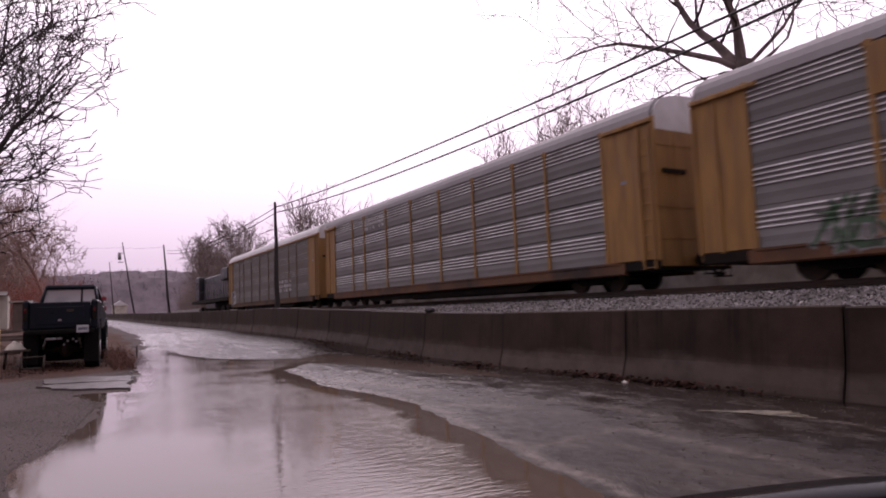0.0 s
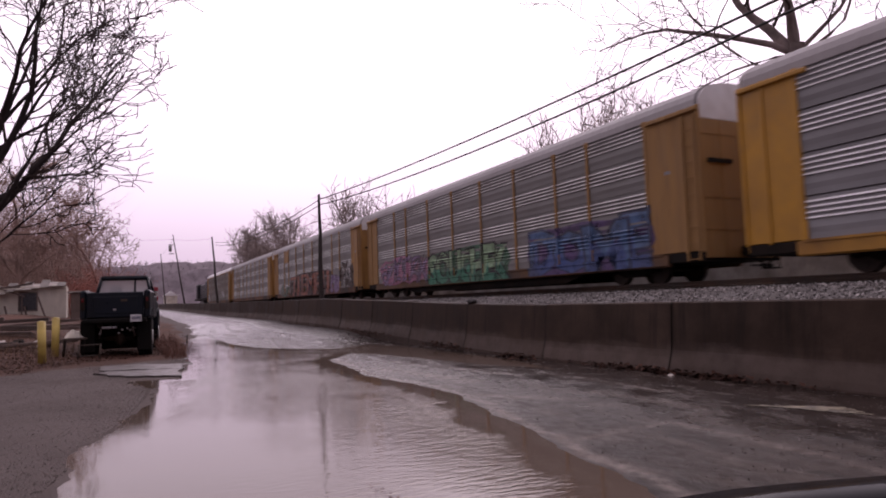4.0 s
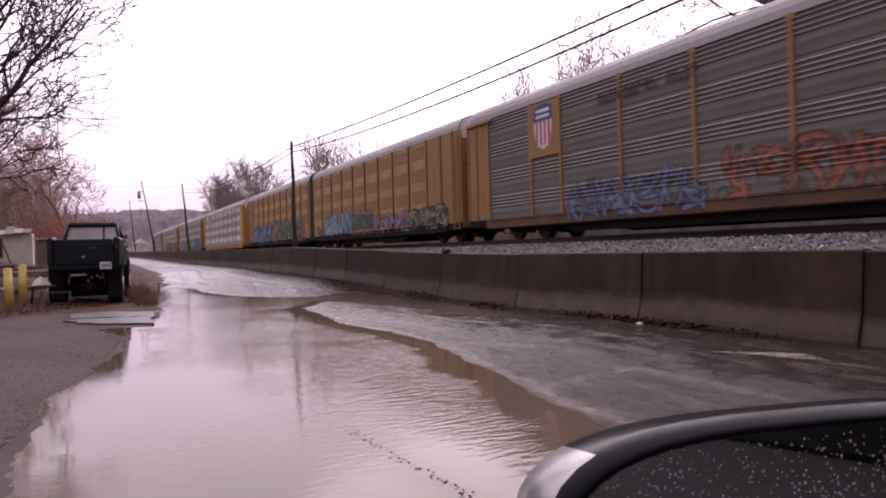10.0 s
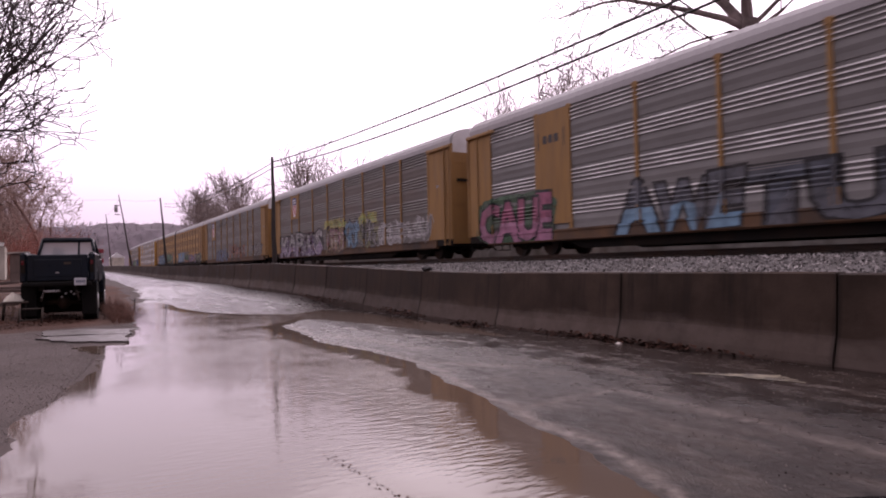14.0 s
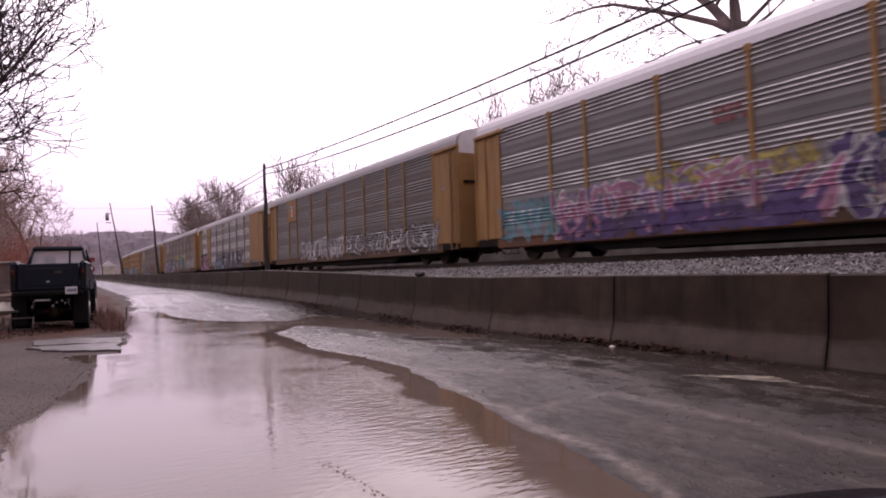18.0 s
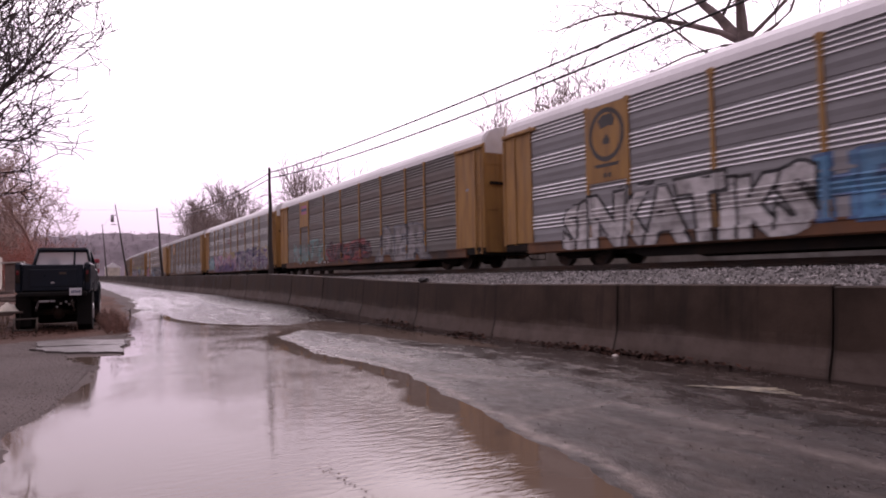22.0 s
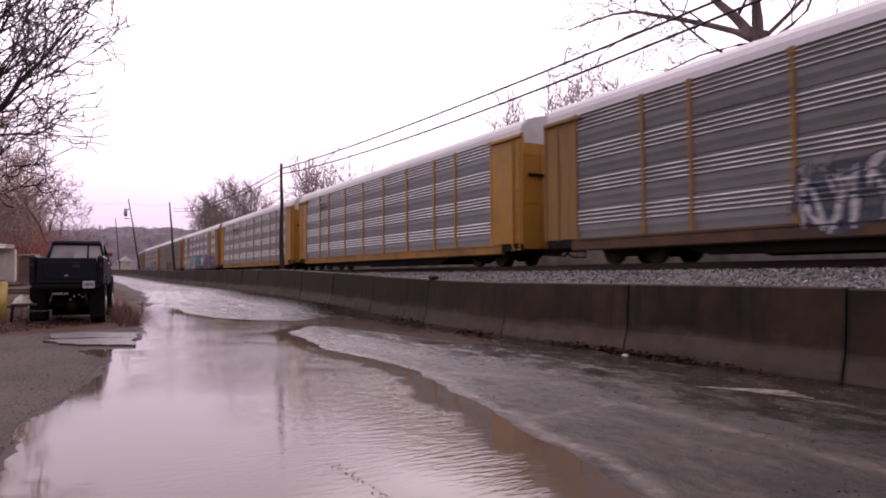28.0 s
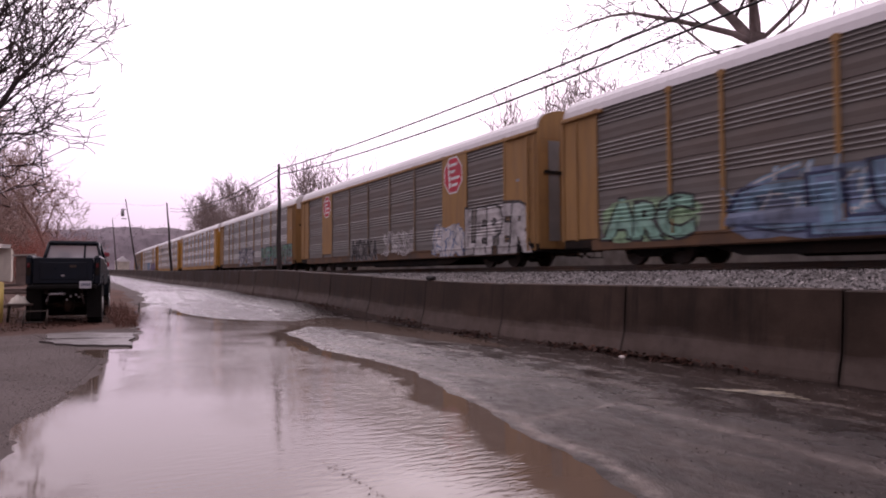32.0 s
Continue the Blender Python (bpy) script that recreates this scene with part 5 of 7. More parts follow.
add(locomotive(), -79.6)
c = add(auto_rack("grimy grey corrugated autorack car with a white roof", "old", "old", "white", plain_posts=True), -56.8)
graffiti(c, 1.2, 3.0, 1.1, 2.1, "white", "black", 11, 3)
bars(c, 18, 21, 1.2, 2.2, 3, "white", 12)
c = add(auto_rack("weathered silver and yellow autorack car with a lettered panel", "mid", "mid", "grey", gaps=True), -28.4)
bars(c, 6.4, 8.9, 4.0, 4.7, 3, "white", 13)
c = add(auto_rack("silver and yellow autorack car with red graffiti along its side", "mid", "mid", "grey"), 0)
sign_plate(c, 4.55, 6.15, 3.75, 4.85, "mid")
lettering(c, "TIEMPII", 7.0, 20.2, .52, 2.34, "brick", "maroon", 14, glow="brown", gleam="rust", swell=.06, bounce=.02, thin=True, label="large dull red spray-painted letters shaded in brown")
graffiti(c, 3.0, 6.2, 1.05, 1.9, "green", "grey", 15, 4, .16)
graffiti(c, 20.0, 22.0, 1.0, 1.9, "lilac", "purple", 141, 3, .3)
graffiti(c, 22.4, 25.3, 1.2, 2.9, "brown", "black", 16, 3, .24, "dark scrawled tag in brown and black")
graffiti(c, 22.8, 24.6, 1.8, 2.5, "white", "black", 142, 3, .09)
bars(c, 3.4, 5.6, .58, .74, 1, "black", 601)
c = add(auto_rack("silver autorack car with pink, green and blue graffiti", "mid", "old", "grey"), 28.4)
graffiti(c, 2.0, 9.0, 1.2, 2.3, "lilac", "black", 17, 6, .16, "", "pink")
lettering(c, "SOUGHEK", 9.2, 16.7, .50, 1.98, "pale_mint", "black", 18, low="jade", glow="emerald", bounce=.06, swell=.12, label="green spray-painted letters fading from pale to deep green")
lettering(c, "DOME", 18.6, 24.9, .52, 2.1, "blue", "navy", 19, glow="purple", low="royal", swell=.2)
c = add(auto_rack("bright silver and clean yellow autorack car", "new", "new", "grey", gaps=True), 56.8)
p = sign_plate(c, 4.4, 6.2, 3.2, 4.85, "new")
shield(p, 5.3, 4.2, .42)
c = add(auto_max("faded yellow articulated autorack unit with blue and green graffiti", True), 85.2)
graffiti(c, 1.6, 3.0, .8, 1.9, "orange", "brown", 201, 2, .2, smooth=True)
graffiti(c, 2.7, 10.6, .75, 2.3, "sky", "black", 20, 10, .14, "", "navy", smooth=True)
graffiti(c, 10.5, 12.2, .8, 2.6, "orange", "brown", 200, 2, .3, "", "brown", smooth=True)
graffiti(c, 12.2, 19.4, .75, 2.45, "emerald", "black", 21, 8, .22, "dark green spray-painted letters shaded in black", smooth=True)
graffiti(c, 17.6, 19.9, .75, 2.2, "orange", "rose", 210, 3, .1, smooth=True)
c = add(auto_max("faded yellow articulated autorack unit with pale blue graffiti", False), 107.0)
graffiti(c, 3.0, 8.0, .85, 2.2, "sky", "navy", 22, 6, .3, "pale blue spray-painted letters with white gleams", smooth=True)
graffiti(c, 3.0, 5.4, .8, 1.5, "white", "sky", 220, 4, .05, smooth=True)
graffiti(c, 8.4, 11.4, .9, 1.85, "green", "black", 23, 5, .26, "dark green scrawl banded in tan", smooth=True)
graffiti(c, 8.2, 11.4, 1.85, 2.1, "tan", "brown", 230, 6, .08, smooth=True)
graffiti(c, 8.3, 11.4, 1.35, 1.45, "tan", "green", 233, 4, .06, smooth=True)
graffiti(c, 8.2, 11.4, .78, .95, "tan", "brick", 231, 6, .08, smooth=True)
graffiti(c, .9, 2.9, .9, 1.5, "tan", "brown", 232, 2, .08, smooth=True)
graffiti(c, 11.5, 16.2, .72, 1.75, "lilac", "brown", 24, 6, .16, "pale lilac scrawl edged in brown", smooth=True)
graffiti(c, 16.2, 20.2, .72, 1.75, "olive", "black", 25, 4, .16, "black scrawl with olive gleams", "black", smooth=True)
c = add(auto_rack("grimy autorack car with a striped shield and red graffiti", "old", "old", "grey"), 129.2)
p = sign_plate(c, 4.4, 6.2, 2.9, 4.85, "old")
shield(p, 5.3, 4.08, .93)
bars(c, 8.2, 12.0, 4.1, 4.5, 2, "black", 26)
graffiti(c, 6.6, 12.2, 1.0, 1.95, "steel_blue", "navy", 27, 7, .12)
graffiti(c, 12.8, 19.0, 1.2, 2.2, "brick", "brown", 28, 7, .14)
graffiti(c, 21.5, 25.2, 1.3, 2.1, "grey", "brown", 29, 5, .12)
c = add(auto_rack("grimy autorack car with a striped shield and yellow and blue graffiti", "old", "old", "grey"), 158)
p = sign_plate(c, 4.4, 6.2, 3.2, 4.85, "old")
shield(p, 5.3, 4.12, .80)
lettering(c, "KAPLUS", 1.9, 10.8, .52, 1.98, "grey", "black", 30, low="lilac", glow="maroon", gleam="white", bounce=.10, lean=.10, swell=.16, label="grey and lilac spray-painted letters on a dark ground")
graffiti(c, 2.6, 10.6, 1.0, 1.9, "white", "purple", 309, 9, .06, "thin white and purple scrawl across the letters")
graffiti(c, 11.3, 14.8, 2.6, 2.72, "lime", "yellow", 310, 6, .09, "ragged yellow rim over the letters")
graffiti(c, 16.9, 19.2, 2.55, 2.72, "lime", "yellow", 311, 4, .09, "ragged yellow rim over the letters")
graffiti(c, 11.7, 14.7, 1.1, 2.5, "tan", "black", 31, 5, .17, "", "brown")
graffiti(c, 11.9, 14.6, 1.2, 2.3, "white", "rose", 312, 5, .06)
graffiti(c, 14.8, 17.0, 1.2, 2.6, "sky", "black", 32, 3, .24)
graffiti(c, 17.0, 19.3, 1.2, 2.6, "grey", "black", 33, 3, .16, "", "olive")
graffiti(c, 19.5, 25.2, 1.3, 2.2, "grey", "white", 34, 6, .12)
c = add(auto_rack("faded yellow and grey autorack car with pink graffiti", "mid", "old", "grey"), 186.4)
p = sign_plate(c, 4.4, 6.25, 1.02, 4.88, "old")
for a in (4.62, 5.95):
    emblem_piece("bracket_mark", p, [(a, 3.62), (a + .05, 3.62), (a + .05, 4.22), (a, 4.22)], .003, paint("black", (.035, .03, .028), True))
for a in (4.88, 5.18, 5.48):
    emblem_piece("letter_bar", p, [(a, 3.8), (a + .22, 3.8), (a + .22, 4.08), (a, 4.08)], .003, paint("black", (.035, .03, .028), True))
sign_plate(c, 22.2, 25.0, 1.02, 4.88, "old")
lettering(c, "CAUE", .9, 5.2, .55, 2.15, "rose", "black", 36, low="pink", glow="green", swell=.18)
lettering(c, "AWE", 8.4, 12.4, .52, 1.9, "steel", "black", 37, low="sky", swell=.16, bounce=.08, lean=.1, label="grey and sky-blue letters with thin black outlines")
lettering(c, "TUUZ", 12.6, 19.6, .52, 1.82, "slate", "black", 38, low="steel", swell=.1, lean=.08, label="bold grey letters with black shading")
c = add(auto_rack("grimy autorack car with a shield and white graffiti along the bottom", "old", "old", "grey"), 214.8)
p = sign_plate(c, 4.4, 6.2, 3.4, 4.85, "old")
shield(p, 5.3, 4.2, .5)
graffiti(c, 7.0, 14.5, 1.1, 2.0, "white", "grey", 39, 9, .14)
graffiti(c, 14.8, 25.5, 1.1, 1.95, "white", "black", 40, 11, .13)
c = add(auto_rack("silver autorack car with large purple and white graffiti", "mid", "mid", "white"), 243.2)
graffiti(c, 1.6, 4.6, 1.1, 2.3, "teal", "sky", 41, 4, .16)
graffiti(c, 4.6, 13.6, 1.15, 2.35, "pink", "white", 42, 7, .26, "lilac and pink letters edged in white", "lilac")
graffiti(c, 4.8, 13.4, .9, 1.4, "purple", "purple", 420, 9, .2)
graffiti(c, 8.6, 13.4, 2.2, 2.55, "yellow", "tan", 421, 6, .12)
graffiti(c, 21.6, 24.9, 1.7, 2.6, "yellow", "tan", 430, 4, .26)
graffiti(c, 13.6, 24.6, 1.0, 2.5, "purple", "white", 43, 11, .25, "large purple and white spray-painted letters", "navy")
graffiti(c, 14.5, 24.6, .95, 1.7, "teal", "red", 431, 9, .09)
bars(c, 4.8, 7.6, .58, .76, 1, "white", 602)
bars(c, 10.9, 11.7, 3.1, 3.6, 2, "red", 44)
bars(c, 16.2, 17.1, 3.4, 3.9, 2, "red", 45)
c = add(auto_rack("grimy autorack car with an orange sign plate and pale graffiti", "old", "mid", "white", gaps=True), 271.6)
p = sign_plate(c, 4.55, 6.15, 3.2, 4.88, "mid")
for k, tint in enumerate(("rose", "navy", "rose")):
    emblem_piece("sign_band", p, [(4.85, 4.62 - .2 * k), (5.9, 4.62 - .2 * k), (5.9, 4.44 - .2 * k), (4.85, 4.44 - .2 * k)], .003, paint(tint, SPRAY[tint], True))
graffiti(c, 3.0, 9.0, 1.2, 2.3, "teal", "grey", 47, 7, .12)
graffiti(c, 9.5, 16.0, 1.1, 1.95, "maroon", "black", 48, 5, .20, "", "red")
bars(c, 7.6, 9.8, .58, .76, 1, "white", 603)
lettering(c, "AER", 17.2, 22.4, .6, 2.1, "grey", "steel", 49, swell=.15, label="faded pale block letters")
c = add(auto_rack("silver autorack car with a round emblem and bold graffiti", "new", "mid", "white", plain_ends=True), 300)
p = sign_plate(c, 4.5, 6.25, 2.5, 4.88, "mid")
roundel(p, 5.37, 3.95, .74)
sign_plate(c, 20.25, 22.3, 1.02, 4.88, "mid")
lettering(c, "SiNKATIKS", 3.4, 11.6, .50, 2.0, "white", "black", 50, swell=.16, bounce=.1, lean=.1, label="bold white spray-painted letters with black outlines")
lettering(c, "HERPS", 11.8, 15.6, .8, 2.1, "azure", "blue", 51, swell=.18, bounce=.1)
lettering(c, "MINE", 17.8, 21.4, .60, 1.98, "purple", "lilac", 52, swell=.18, bounce=.1)
lettering(c, "BOSS", 21.9, 25.0, .75, 1.9, "purple", "lilac", 53, swell=.14)
c = add(auto_rack("bright silver and clean yellow autorack car with a dark lettered patch", "new", "new", "white"), 328.4)
bars(c, 6.4, 8.9, 3.5, 4.3, 2, "black", 54)
bars(c, 5.5, 9.5, .62, .82, 1, "black", 55)
c = add(auto_rack("bright silver autorack car with clean yellow ends", "new", "new", "white"), 356.8)
bars(c, 4.6, 6.0, 3.9, 4.4, 2, "black", 56)
c = add(auto_rack("silver autorack car with pink, white and green graffiti", "mid", "old", "white"), 385.2)
graffiti(c, 9.2, 14.7, 1.05, 2.3, "white", "navy", 57, 8, .12, "white and navy scrawled graffiti on a dull ground", "slate")
lettering(c, "HERBATE", 17.6, 26.2, .66, 1.92, "emerald", "slate", 58, low="steel", glow="green", gleam="teal", swell=.05, bounce=.02, label="dark green letters with faint pale outlines")
graffiti(c, 17.6, 26.6, .8, 1.2, "brick", "brown", 580, 9, .08)
bars(c, 6.3, 9.0, 3.75, 4.0, 2, "steel", 59)
c = add(auto_rack("grimy autorack car with red octagonal emblems and white graffiti", "old", "old", "white", plain_posts=True, plain_ends=True), 413.6)
p = sign_plate(c, 4.45, 6.25, 1.02, 4.88, "old")
octagon(p, 5.35, 4.05, .72, .95)
p = sign_plate(c, 20.25, 22.3, 1.02, 4.88, "old")
octagon(p, 21.2, 4.0, .86, .95)
lettering(c, "LEPER", 22.3, 26.6, .56, 2.35, "white", "black", 60, low="white", lean=.08, label="bold white spray-painted letters")
graffiti(c, 19.4, 22.0, .85, 2.0, "white", "blue", 61, 3, .3, "white star-shaped tag with blue shading", "white")
lettering(c, "MORKA", 9.6, 13.2, .55, 1.62, "black", "grey", 62, swell=.2, lean=.12)
graffiti(c, 14.0, 17.4, 1.2, 2.0, "grey", "white", 620, 5, .1)
c = add(auto_rack("grimy autorack car with green and blue graffiti", "old", "old", "white"), 442)
lettering(c, "ARC", 2.1, 5.2, .75, 1.8, "mint", "black", 63, glow="pale_mint", swell=.18, bounce=.1, lean=.12, label="pale green letters shaded in black")
lettering(c, "CLUE", 6.6, 13.8, .6, 1.95, "sky", "navy", 64, glow="steel_blue", swell=.3, bounce=.16, lean=.14, gleam="steel_blue")
graffiti(c, 6.8, 13.6, 1.3, 2.5, "white", "sky", 640, 5, .07, "thin pale gleams on the blue letters")

# ---- poles and wires ----
def pole(x, y, z0, top, lean, can=False):
    th = thing("utility_pole", "leaning dark weathered wooden line pole behind the barrier", "pole", "line poles")
    bm = bmesh.new()
    tx = x + lean
    n = 6
    pts = [(x + (tx - x) * k / n + .02 * math.sin(k * 2), y, z0 + (top - z0) * k / n) for k in range(n + 1)]
    rings = []
    for k, p in enumerate(pts):
        rings.append([bm.verts.new((p[0] + (.13 - .012 * k) * math.cos(j * .6283), p[1] + (.13 - .012 * k) * math.sin(j * .6283), p[2])) for j in range(10)])
    for k in range(n):
        for j in range(10):
            bm.faces.new((rings[k][j], rings[k][(j + 1) % 10], rings[k + 1][(j + 1) % 10], rings[k + 1][j]))
    bm.faces.new(rings[-1])
    part("shaft", bm, M["pole"], th)
    if can:
        bm = bmesh.new()
        rod(bm, (tx - .34, y - .1, top - 2.4), (tx - .34, y - .1, top - 1.4), .22, n=12)
        part("transformer", bm, M["pale_can"], th, "grey transformer can")
        bm = bmesh.new()
        box(bm, tx - .5, tx + .1, y - .05, y + .05, top - 1.5, top - 1.4)
        box(bm, tx - .5, tx + .15, y - .05, y + .05, top - 2.75, top - 2.65)
        part("bracket", bm, M["pole"], th)
    return (tx, y, top)


M["pale_can"] = material("grey_enamel", (0.36, 0.35, 0.37), 0.5, 0, 0.2, 3, None, 0, 1, 0)
pole(8.35, 29.5, .9, 6.3, -.02)
pole(8.4, 64.6, 1.0, 7.9, -.5)
pole(8.4, 98, 1.2, 11.6, -1.6, True)
pole(8.4, 140, 1.5, 12.2, -.9)
pole(8.35, -9.0, .8, 6.6, 0)


def wire(name, pts, r, label):
    cu = bpy.data.curves.new(name, "CURVE")
    cu.dimensions, cu.bevel_depth, cu.bevel_resolution = "3D", r, 1
    sp = cu.splines.new("POLY")
    sp.points.add(len(pts) - 1)
    for q, v in zip(sp.points, pts):
        q.co = (*v, 1)
    ob = new(name, cu)
    cu.materials.append(M["cable"])
    return tagged(ob, label, "cable")


def sag(a, b, d, n=24):
    a, b = Vector(a), Vector(b)
    return [tuple(a.lerp(b, k / n) - Vector((0, 0, 4 * d * (k / n) * (1 - k / n)))) for k in range(n + 1)]


for top_a, top_z, dip in ((6.06, 5.48, .43), (5.81, 5.68, .72)):
    wire("overhead_wire", sag((8.35, 29.5, top_a), (8.35, -9, top_z), dip), .022, "black overhead line wire sagging between poles")
    wire("overhead_wire", sag((8.35, 29.5, top_a), (8.2, 64.6, top_a + 1.3), .6), .02, "black overhead line wire sagging between poles")
wire("overhead_wire", sag((6.85, 98, 10.9), (7.9, 64.6, 7.7), .15), .011, "thin line wire running between the far poles")
wire("overhead_wire", sag((6.85, 98, 10.9), (-38, 104, 10.6), .35), .012, "thin line wire crossing the far road")
wire("overhead_wire", sag((6.85, 98, 10.9), (7.55, 140, 12), .3), .012, "thin line wire running between the far poles")


# ---- trees ----
def tree_arrays(seed, base, height, radius, lean=(0, 0), levels=4, kids=(7, 6, 5, 4), spread=.9, up=.25, first=.3, bare=.55, gnarl=1.0, bias=(0, 0, 0), least=.005, sides=(8, 6, 4, 3, 3), stems=(), straight=1.0, limb=1.0, rise_=.04):
    """Tapered tubes of a bare tree, split into wood and twigs."""
    g = random.Random(seed)
    out = {0: ([], []), 1: ([], [])}

    def tube(pts, radii, n, which):
        v, f = out[which]
        o = len(v)
        for k, (c, r) in enumerate(zip(pts, radii)):
            w = (pts[min(k + 1, len(pts) - 1)] - pts[max(k - 1, 0)]).normalized()
            u = w.orthogonal().normalized()
            t = w.cross(u)
            for j in range(n):
                a = j * math.tau / n
                v.append(tuple(c + r * (math.cos(a) * u + math.sin(a) * t)))
        for k in range(len(pts) - 1):
            for j in range(n):
                f.append((o + k * n + j, o + k * n + (j + 1) % n, o + (k + 1) * n + (j + 1) % n, o + (k + 1) * n + j))

    def grow(p, d, length, r, level, bend=0.0):
        seg = 8 if level < 2 else 6 if level < 3 else 4
        pts, radii, q, w = [p], [r], p.copy(), d.normalized()
        for k in range(seg):
            w = (w + Vector((g.gauss(0, 1), g.gauss(0, 1), g.gauss(0, 1))) * (.09 + .07 * level) * gnarl * (straight, limb, 1, 1, 1)[level] + Vector((0, 0, (rise_ if level else .0) + bend))).normalized()
            q = q + w * length / seg
            pts.append(q.copy())
            radii.append(max(r * (1 - ((.97 if stems and straight == 1.0 else .62) if level == 0 else .8) * (k + 1) / seg), least))
        tube(pts, radii, sides[min(level, 4)], 0 if level < 2 else 1)
        if level == 0:
            for high, way, reach, thick, *bent in stems:
                s = min(high / length, .99) * seg
                grow(pts[int(s)].lerp(pts[int(s) + 1], s - int(s)), Vector(way), reach, thick, 1, *bent)
        if level >= levels:
            return
        n = kids[level]
        for k in range(n):
            s = (first if level == 0 else .22) + (1 - (first if level == 0 else .22)) * (k + g.random() * .8) / n
            s = min(s, .99)
            i = min(int(s * seg), seg - 1)
            at = pts[i].lerp(pts[i + 1], s * seg - i)
            axis = (pts[i + 1] - pts[i]).normalized()
            side = axis.orthogonal().normalized()
            side.rotate(Matrix.Rotation(g.uniform(0, math.tau), 3, axis))
            nd = (axis * g.uniform(.45, .8) + side * spread * g.uniform(.6, 1.1) + Vector((0, 0, up)) + Vector(bias) * (1 if level < 2 else .4)).normalized()
            grow(at, nd, length * (g.uniform(.42, .68) if level < 2 or levels == 3 else g.uniform(.32, .52)) * (1.0 - .35 * s if level == 0 else 1.0), max(radii[i] * bare * g.uniform(.7, 1.0), least), level + 1)
    grow(Vector(base), Vector((lean[0], lean[1], 1)), height, radius, 0)
    return out


def tree(seed, base, height, radius, label, bark="bark", twigs="twig", name="bare_tree", group="bare trees", **kw):
    t = thing(name, label, "tree", group)
    arr = tree_arrays(seed, base, height, radius, **kw)
    part("trunk", mesh_from("trunk", *arr[0], [M[bark]], True), None, t)
    part("crown", mesh_from("crown", *arr[1], [M[twigs]]), None, t, "fine leafless twigs")
    return t


FAN = [(2.4, (.95, .1, .36), 3.6, .05), (3.0, (.80, -.2, .62), 4.9, .08), (2.8, (.48, .15, 1), 7.6, .14), (3.7, (.86, -.05, .70), 4.7, .075), (4.2, (.42, .1, 1), 6.8, .12), (5.0, (.72, 0, .80), 5.2, .08),
       (5.8, (.36, -.15, 1), 5.8, .09), (6.6, (.72, .1, .8), 4.6, .06), (7.4, (.34, .1, 1), 4.4, .06), (5.6, (.85, .2, .6), 4.4, .06)]
tree(217, (-4.0, 21.2, .1), 9.0, .22, "tall leafless tree fanning into many dark stems beside the road", lean=(.03, 0), levels=4, kids=(0, 8, 5, 2), spread=.62, up=.03, bare=.58, bias=(.22, 0, 0), least=.0142, gnarl=.88, limb=.8, rise_=.06, stems=FAN)
tree(2, (-5.9, 23.0, .1), 10.0, .15, "slim leafless tree with dark bark beside the road", lean=(.02, 0), levels=3, kids=(7, 5, 4, 4), spread=.6, up=.35, first=.3, bare=.6, bias=(.1, 0, 0), least=.012, gnarl=.7)
tree(5, (-.6, 56, .8), 8.4, .16, "leafless tree with drooping twigs behind the derelict house", bark="brush", twigs="brush", kids=(12, 7, 5, 3), spread=1.0, up=.25, first=.2, bare=.6, bias=(.12, 0, 0), least=.017, gnarl=1.2)
tree(6, (-6.0, 52, .8), 8.5, .18, "leafless tree behind the derelict house", bark="brush", twigs="brush", kids=(14, 8, 6, 4), spread=1.0, up=.2, first=.2, least=.018, gnarl=1.2)
BOUGHS = [(10.8, (-.57, .82, .85), 9.8, .16, -.125), (10.7, (-.55, .78, .80), 8.0, .26), (11.0, (-.10, .14, 1), 6.5, .17), (10.9, (.06, -.06, 1), 6.5, .20), (10.9, (.45, -.62, .55), 6.5, .12), (9.8, (-.57, .82, .38), 7.5, .085, -.05),
          (10.8, (-.5, .8, .42), 7, .07, -.08), (10.7, (.62, -.6, .4), 6.0, .09, -.04)]
tree(179, (27.05, 18.6, .8), 11.3, .92, "large leafless sycamore with crooked pale limbs behind the train", "bark_pale", kids=(0, 7, 5, 3), spread=.95, up=.02, bare=.46, least=.0165, gnarl=1.15, straight=.06, limb=1.0, stems=BOUGHS)
tree(4, (24, 33.2, .8), 9.6, .17, "slim leafless tree standing behind the train", twigs="brush_grey", levels=3, kids=(9, 7, 6, 3), first=.35, least=.015, gnarl=.9, up=.3, spread=.8)
tree(7, (25, 27.9, .8), 8.9, .17, "slim leafless tree standing behind the train", twigs="brush_grey", levels=3, kids=(9, 7, 6, 3), first=.35, least=.015, gnarl=.9, up=.3, spread=.8)
tree(8, (25.5, 23.9, .8), 8.8, .17, "slim leafless tree standing behind the train", twigs="brush_grey", levels=3, kids=(9, 7, 6, 3), first=.35, least=.015, gnarl=.9, up=.3, spread=.8)
CROWN = [(1.6 + .3 * k, (math.cos(k * 2.4) * (.22 + .05 * k), math.sin(k * 2.4) * (.22 + .05 * k), 1), 7.4 - .3 * k, .085) for k in range(10)]
tree(30, (22, 61, 1.6), 4.8, .2, "leafless tree with a rounded crown behind the train", bark="twig", twigs="brush_grey", levels=3, kids=(0, 7, 6, 3), least=.025, gnarl=1.0, spread=.6, up=.2, stems=CROWN)
tree(31, (24, 70, 1.6), 4.2, .15, "slim leafless tree with a rounded crown behind the train", bark="twig", twigs="brush_grey", levels=3, kids=(0, 6, 5, 3), least=.022, gnarl=1.0, spread=.5, up=.25, stems=CROWN[:6])
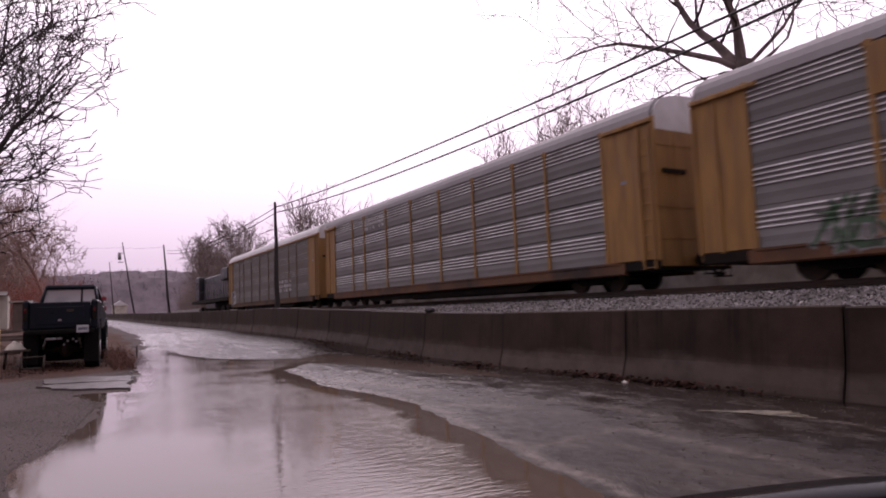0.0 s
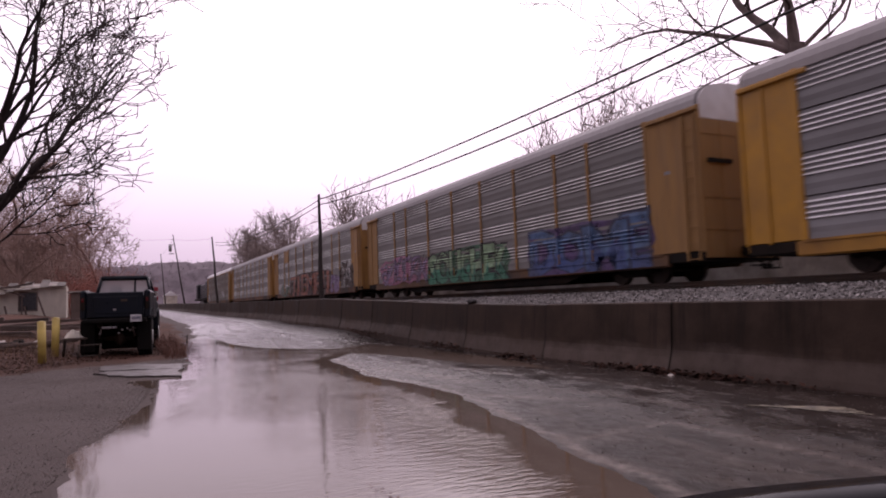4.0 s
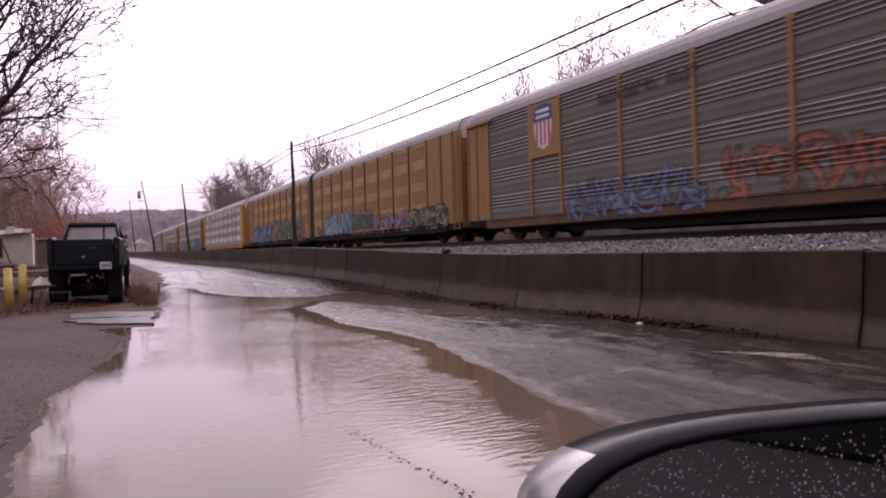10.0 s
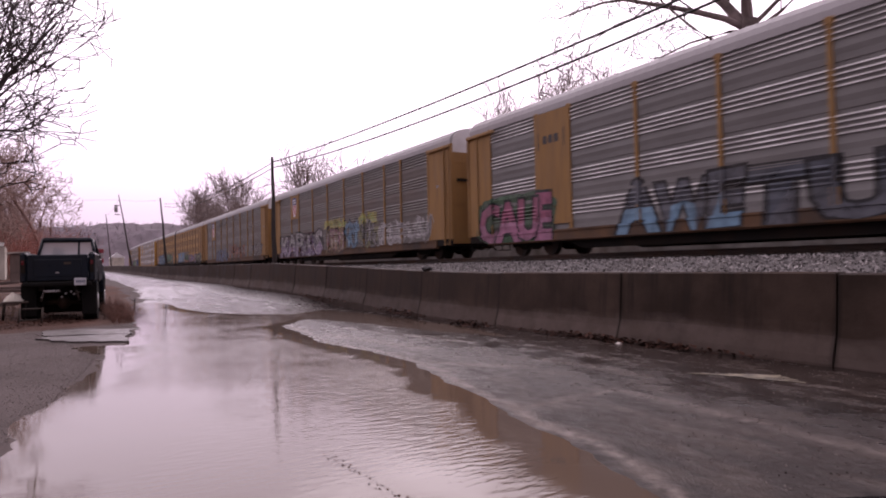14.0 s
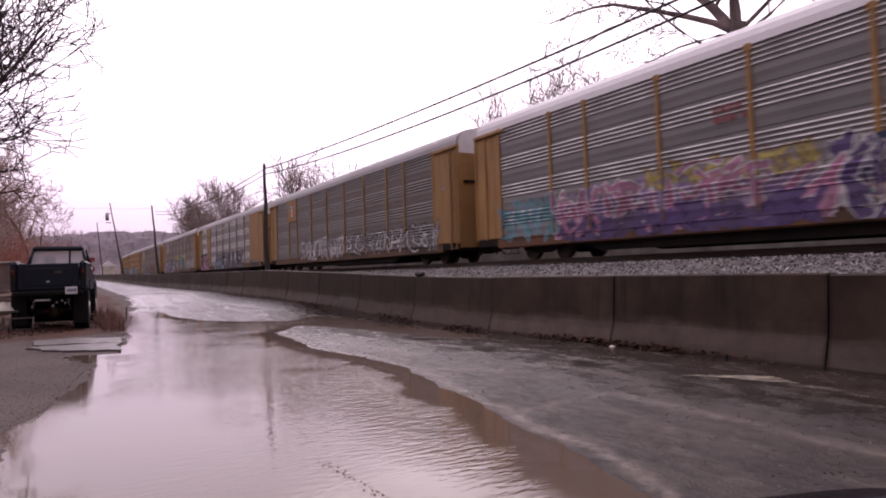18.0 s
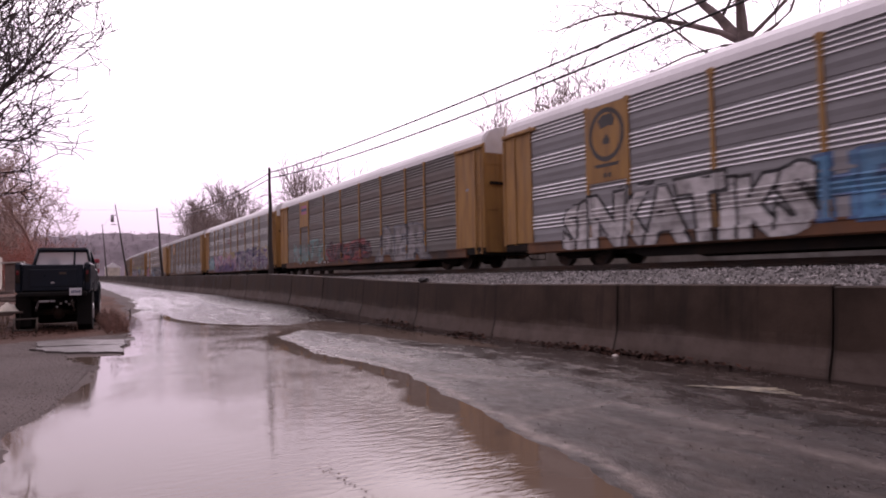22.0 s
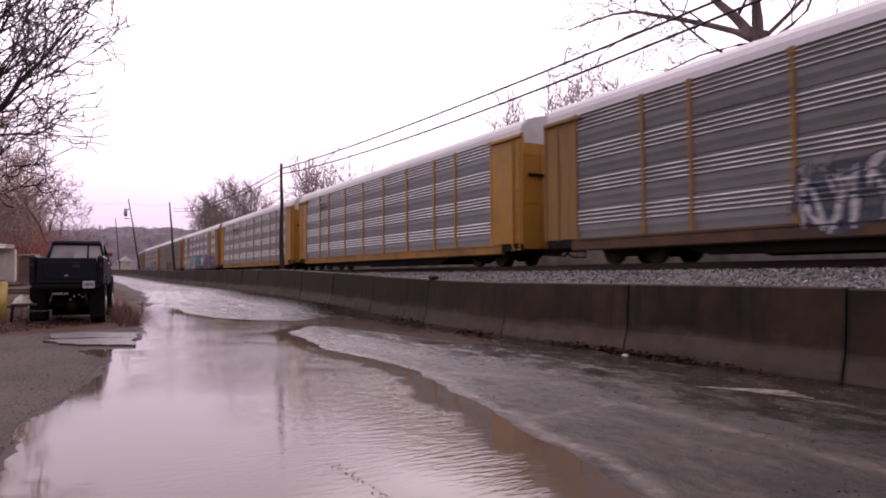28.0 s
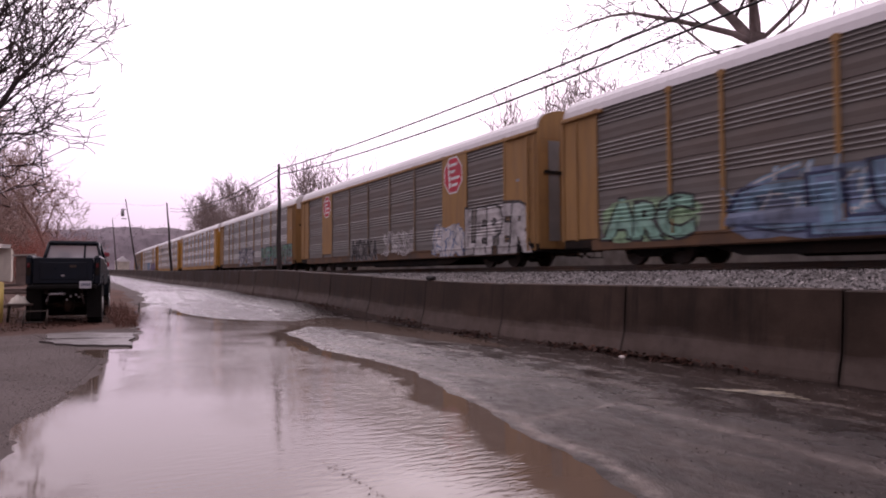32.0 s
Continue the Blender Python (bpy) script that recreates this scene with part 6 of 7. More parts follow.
for k, (x, y, h, r) in enumerate([(23, 95, 10, .22), (22, 118, 10.5, .25), (24.5, 122, 12, .25), (26, 138, 12, .25), (28, 126, 13, .25), (30, 160, 12, .25), (33, 172, 12, .25)]):
    tree(10 + k, (x, y, .8), h, r, "leafless tree standing behind the train", bark="brush_grey", twigs="brush_grey", levels=3, kids=(12, 8, 8, 3), first=.2, least=.026, gnarl=.8, spread=.85, up=.4)

# ---- far hills ----
def hill(name, x0, x1, y, base, high, seed, depth):
    g = random.Random(seed)
    nx = 260
    v, f = [], []
    prof = [high(x0 + (x1 - x0) * i / nx) for i in range(nx + 1)]
    rows = 10
    for j in range(rows + 1):
        for i in range(nx + 1):
            x = x0 + (x1 - x0) * i / nx
            s = j / rows
            z = base + (prof[i] - base) * math.sin(s * math.pi / 2) + (g.uniform(-.7, 1.0) if j > 1 else 0)
            v.append((x, y + depth * s, z))
    for j in range(rows):
        for i in range(nx):
            a = j * (nx + 1) + i
            f.append((a, a + 1, a + nx + 2, a + nx + 1))
    tagged(new(name, mesh_from(name, v, f, [M["hill"]])), "far hillside covered in bare winter woods", "hill", kind="structure")


hill("backdrop_hill", -500, 420, 300, -1, lambda x: 21 + 3.0 * math.sin(x * .011 + .5) + 1.2 * math.sin(x * .05) + .03 * max(-x - 10, 0), 7, 60)

# ---- unseen slope added to cut sky light, and woods that close the place ----
def slope_sheet(name, label, x_near, x_far, y0, y1, high, seed, n=60, rows=14):
    g = random.Random(seed)
    v, f = [], []
    for j in range(rows + 1):
        for i in range(n + 1):
            s = j / rows
            yy = y0 + (y1 - y0) * i / n
            fade = min(1, (y1 - yy) / 60 + .1)
            v.append((x_near + (x_far - x_near) * s, yy, .2 + high * fade * s ** .8 + (g.uniform(-1.2, 1.2) if j else -.6)))
    for j in range(rows):
        for i in range(n):
            a = j * (n + 1) + i
            f.append((a, a + 1, a + n + 2, a + n + 1))
    tagged(new(name, mesh_from(name, v, f, [M["hill"]])), label, "hillside", kind="structure")


# stands out of view and shades whatever faces left
slope_sheet("backdrop_shade_slope", "unseen added slope that cuts sky light from the left", -24, -80, -160, 105, 34, 3)


def brush(name, label, n, place, seed, mat, high, thick=.012, fork=4):
    """A thicket of thin leafless stems in one mesh."""
    g = np.random.default_rng(seed)
    v, f = [], []

    def stick(a, b, r):
        o = len(v)
        d = b - a
        u = np.cross(d, (0.3, 1.0, 0.2))
        u = u / (np.linalg.norm(u) + 1e-9) * r
        w = np.cross(d, u)
        w = w / (np.linalg.norm(w) + 1e-9) * r
        v.extend([tuple(a + u), tuple(a - .5 * u + .87 * w), tuple(a - .5 * u - .87 * w), tuple(b)])
        f.extend([(o, o + 1, o + 3), (o + 1, o + 2, o + 3), (o + 2, o, o + 3)])
    for k in range(n):
        p = np.array(place(g))
        h = g.uniform(*high)
        lean = g.normal(0, .18, 3) * h
        lean[2] = h
        stick(p, p + lean, thick * g.uniform(.8, 1.8))
        for j in range(fork):
            s = g.uniform(.25, .9)
            a = p + lean * s
            d = g.normal(0, .22, 3) * h
            d[2] = abs(d[2]) + .12 * h
            stick(a, a + d, thick * .7)
            a2 = a + d * g.uniform(.3, .8)
            d2 = g.normal(0, .11, 3) * h
            d2[2] = abs(d2[2])
            stick(a2, a2 + d2, thick * .5)
    return tagged(new(name, mesh_from(name, v, f, [M[mat]])), label, "brush", kind="stuff")


def at(x0, x1, y0, y1, z=0.0):
    return lambda g: (lambda x, y: (x, y, float(ground_z(x, y)) - .05 + z))(g.uniform(x0, x1), g.uniform(y0, y1))


M["brush_red"] = material("red_brown_brush", (0.34, 0.12, 0.09), 0.95, 0, 0.3, 0.6, None, 0, 1, 0)
M["straw"] = material("dead_straw", (0.16, 0.10, 0.065), 0.9, 0, 0.35, 3, None, 0, 1, 0, per_island=.4)
M["weed"] = material("dead_reddish_weeds", (0.15, 0.07, 0.05), 0.9, 0, 0.35, 3, None, 0, 1, 0, per_island=.4)
brush("woodland_brush", "dense brown leafless thicket behind the derelict house", 2600, at(-34, -3, 52, 100), 21, "brush", (4, 9), .03, 6)
brush("woodland_brush", "dense brown leafless thicket beside the far road", 900, at(-14, 4.5, 90, 180), 22, "brush", (1.8, 4.2), .03, 6)
brush("ridge_woods", "bare treetops along the far ridge", 900, lambda g: (lambda u, d: (u, 300 + d, -2 + 24 * math.sin(d / 60 * math.pi / 2)))(g.uniform(-60, 90), g.uniform(14, 60)), 29, "hill", (1.8, 4.2), .08, 6)
brush("red_bush", "reddish brown leafless bush behind the parked pickup", 260, at(-3.2, 1.2, 50, 60), 23, "brush_red", (2, 3.8), .014, 6)
brush("trackside_brush", "grey leafless thicket on the far side of the track", 1300, lambda g: (lambda x: (x, g.uniform(80, min(x * 7, 175)), 1.0))(g.uniform(21, 38)), 24, "brush_grey", (3.5, 8), .04, 6)
brush("trackside_brush", "low leafless scrub on the far side of the track", 700, lambda g: (g.uniform(20.5, 26), g.uniform(-5, 95), .8), 25, "brush_grey", (1.2, 2.6), .01, 5)
brush("dead_grass", "clump of dead straw-coloured weeds at the water's edge", 420, at(1.05, 1.6, 17.6, 23), 26, "weed", (.18, .5), .006, 3)
brush("dead_grass", "dead weeds among the leaf litter on the verge", 700, at(-7, -1.0, 16.2, 24), 27, "straw", (.12, .5), .006, 3)

# low wall beyond the track
M["pale_concrete"] = material("pale_stained_concrete", (0.34, 0.325, 0.31), 0.85, 0, 0.35, 1.2, (0.12, 0.11, 0.10), 0.7, 0.9, 0.4, 18)
bm = bmesh.new()
box(bm, 20.0, 20.4, -60, 190, .6, 2.55, bevel=.03)
tagged(part("wall_far", bm, M["pale_concrete"]), "low pale stained concrete wall beyond the track", "wall", kind="structure")

# ---- debris and marks on the road ----
g = random.Random(8)
bm = bmesh.new()
for k in range(1100):
    c = g.choice([(8.1, .5, .12), (7.3, .35, .14), (6.5, .35, .10), (6.2, .6, .05), (11.4, .4, .12), (14.6, .6, .10), (20, 1.0, .12), (8.0, 1.2, .04)])
    yy = g.gauss(c[0], c[1])
    xx = 7.30 - abs(g.gauss(0, c[2])) - .02
    zz = float(rise(yy)) + max(.0, .03 + g.uniform(0, .09) - abs(7.30 - xx) * .25)
    s = g.uniform(.015, .05)
    m = Matrix.Translation((xx, yy, zz)) @ Euler((g.uniform(-.6, .6), g.uniform(-.6, .6), g.uniform(0, 6))).to_matrix().to_4x4()
    q = [m @ Vector(p) for p in ((-s, -s * .5, 0), (0, -s * .7, .006), (s, 0, 0), (.2 * s, s * .6, .008), (-.8 * s, s * .5, 0))]
    bm.faces.new([bm.verts.new(p) for p in q])
M["leaf"] = material("wet_dead_leaves", (0.052, 0.026, 0.019), 0.85, 0, 0.4, 8, None, 0, 1, 0, per_island=.6, spec=.1)
tagged(part("leaf_litter", bm, M["leaf"]), "wet brown leaves drifted against the barrier foot", "leaves", kind="stuff")


bm = bmesh.new()
for k in range(6500):
    yy = g.uniform(15.2, 21.5)
    xx = g.uniform(-6.5, np.interp(yy, [15.2, 17, 19], [-1.6, -.6, 1.3]))
    s = g.uniform(.012, .034)
    m = Matrix.Translation((xx, yy, float(ground_z(xx, yy)) + g.uniform(.004, .03))) @ Euler((g.uniform(-.5, .5), g.uniform(-.5, .5), g.uniform(0, 6))).to_matrix().to_4x4()
    q = [m @ Vector(p) for p in ((-s, -s * .5, 0), (0, -s * .7, .006), (s, 0, 0), (.2 * s, s * .6, .008), (-.8 * s, s * .5, 0))]
    bm.faces.new([bm.verts.new(p) for p in q])
tagged(part("verge_leaves", bm, M["leaf"]), "wet reddish brown fallen leaves on the verge", "leaves", kind="stuff")


def lump(name, label, category, at_, size, mat, seed, squash=.7):
    bm = bmesh.new()
    bmesh.ops.create_icosphere(bm, subdivisions=2, radius=1)
    for v in bm.verts:
        n = noise.noise(v.co * 1.7 + Vector((seed, 0, 0))) * .45
        v.co *= (1 + n)
        v.co = Vector((v.co.x * size, v.co.y * size * 1.2, v.co.z * size * squash))
    return tagged(new_at(name, bm, mat, at_), label, category)


def new_at(name, bm, mat, at_):
    ob = part(name, bm, mat)
    ob.matrix_basis = pose(*at_)
    return ob


M["pale_stone"] = material("pale_stone", (0.55, 0.50, 0.46), 0.7, 0, 0.2, 8, None, 0, 1, 0.2, 30)
M["dark_stone"] = material("dark_stone", (0.03, 0.026, 0.026), 0.8, 0, 0.3, 8, None, 0, 1, 0.3, 30)
lump("stone", "small pale stone at the barrier foot", "stone", (7.02, 7.03, .035), .045, M["pale_stone"], 3)
lump("rock", "dark lump of rock lying on the barrier top", "rock", (7.56, 13.75, 1.07 + float(rise(13.75)) + .05), .13, M["dark_stone"], 9, .55)


def patch(name, label, mat, pts, z, seed, rag=.05):
    """A thin irregular film of sediment on the road."""
    g = random.Random(seed)
    bm = bmesh.new()
    loop = []
    n = len(pts)
    for k in range(n):
        a, b = Vector(pts[k]), Vector(pts[(k + 1) % n])
        for j in range(5):
            p = a.lerp(b, j / 5)
            loop.append((p.x + g.uniform(-rag, rag), p.y + g.uniform(-rag, rag)))
    top = [bm.verts.new((x, y, float(ground_z(x, y)) + z)) for x, y in loop]
    bm.faces.new(top)
    low = [bm.verts.new((x, y, float(ground_z(x, y)) - .02)) for x, y in loop]
    for k in range(len(loop)):
        bm.faces.new((top[k - 1], top[k], low[k], low[k - 1]))
    bmesh.ops.recalc_face_normals(bm, faces=bm.faces)
    return tagged(part(name, bm, mat), label, "sediment" if "silt" in name else "slab", kind="structure")


M["silt"] = material("pale_silt", (0.22, 0.185, 0.125), 0.7, 0, 0.4, 6, (0.035, 0.029, 0.027), 0.95, 5.0, 0.2, 30)


def streak(pts, wide, mat, seed, label="thin streak of washed-out silt on the wet road"):
    """A ragged ribbon of sediment along a line on the road."""
    g = random.Random(seed)
    bm = bmesh.new()
    line = []
    for a, b in zip(pts, pts[1:]):
        n = max(2, int(math.dist(a, b) / .06))
        line += [(a[0] + (b[0] - a[0]) * k / n, a[1] + (b[1] - a[1]) * k / n) for k in range(n)]
    ends = []
    for k, (x, y) in enumerate(line):
        q = line[min(k + 1, len(line) - 1)]
        o = line[max(k - 1, 0)]
        d = Vector((q[0] - o[0], q[1] - o[1])).normalized()
        s = math.sin(math.pi * (k + .5) / len(line)) ** .35
        row = []
        for side in (-1, 1):
            w = wide * s * g.uniform(.35, 1.0) * side
            px, py = x - d.y * w, y + d.x * w
            row.append(bm.verts.new((px, py, float(ground_z(px, py)) + .006)))
        ends.append(row)
    for a, b in zip(ends, ends[1:]):
        bm.faces.new((a[0], a[1], b[1], b[0]))
    bmesh.ops.recalc_face_normals(bm, faces=bm.faces)
    for fc in bm.faces:
        if fc.normal.z < 0:
            fc.normal_flip()
    return tagged(part("silt_streak", bm, mat), label, "sediment", kind="structure")


M["slab"] = material("broken_asphalt_slab", (0.085, 0.071, 0.066), 0.45, 0, 0.3, 3, (0.045, 0.038, 0.036), 0.5, 1.6, 0.3, 40, spec=.4)
for k, dx in enumerate((-.07, 0, .06, .12)):
    streak([(5.85 + dx, 4.8 - .1 * k), (6.1 + dx, 4.35), (6.3 + dx, 3.7 + .12 * k)], .05, M["silt"], 400 + k, "streak of pale yellowish silt on the wet road")
patch("broken_slab", "broken flat piece of old asphalt at the water's edge", M["slab"], [(-.42, 14.0), (.1, 13.3), (1.0, 12.8), (1.12, 14.2), (.5, 14.35), (-.2, 14.3)], .035, 5, .05)
patch("broken_slab", "cracked slab of old asphalt in front of the parked truck", M["slab"], [(-.3, 14.55), (.5, 14.5), (1.18, 14.35), (1.25, 15.3), (.5, 15.9), (-.3, 15.7)], .03, 6, .05)


def on_verge(g, n):
    y = 3.5 + 14 * g.random(n) ** 1.6
    e = np.interp(y, [3, 5, 8, 11, 12.4, 15.6, 16, 30], [-.4, -.5, 0.05, .5, .3, -.5, 1.35, 3.0])
    x = e - .02 - 4.0 * g.random(n) ** 1.8
    return np.stack([x, y, ground_z(x, y) + .004], 1)


M["pebble"] = material("wet_pebble", (0.15, 0.125, 0.115), 0.6, 0, 0.3, 9, None, 0, 1, 0.2, 40, per_island=.6, spec=.3)
scatter_stones("verge_gravel", 14000, on_verge, (.003, .008), M["pebble"], 31, "small wet gravel stones on the verge", "gravel")

def on_road(g, n):
    y = 2 + 14 * g.random(n) ** 1.5
    x = g.uniform(3.2, 7.25, n)
    keep = shore(x, y) > .05
    x, y = x[keep], y[keep]
    x, y = np.resize(x, n), np.resize(y, n)
    return np.stack([x, y, ground_z(x, y) + .002], 1)


M["grit"] = material("road_grit", (0.12, 0.10, 0.09), 0.7, 0, 0.3, 9, None, 0, 1, 0.2, 40, per_island=.9, spec=.2)
scatter_stones("road_grit", 2200, on_road, (.003, .010), M["grit"], 33, "scattered grit and crumbs of stone on the wet road", "grit")

# a stake at the water's edge, and specks drifting on the water
bm = bmesh.new()
rod(bm, (0, 0, -.15), (.02, .01, .26), .028, .022, n=8)
rod(bm, (.0, 0, .17), (-.16, .03, .24), .012, .006, n=6)
stake = part("stake", bm, M["pole"])
stake.matrix_basis = pose(2.31, 26.37, 0)
tagged(stake, "short dark stake sticking up at the water's edge", "stake")
g = random.Random(77)
bm = bmesh.new()
for k in range(90):
    yy = g.uniform(2.6, 4.3)
    xx = float(np.interp(yy, [2.6, 3.5, 4.3], [1.62, 1.57, 1.52])) + g.gauss(0, .02)
    s_ = g.uniform(.003, .009)
    bm.faces.new([bm.verts.new((xx + s_ * math.cos(a) * g.uniform(.6, 1.3), yy + s_ * math.sin(a) * 1.4, .003)) for a in (0, 1.2, 2.5, 3.8, 5.1)])
tagged(part("floating_specks", bm, M["leaf"]), "line of small brown specks drifting on the water", "debris", kind="stuff")

# ---- bollards ----
M["bollard_yellow"] = material("bollard_yellow", (0.52, 0.39, 0.10), 0.55, 0, 0.2, 3, RUST, 0.4, 2.0, 0.06, 30)


def bollard(x, y, tilt):
    b = thing("bollard", "scuffed yellow steel bollard standing on the verge", "bollard", "bollards", at=pose(x, y, float(ground_z(x, y)) - .05, 0, tilt, 0))
    bm = bmesh.new()
    rod(bm, (0, 0, 0), (0, 0, .98), .085, n=18)
    part("pipe", bm, M["bollard_yellow"], b)
    bm = bmesh.new()
    bmesh.ops.create_uvsphere(bm, u_segments=18, v_segments=8, radius=.085)
    for v in list(bm.verts):
        if v.co.z < -.001:
            bm.verts.remove(v)
    for v in bm.verts:
        v.co.z = v.co.z * .4 + .981
    part("cap", bm, M["bollard_yellow"], b, smooth=True)


bollard(-1.53, 17.5, -1.5)
bollard(-1.37, 18.7, .6)

# ---- pickup truck, seen from behind ----
M["truck_green"] = material("dark_green_truck_paint", (0.0065, 0.0105, 0.018), 0.36, 0, 0.25, 2, (0.010, 0.009, 0.009), 0.4, 1.2, 0.03, 30, spec=.22)
M["siding"] = material("dirty_cream_siding", (0.66, 0.61, 0.53), 0.75, 0, 0.25, 1.0, (0.24, 0.20, 0.16), 0.6, 0.7, 0.1, 20, stretch=(1, 1, .5))
M["lumber"] = material("weathered_lumber", (0.15, 0.11, 0.095), 0.9, 0, 0.35, 3, (0.05, 0.04, 0.035), 0.5, 1.2, 0.3, 20, per_object=.4)
M["tyre"] = material("tyre_rubber", (0.008, 0.0075, 0.0075), 0.85, 0, 0.25, 6, (0.016, 0.013, 0.011), 0.5, 2, 0.3, 40, spec=.15)
M["chrome"] = material("dull_chrome", (0.45, 0.45, 0.46), 0.3, 0.9, 0.2, 4, RUST, 0.4, 2, 0.05, 30)
M["tail_red"] = material("red_lens", (0.10, 0.006, 0.008), 0.2, 0, 0.1, 4, bump=0)
M["plate_white"] = material("number_plate", (0.55, 0.55, 0.58), 0.4, 0, 0.1, 8, GRIME, 0.3, 3, 0.02)


def pale_lit_glass():
    """Half-clear glass, its pale colour standing in for the bright light in the window."""
    m = bpy.data.materials.new("pale_lit_glass")
    m.use_nodes = True
    b = m.node_tree.nodes["Principled BSDF"]
    b.inputs["Base Color"].default_value = (.55, .53, .56, 1)
    b.inputs["Transmission Weight"].default_value = .55
    b.inputs["Roughness"].default_value = .35
    b.inputs["IOR"].default_value = 1.35
    return m


M["pale_lit_glass"] = pale_lit_glass()


def pickup():
    t = thing("pickup_truck", "dark green lifted pickup truck with big tyres parked on the verge", "truck", at=pose(-.06, 18.7, .04, 0, 0, -5.5))
    t.scale = (.82, .95, 1.0)
    bm = bmesh.new()
    box(bm, -.98, -.80, 0.02, 2.25, .98, 1.72, bevel=.05)
    part("bed_side", bm, M["truck_green"], t)
    bm = bmesh.new()
    box(bm, .80, .98, 0.02, 2.25, .98, 1.72, bevel=.05)
    part("bed_side", bm, M["truck_green"], t)
    bm = bmesh.new()
    box(bm, -.80, .80, .1, 2.25, .95, 1.05)
    part("bed_floor", bm, M["underframe"], t)
    bm = bmesh.new()
    box(bm, -.79, .79, 0, .07, 1.02, 1.66, bevel=.02)
    box(bm, -.62, .62, -.015, .01, 1.12, 1.55, bevel=.01)
    tg = part("tailgate", bm, M["truck_green"], t)
    bm = bmesh.new()
    box(bm, .16, .34, -.03, -.014, 1.42, 1.48)
    part("tailgate_handle", bm, M["wheel_steel"], tg)
    bm = bmesh.new()
    box(bm, -.06, .03, -.02, -.014, 1.20, 1.24)
    part("tailgate_badge", bm, M["chrome"], tg)
    for x in (-.9, .9):
        bm = bmesh.new()
        box(bm, x - .06, x + .06, -.02, .03, 1.22, 1.55, bevel=.01)
        box(bm, x - .035, x + .035, -.03, -.018, 1.42, 1.52, mat=1)
        part("tail_light", bm, [M["underframe"], M["tail_red"]], t, "red tail light in a dark housing")
    bm = bmesh.new()
    box(bm, -.90, .90, -.16, -.02, .88, 1.0, bevel=.03)
    part("bumper", bm, M["tyre"], t)
    bm = bmesh.new()
    box(bm, .44, .76, -.175, -.163, .90, 1.08, bevel=.006)
    pl = part("number_plate", bm, M["plate_white"], t, "white number plate")
    bm = bmesh.new()
    for k in range(5):
        box(bm, .49 + k * .05, .52 + k * .05, -.18, -.174, .96, 1.03)
    part("plate_bars", bm, M["navy_bar"], pl)
    # cab: pillars, roof and glass
    bm = bmesh.new()
    box(bm, -.95, .95, 2.3, 4.1, .95, 1.62, bevel=.06)
    part("cab_body", bm, M["truck_green"], t)
    bm = bmesh.new()
    box(bm, -.75, .75, 2.50, 3.75, 2.06, 2.19, bevel=.05)
    part("cab_roof", bm, M["truck_green"], t)
    for a, b in (((-.86, 2.36, 1.6), (-.72, 2.6, 2.14)), ((.86, 2.36, 1.6), (.72, 2.6, 2.14)), ((-.88, 4.05, 1.6), (-.72, 3.7, 2.14)), ((.88, 4.05, 1.6), (.72, 3.7, 2.14)), ((.34, 2.38, 1.6), (.34, 2.6, 2.13))):
        bm = bmesh.new()
        rod(bm, a, b, .055 if abs(a[0]) > .5 else .03, .05 if abs(a[0]) > .5 else .03, n=8)
        part("pillar", bm, M["truck_green"], t)
    bm = bmesh.new()
    bm.faces.new([bm.verts.new(p) for p in ((-.84, 2.39, 1.62), (.84, 2.39, 1.62), (.7, 2.6, 2.12), (-.7, 2.6, 2.12))])
    part("rear_window", bm, M["pale_lit_glass"], t, "rear window with its brightness put into the pale glass").visible_shadow = False
    bm = bmesh.new()
    box(bm, -.5, -.1, 2.75, 2.95, 1.4, 1.86, bevel=.08)
    part("seat", bm, M["truck_green"], t)
    bm = bmesh.new()
    box(bm, .12, .62, 2.75, 2.95, 1.4, 1.72, bevel=.08)
    part("seat", bm, M["truck_green"], t)
    bm = bmesh.new()
    box(bm, -.93, .93, 4.1, 5.6, .95, 1.52, bevel=.1)
    part("hood", bm, M["truck_green"], t)
    # running gear
    for x, yy in ((-.80, .95), (.80, .95), (-.80, 4.6), (.80, 4.6)):
        s = -1 if x < 0 else 1
        bm = bmesh.new()
        r0 = rod(bm, (x - .2, yy, .47), (x + .2, yy, .47), .50, n=28)
        for k in range(28):
            a = k * math.tau / 28
            m = pose(x, yy + .515 * math.cos(a), .47 + .515 * math.sin(a), math.degrees(a) - 90, 0, 0)
            box(bm, -.19, .19, -.032, .032, -.02, .02, tilt=m)
        w = part("wheel", bm, M["tyre"], t, "big chunky black tyre")
        bm = bmesh.new()
        rod(bm, (x + s * .19, yy, .47), (x + s * .215, yy, .47), .22, .18, n=18)
        part("rim", bm, M["chrome"], w)
        bm = bmesh.new()
        n = 10
        for k in range(n):
            a, b = math.pi * k / n, math.pi * (k + 1) / n
            q = [(x - .17, a), (x + .2, a), (x + .2, b), (x - .17, b)]
            bm.faces.new([bm.verts.new((px, yy + .62 * math.cos(t_), .62 + .62 * math.sin(t_))) for px, t_ in q])
        bmesh.ops.solidify(bm, geom=bm.faces[:], thickness=.04)
        part("fender", bm, M["truck_green"], t)
    bm = bmesh.new()
    rod(bm, (-.62, .95, .47), (.62, .95, .47), .07, n=10)
    part("rear_axle", bm, M["wheel_steel"], t)
    bm = bmesh.new()
    bmesh.ops.create_uvsphere(bm, u_segments=14, v_segments=8, radius=.19)
    for v in bm.verts:
        v.co += Vector((.05, .95, .47))
    part("differential", bm, M["wheel_steel"], t)
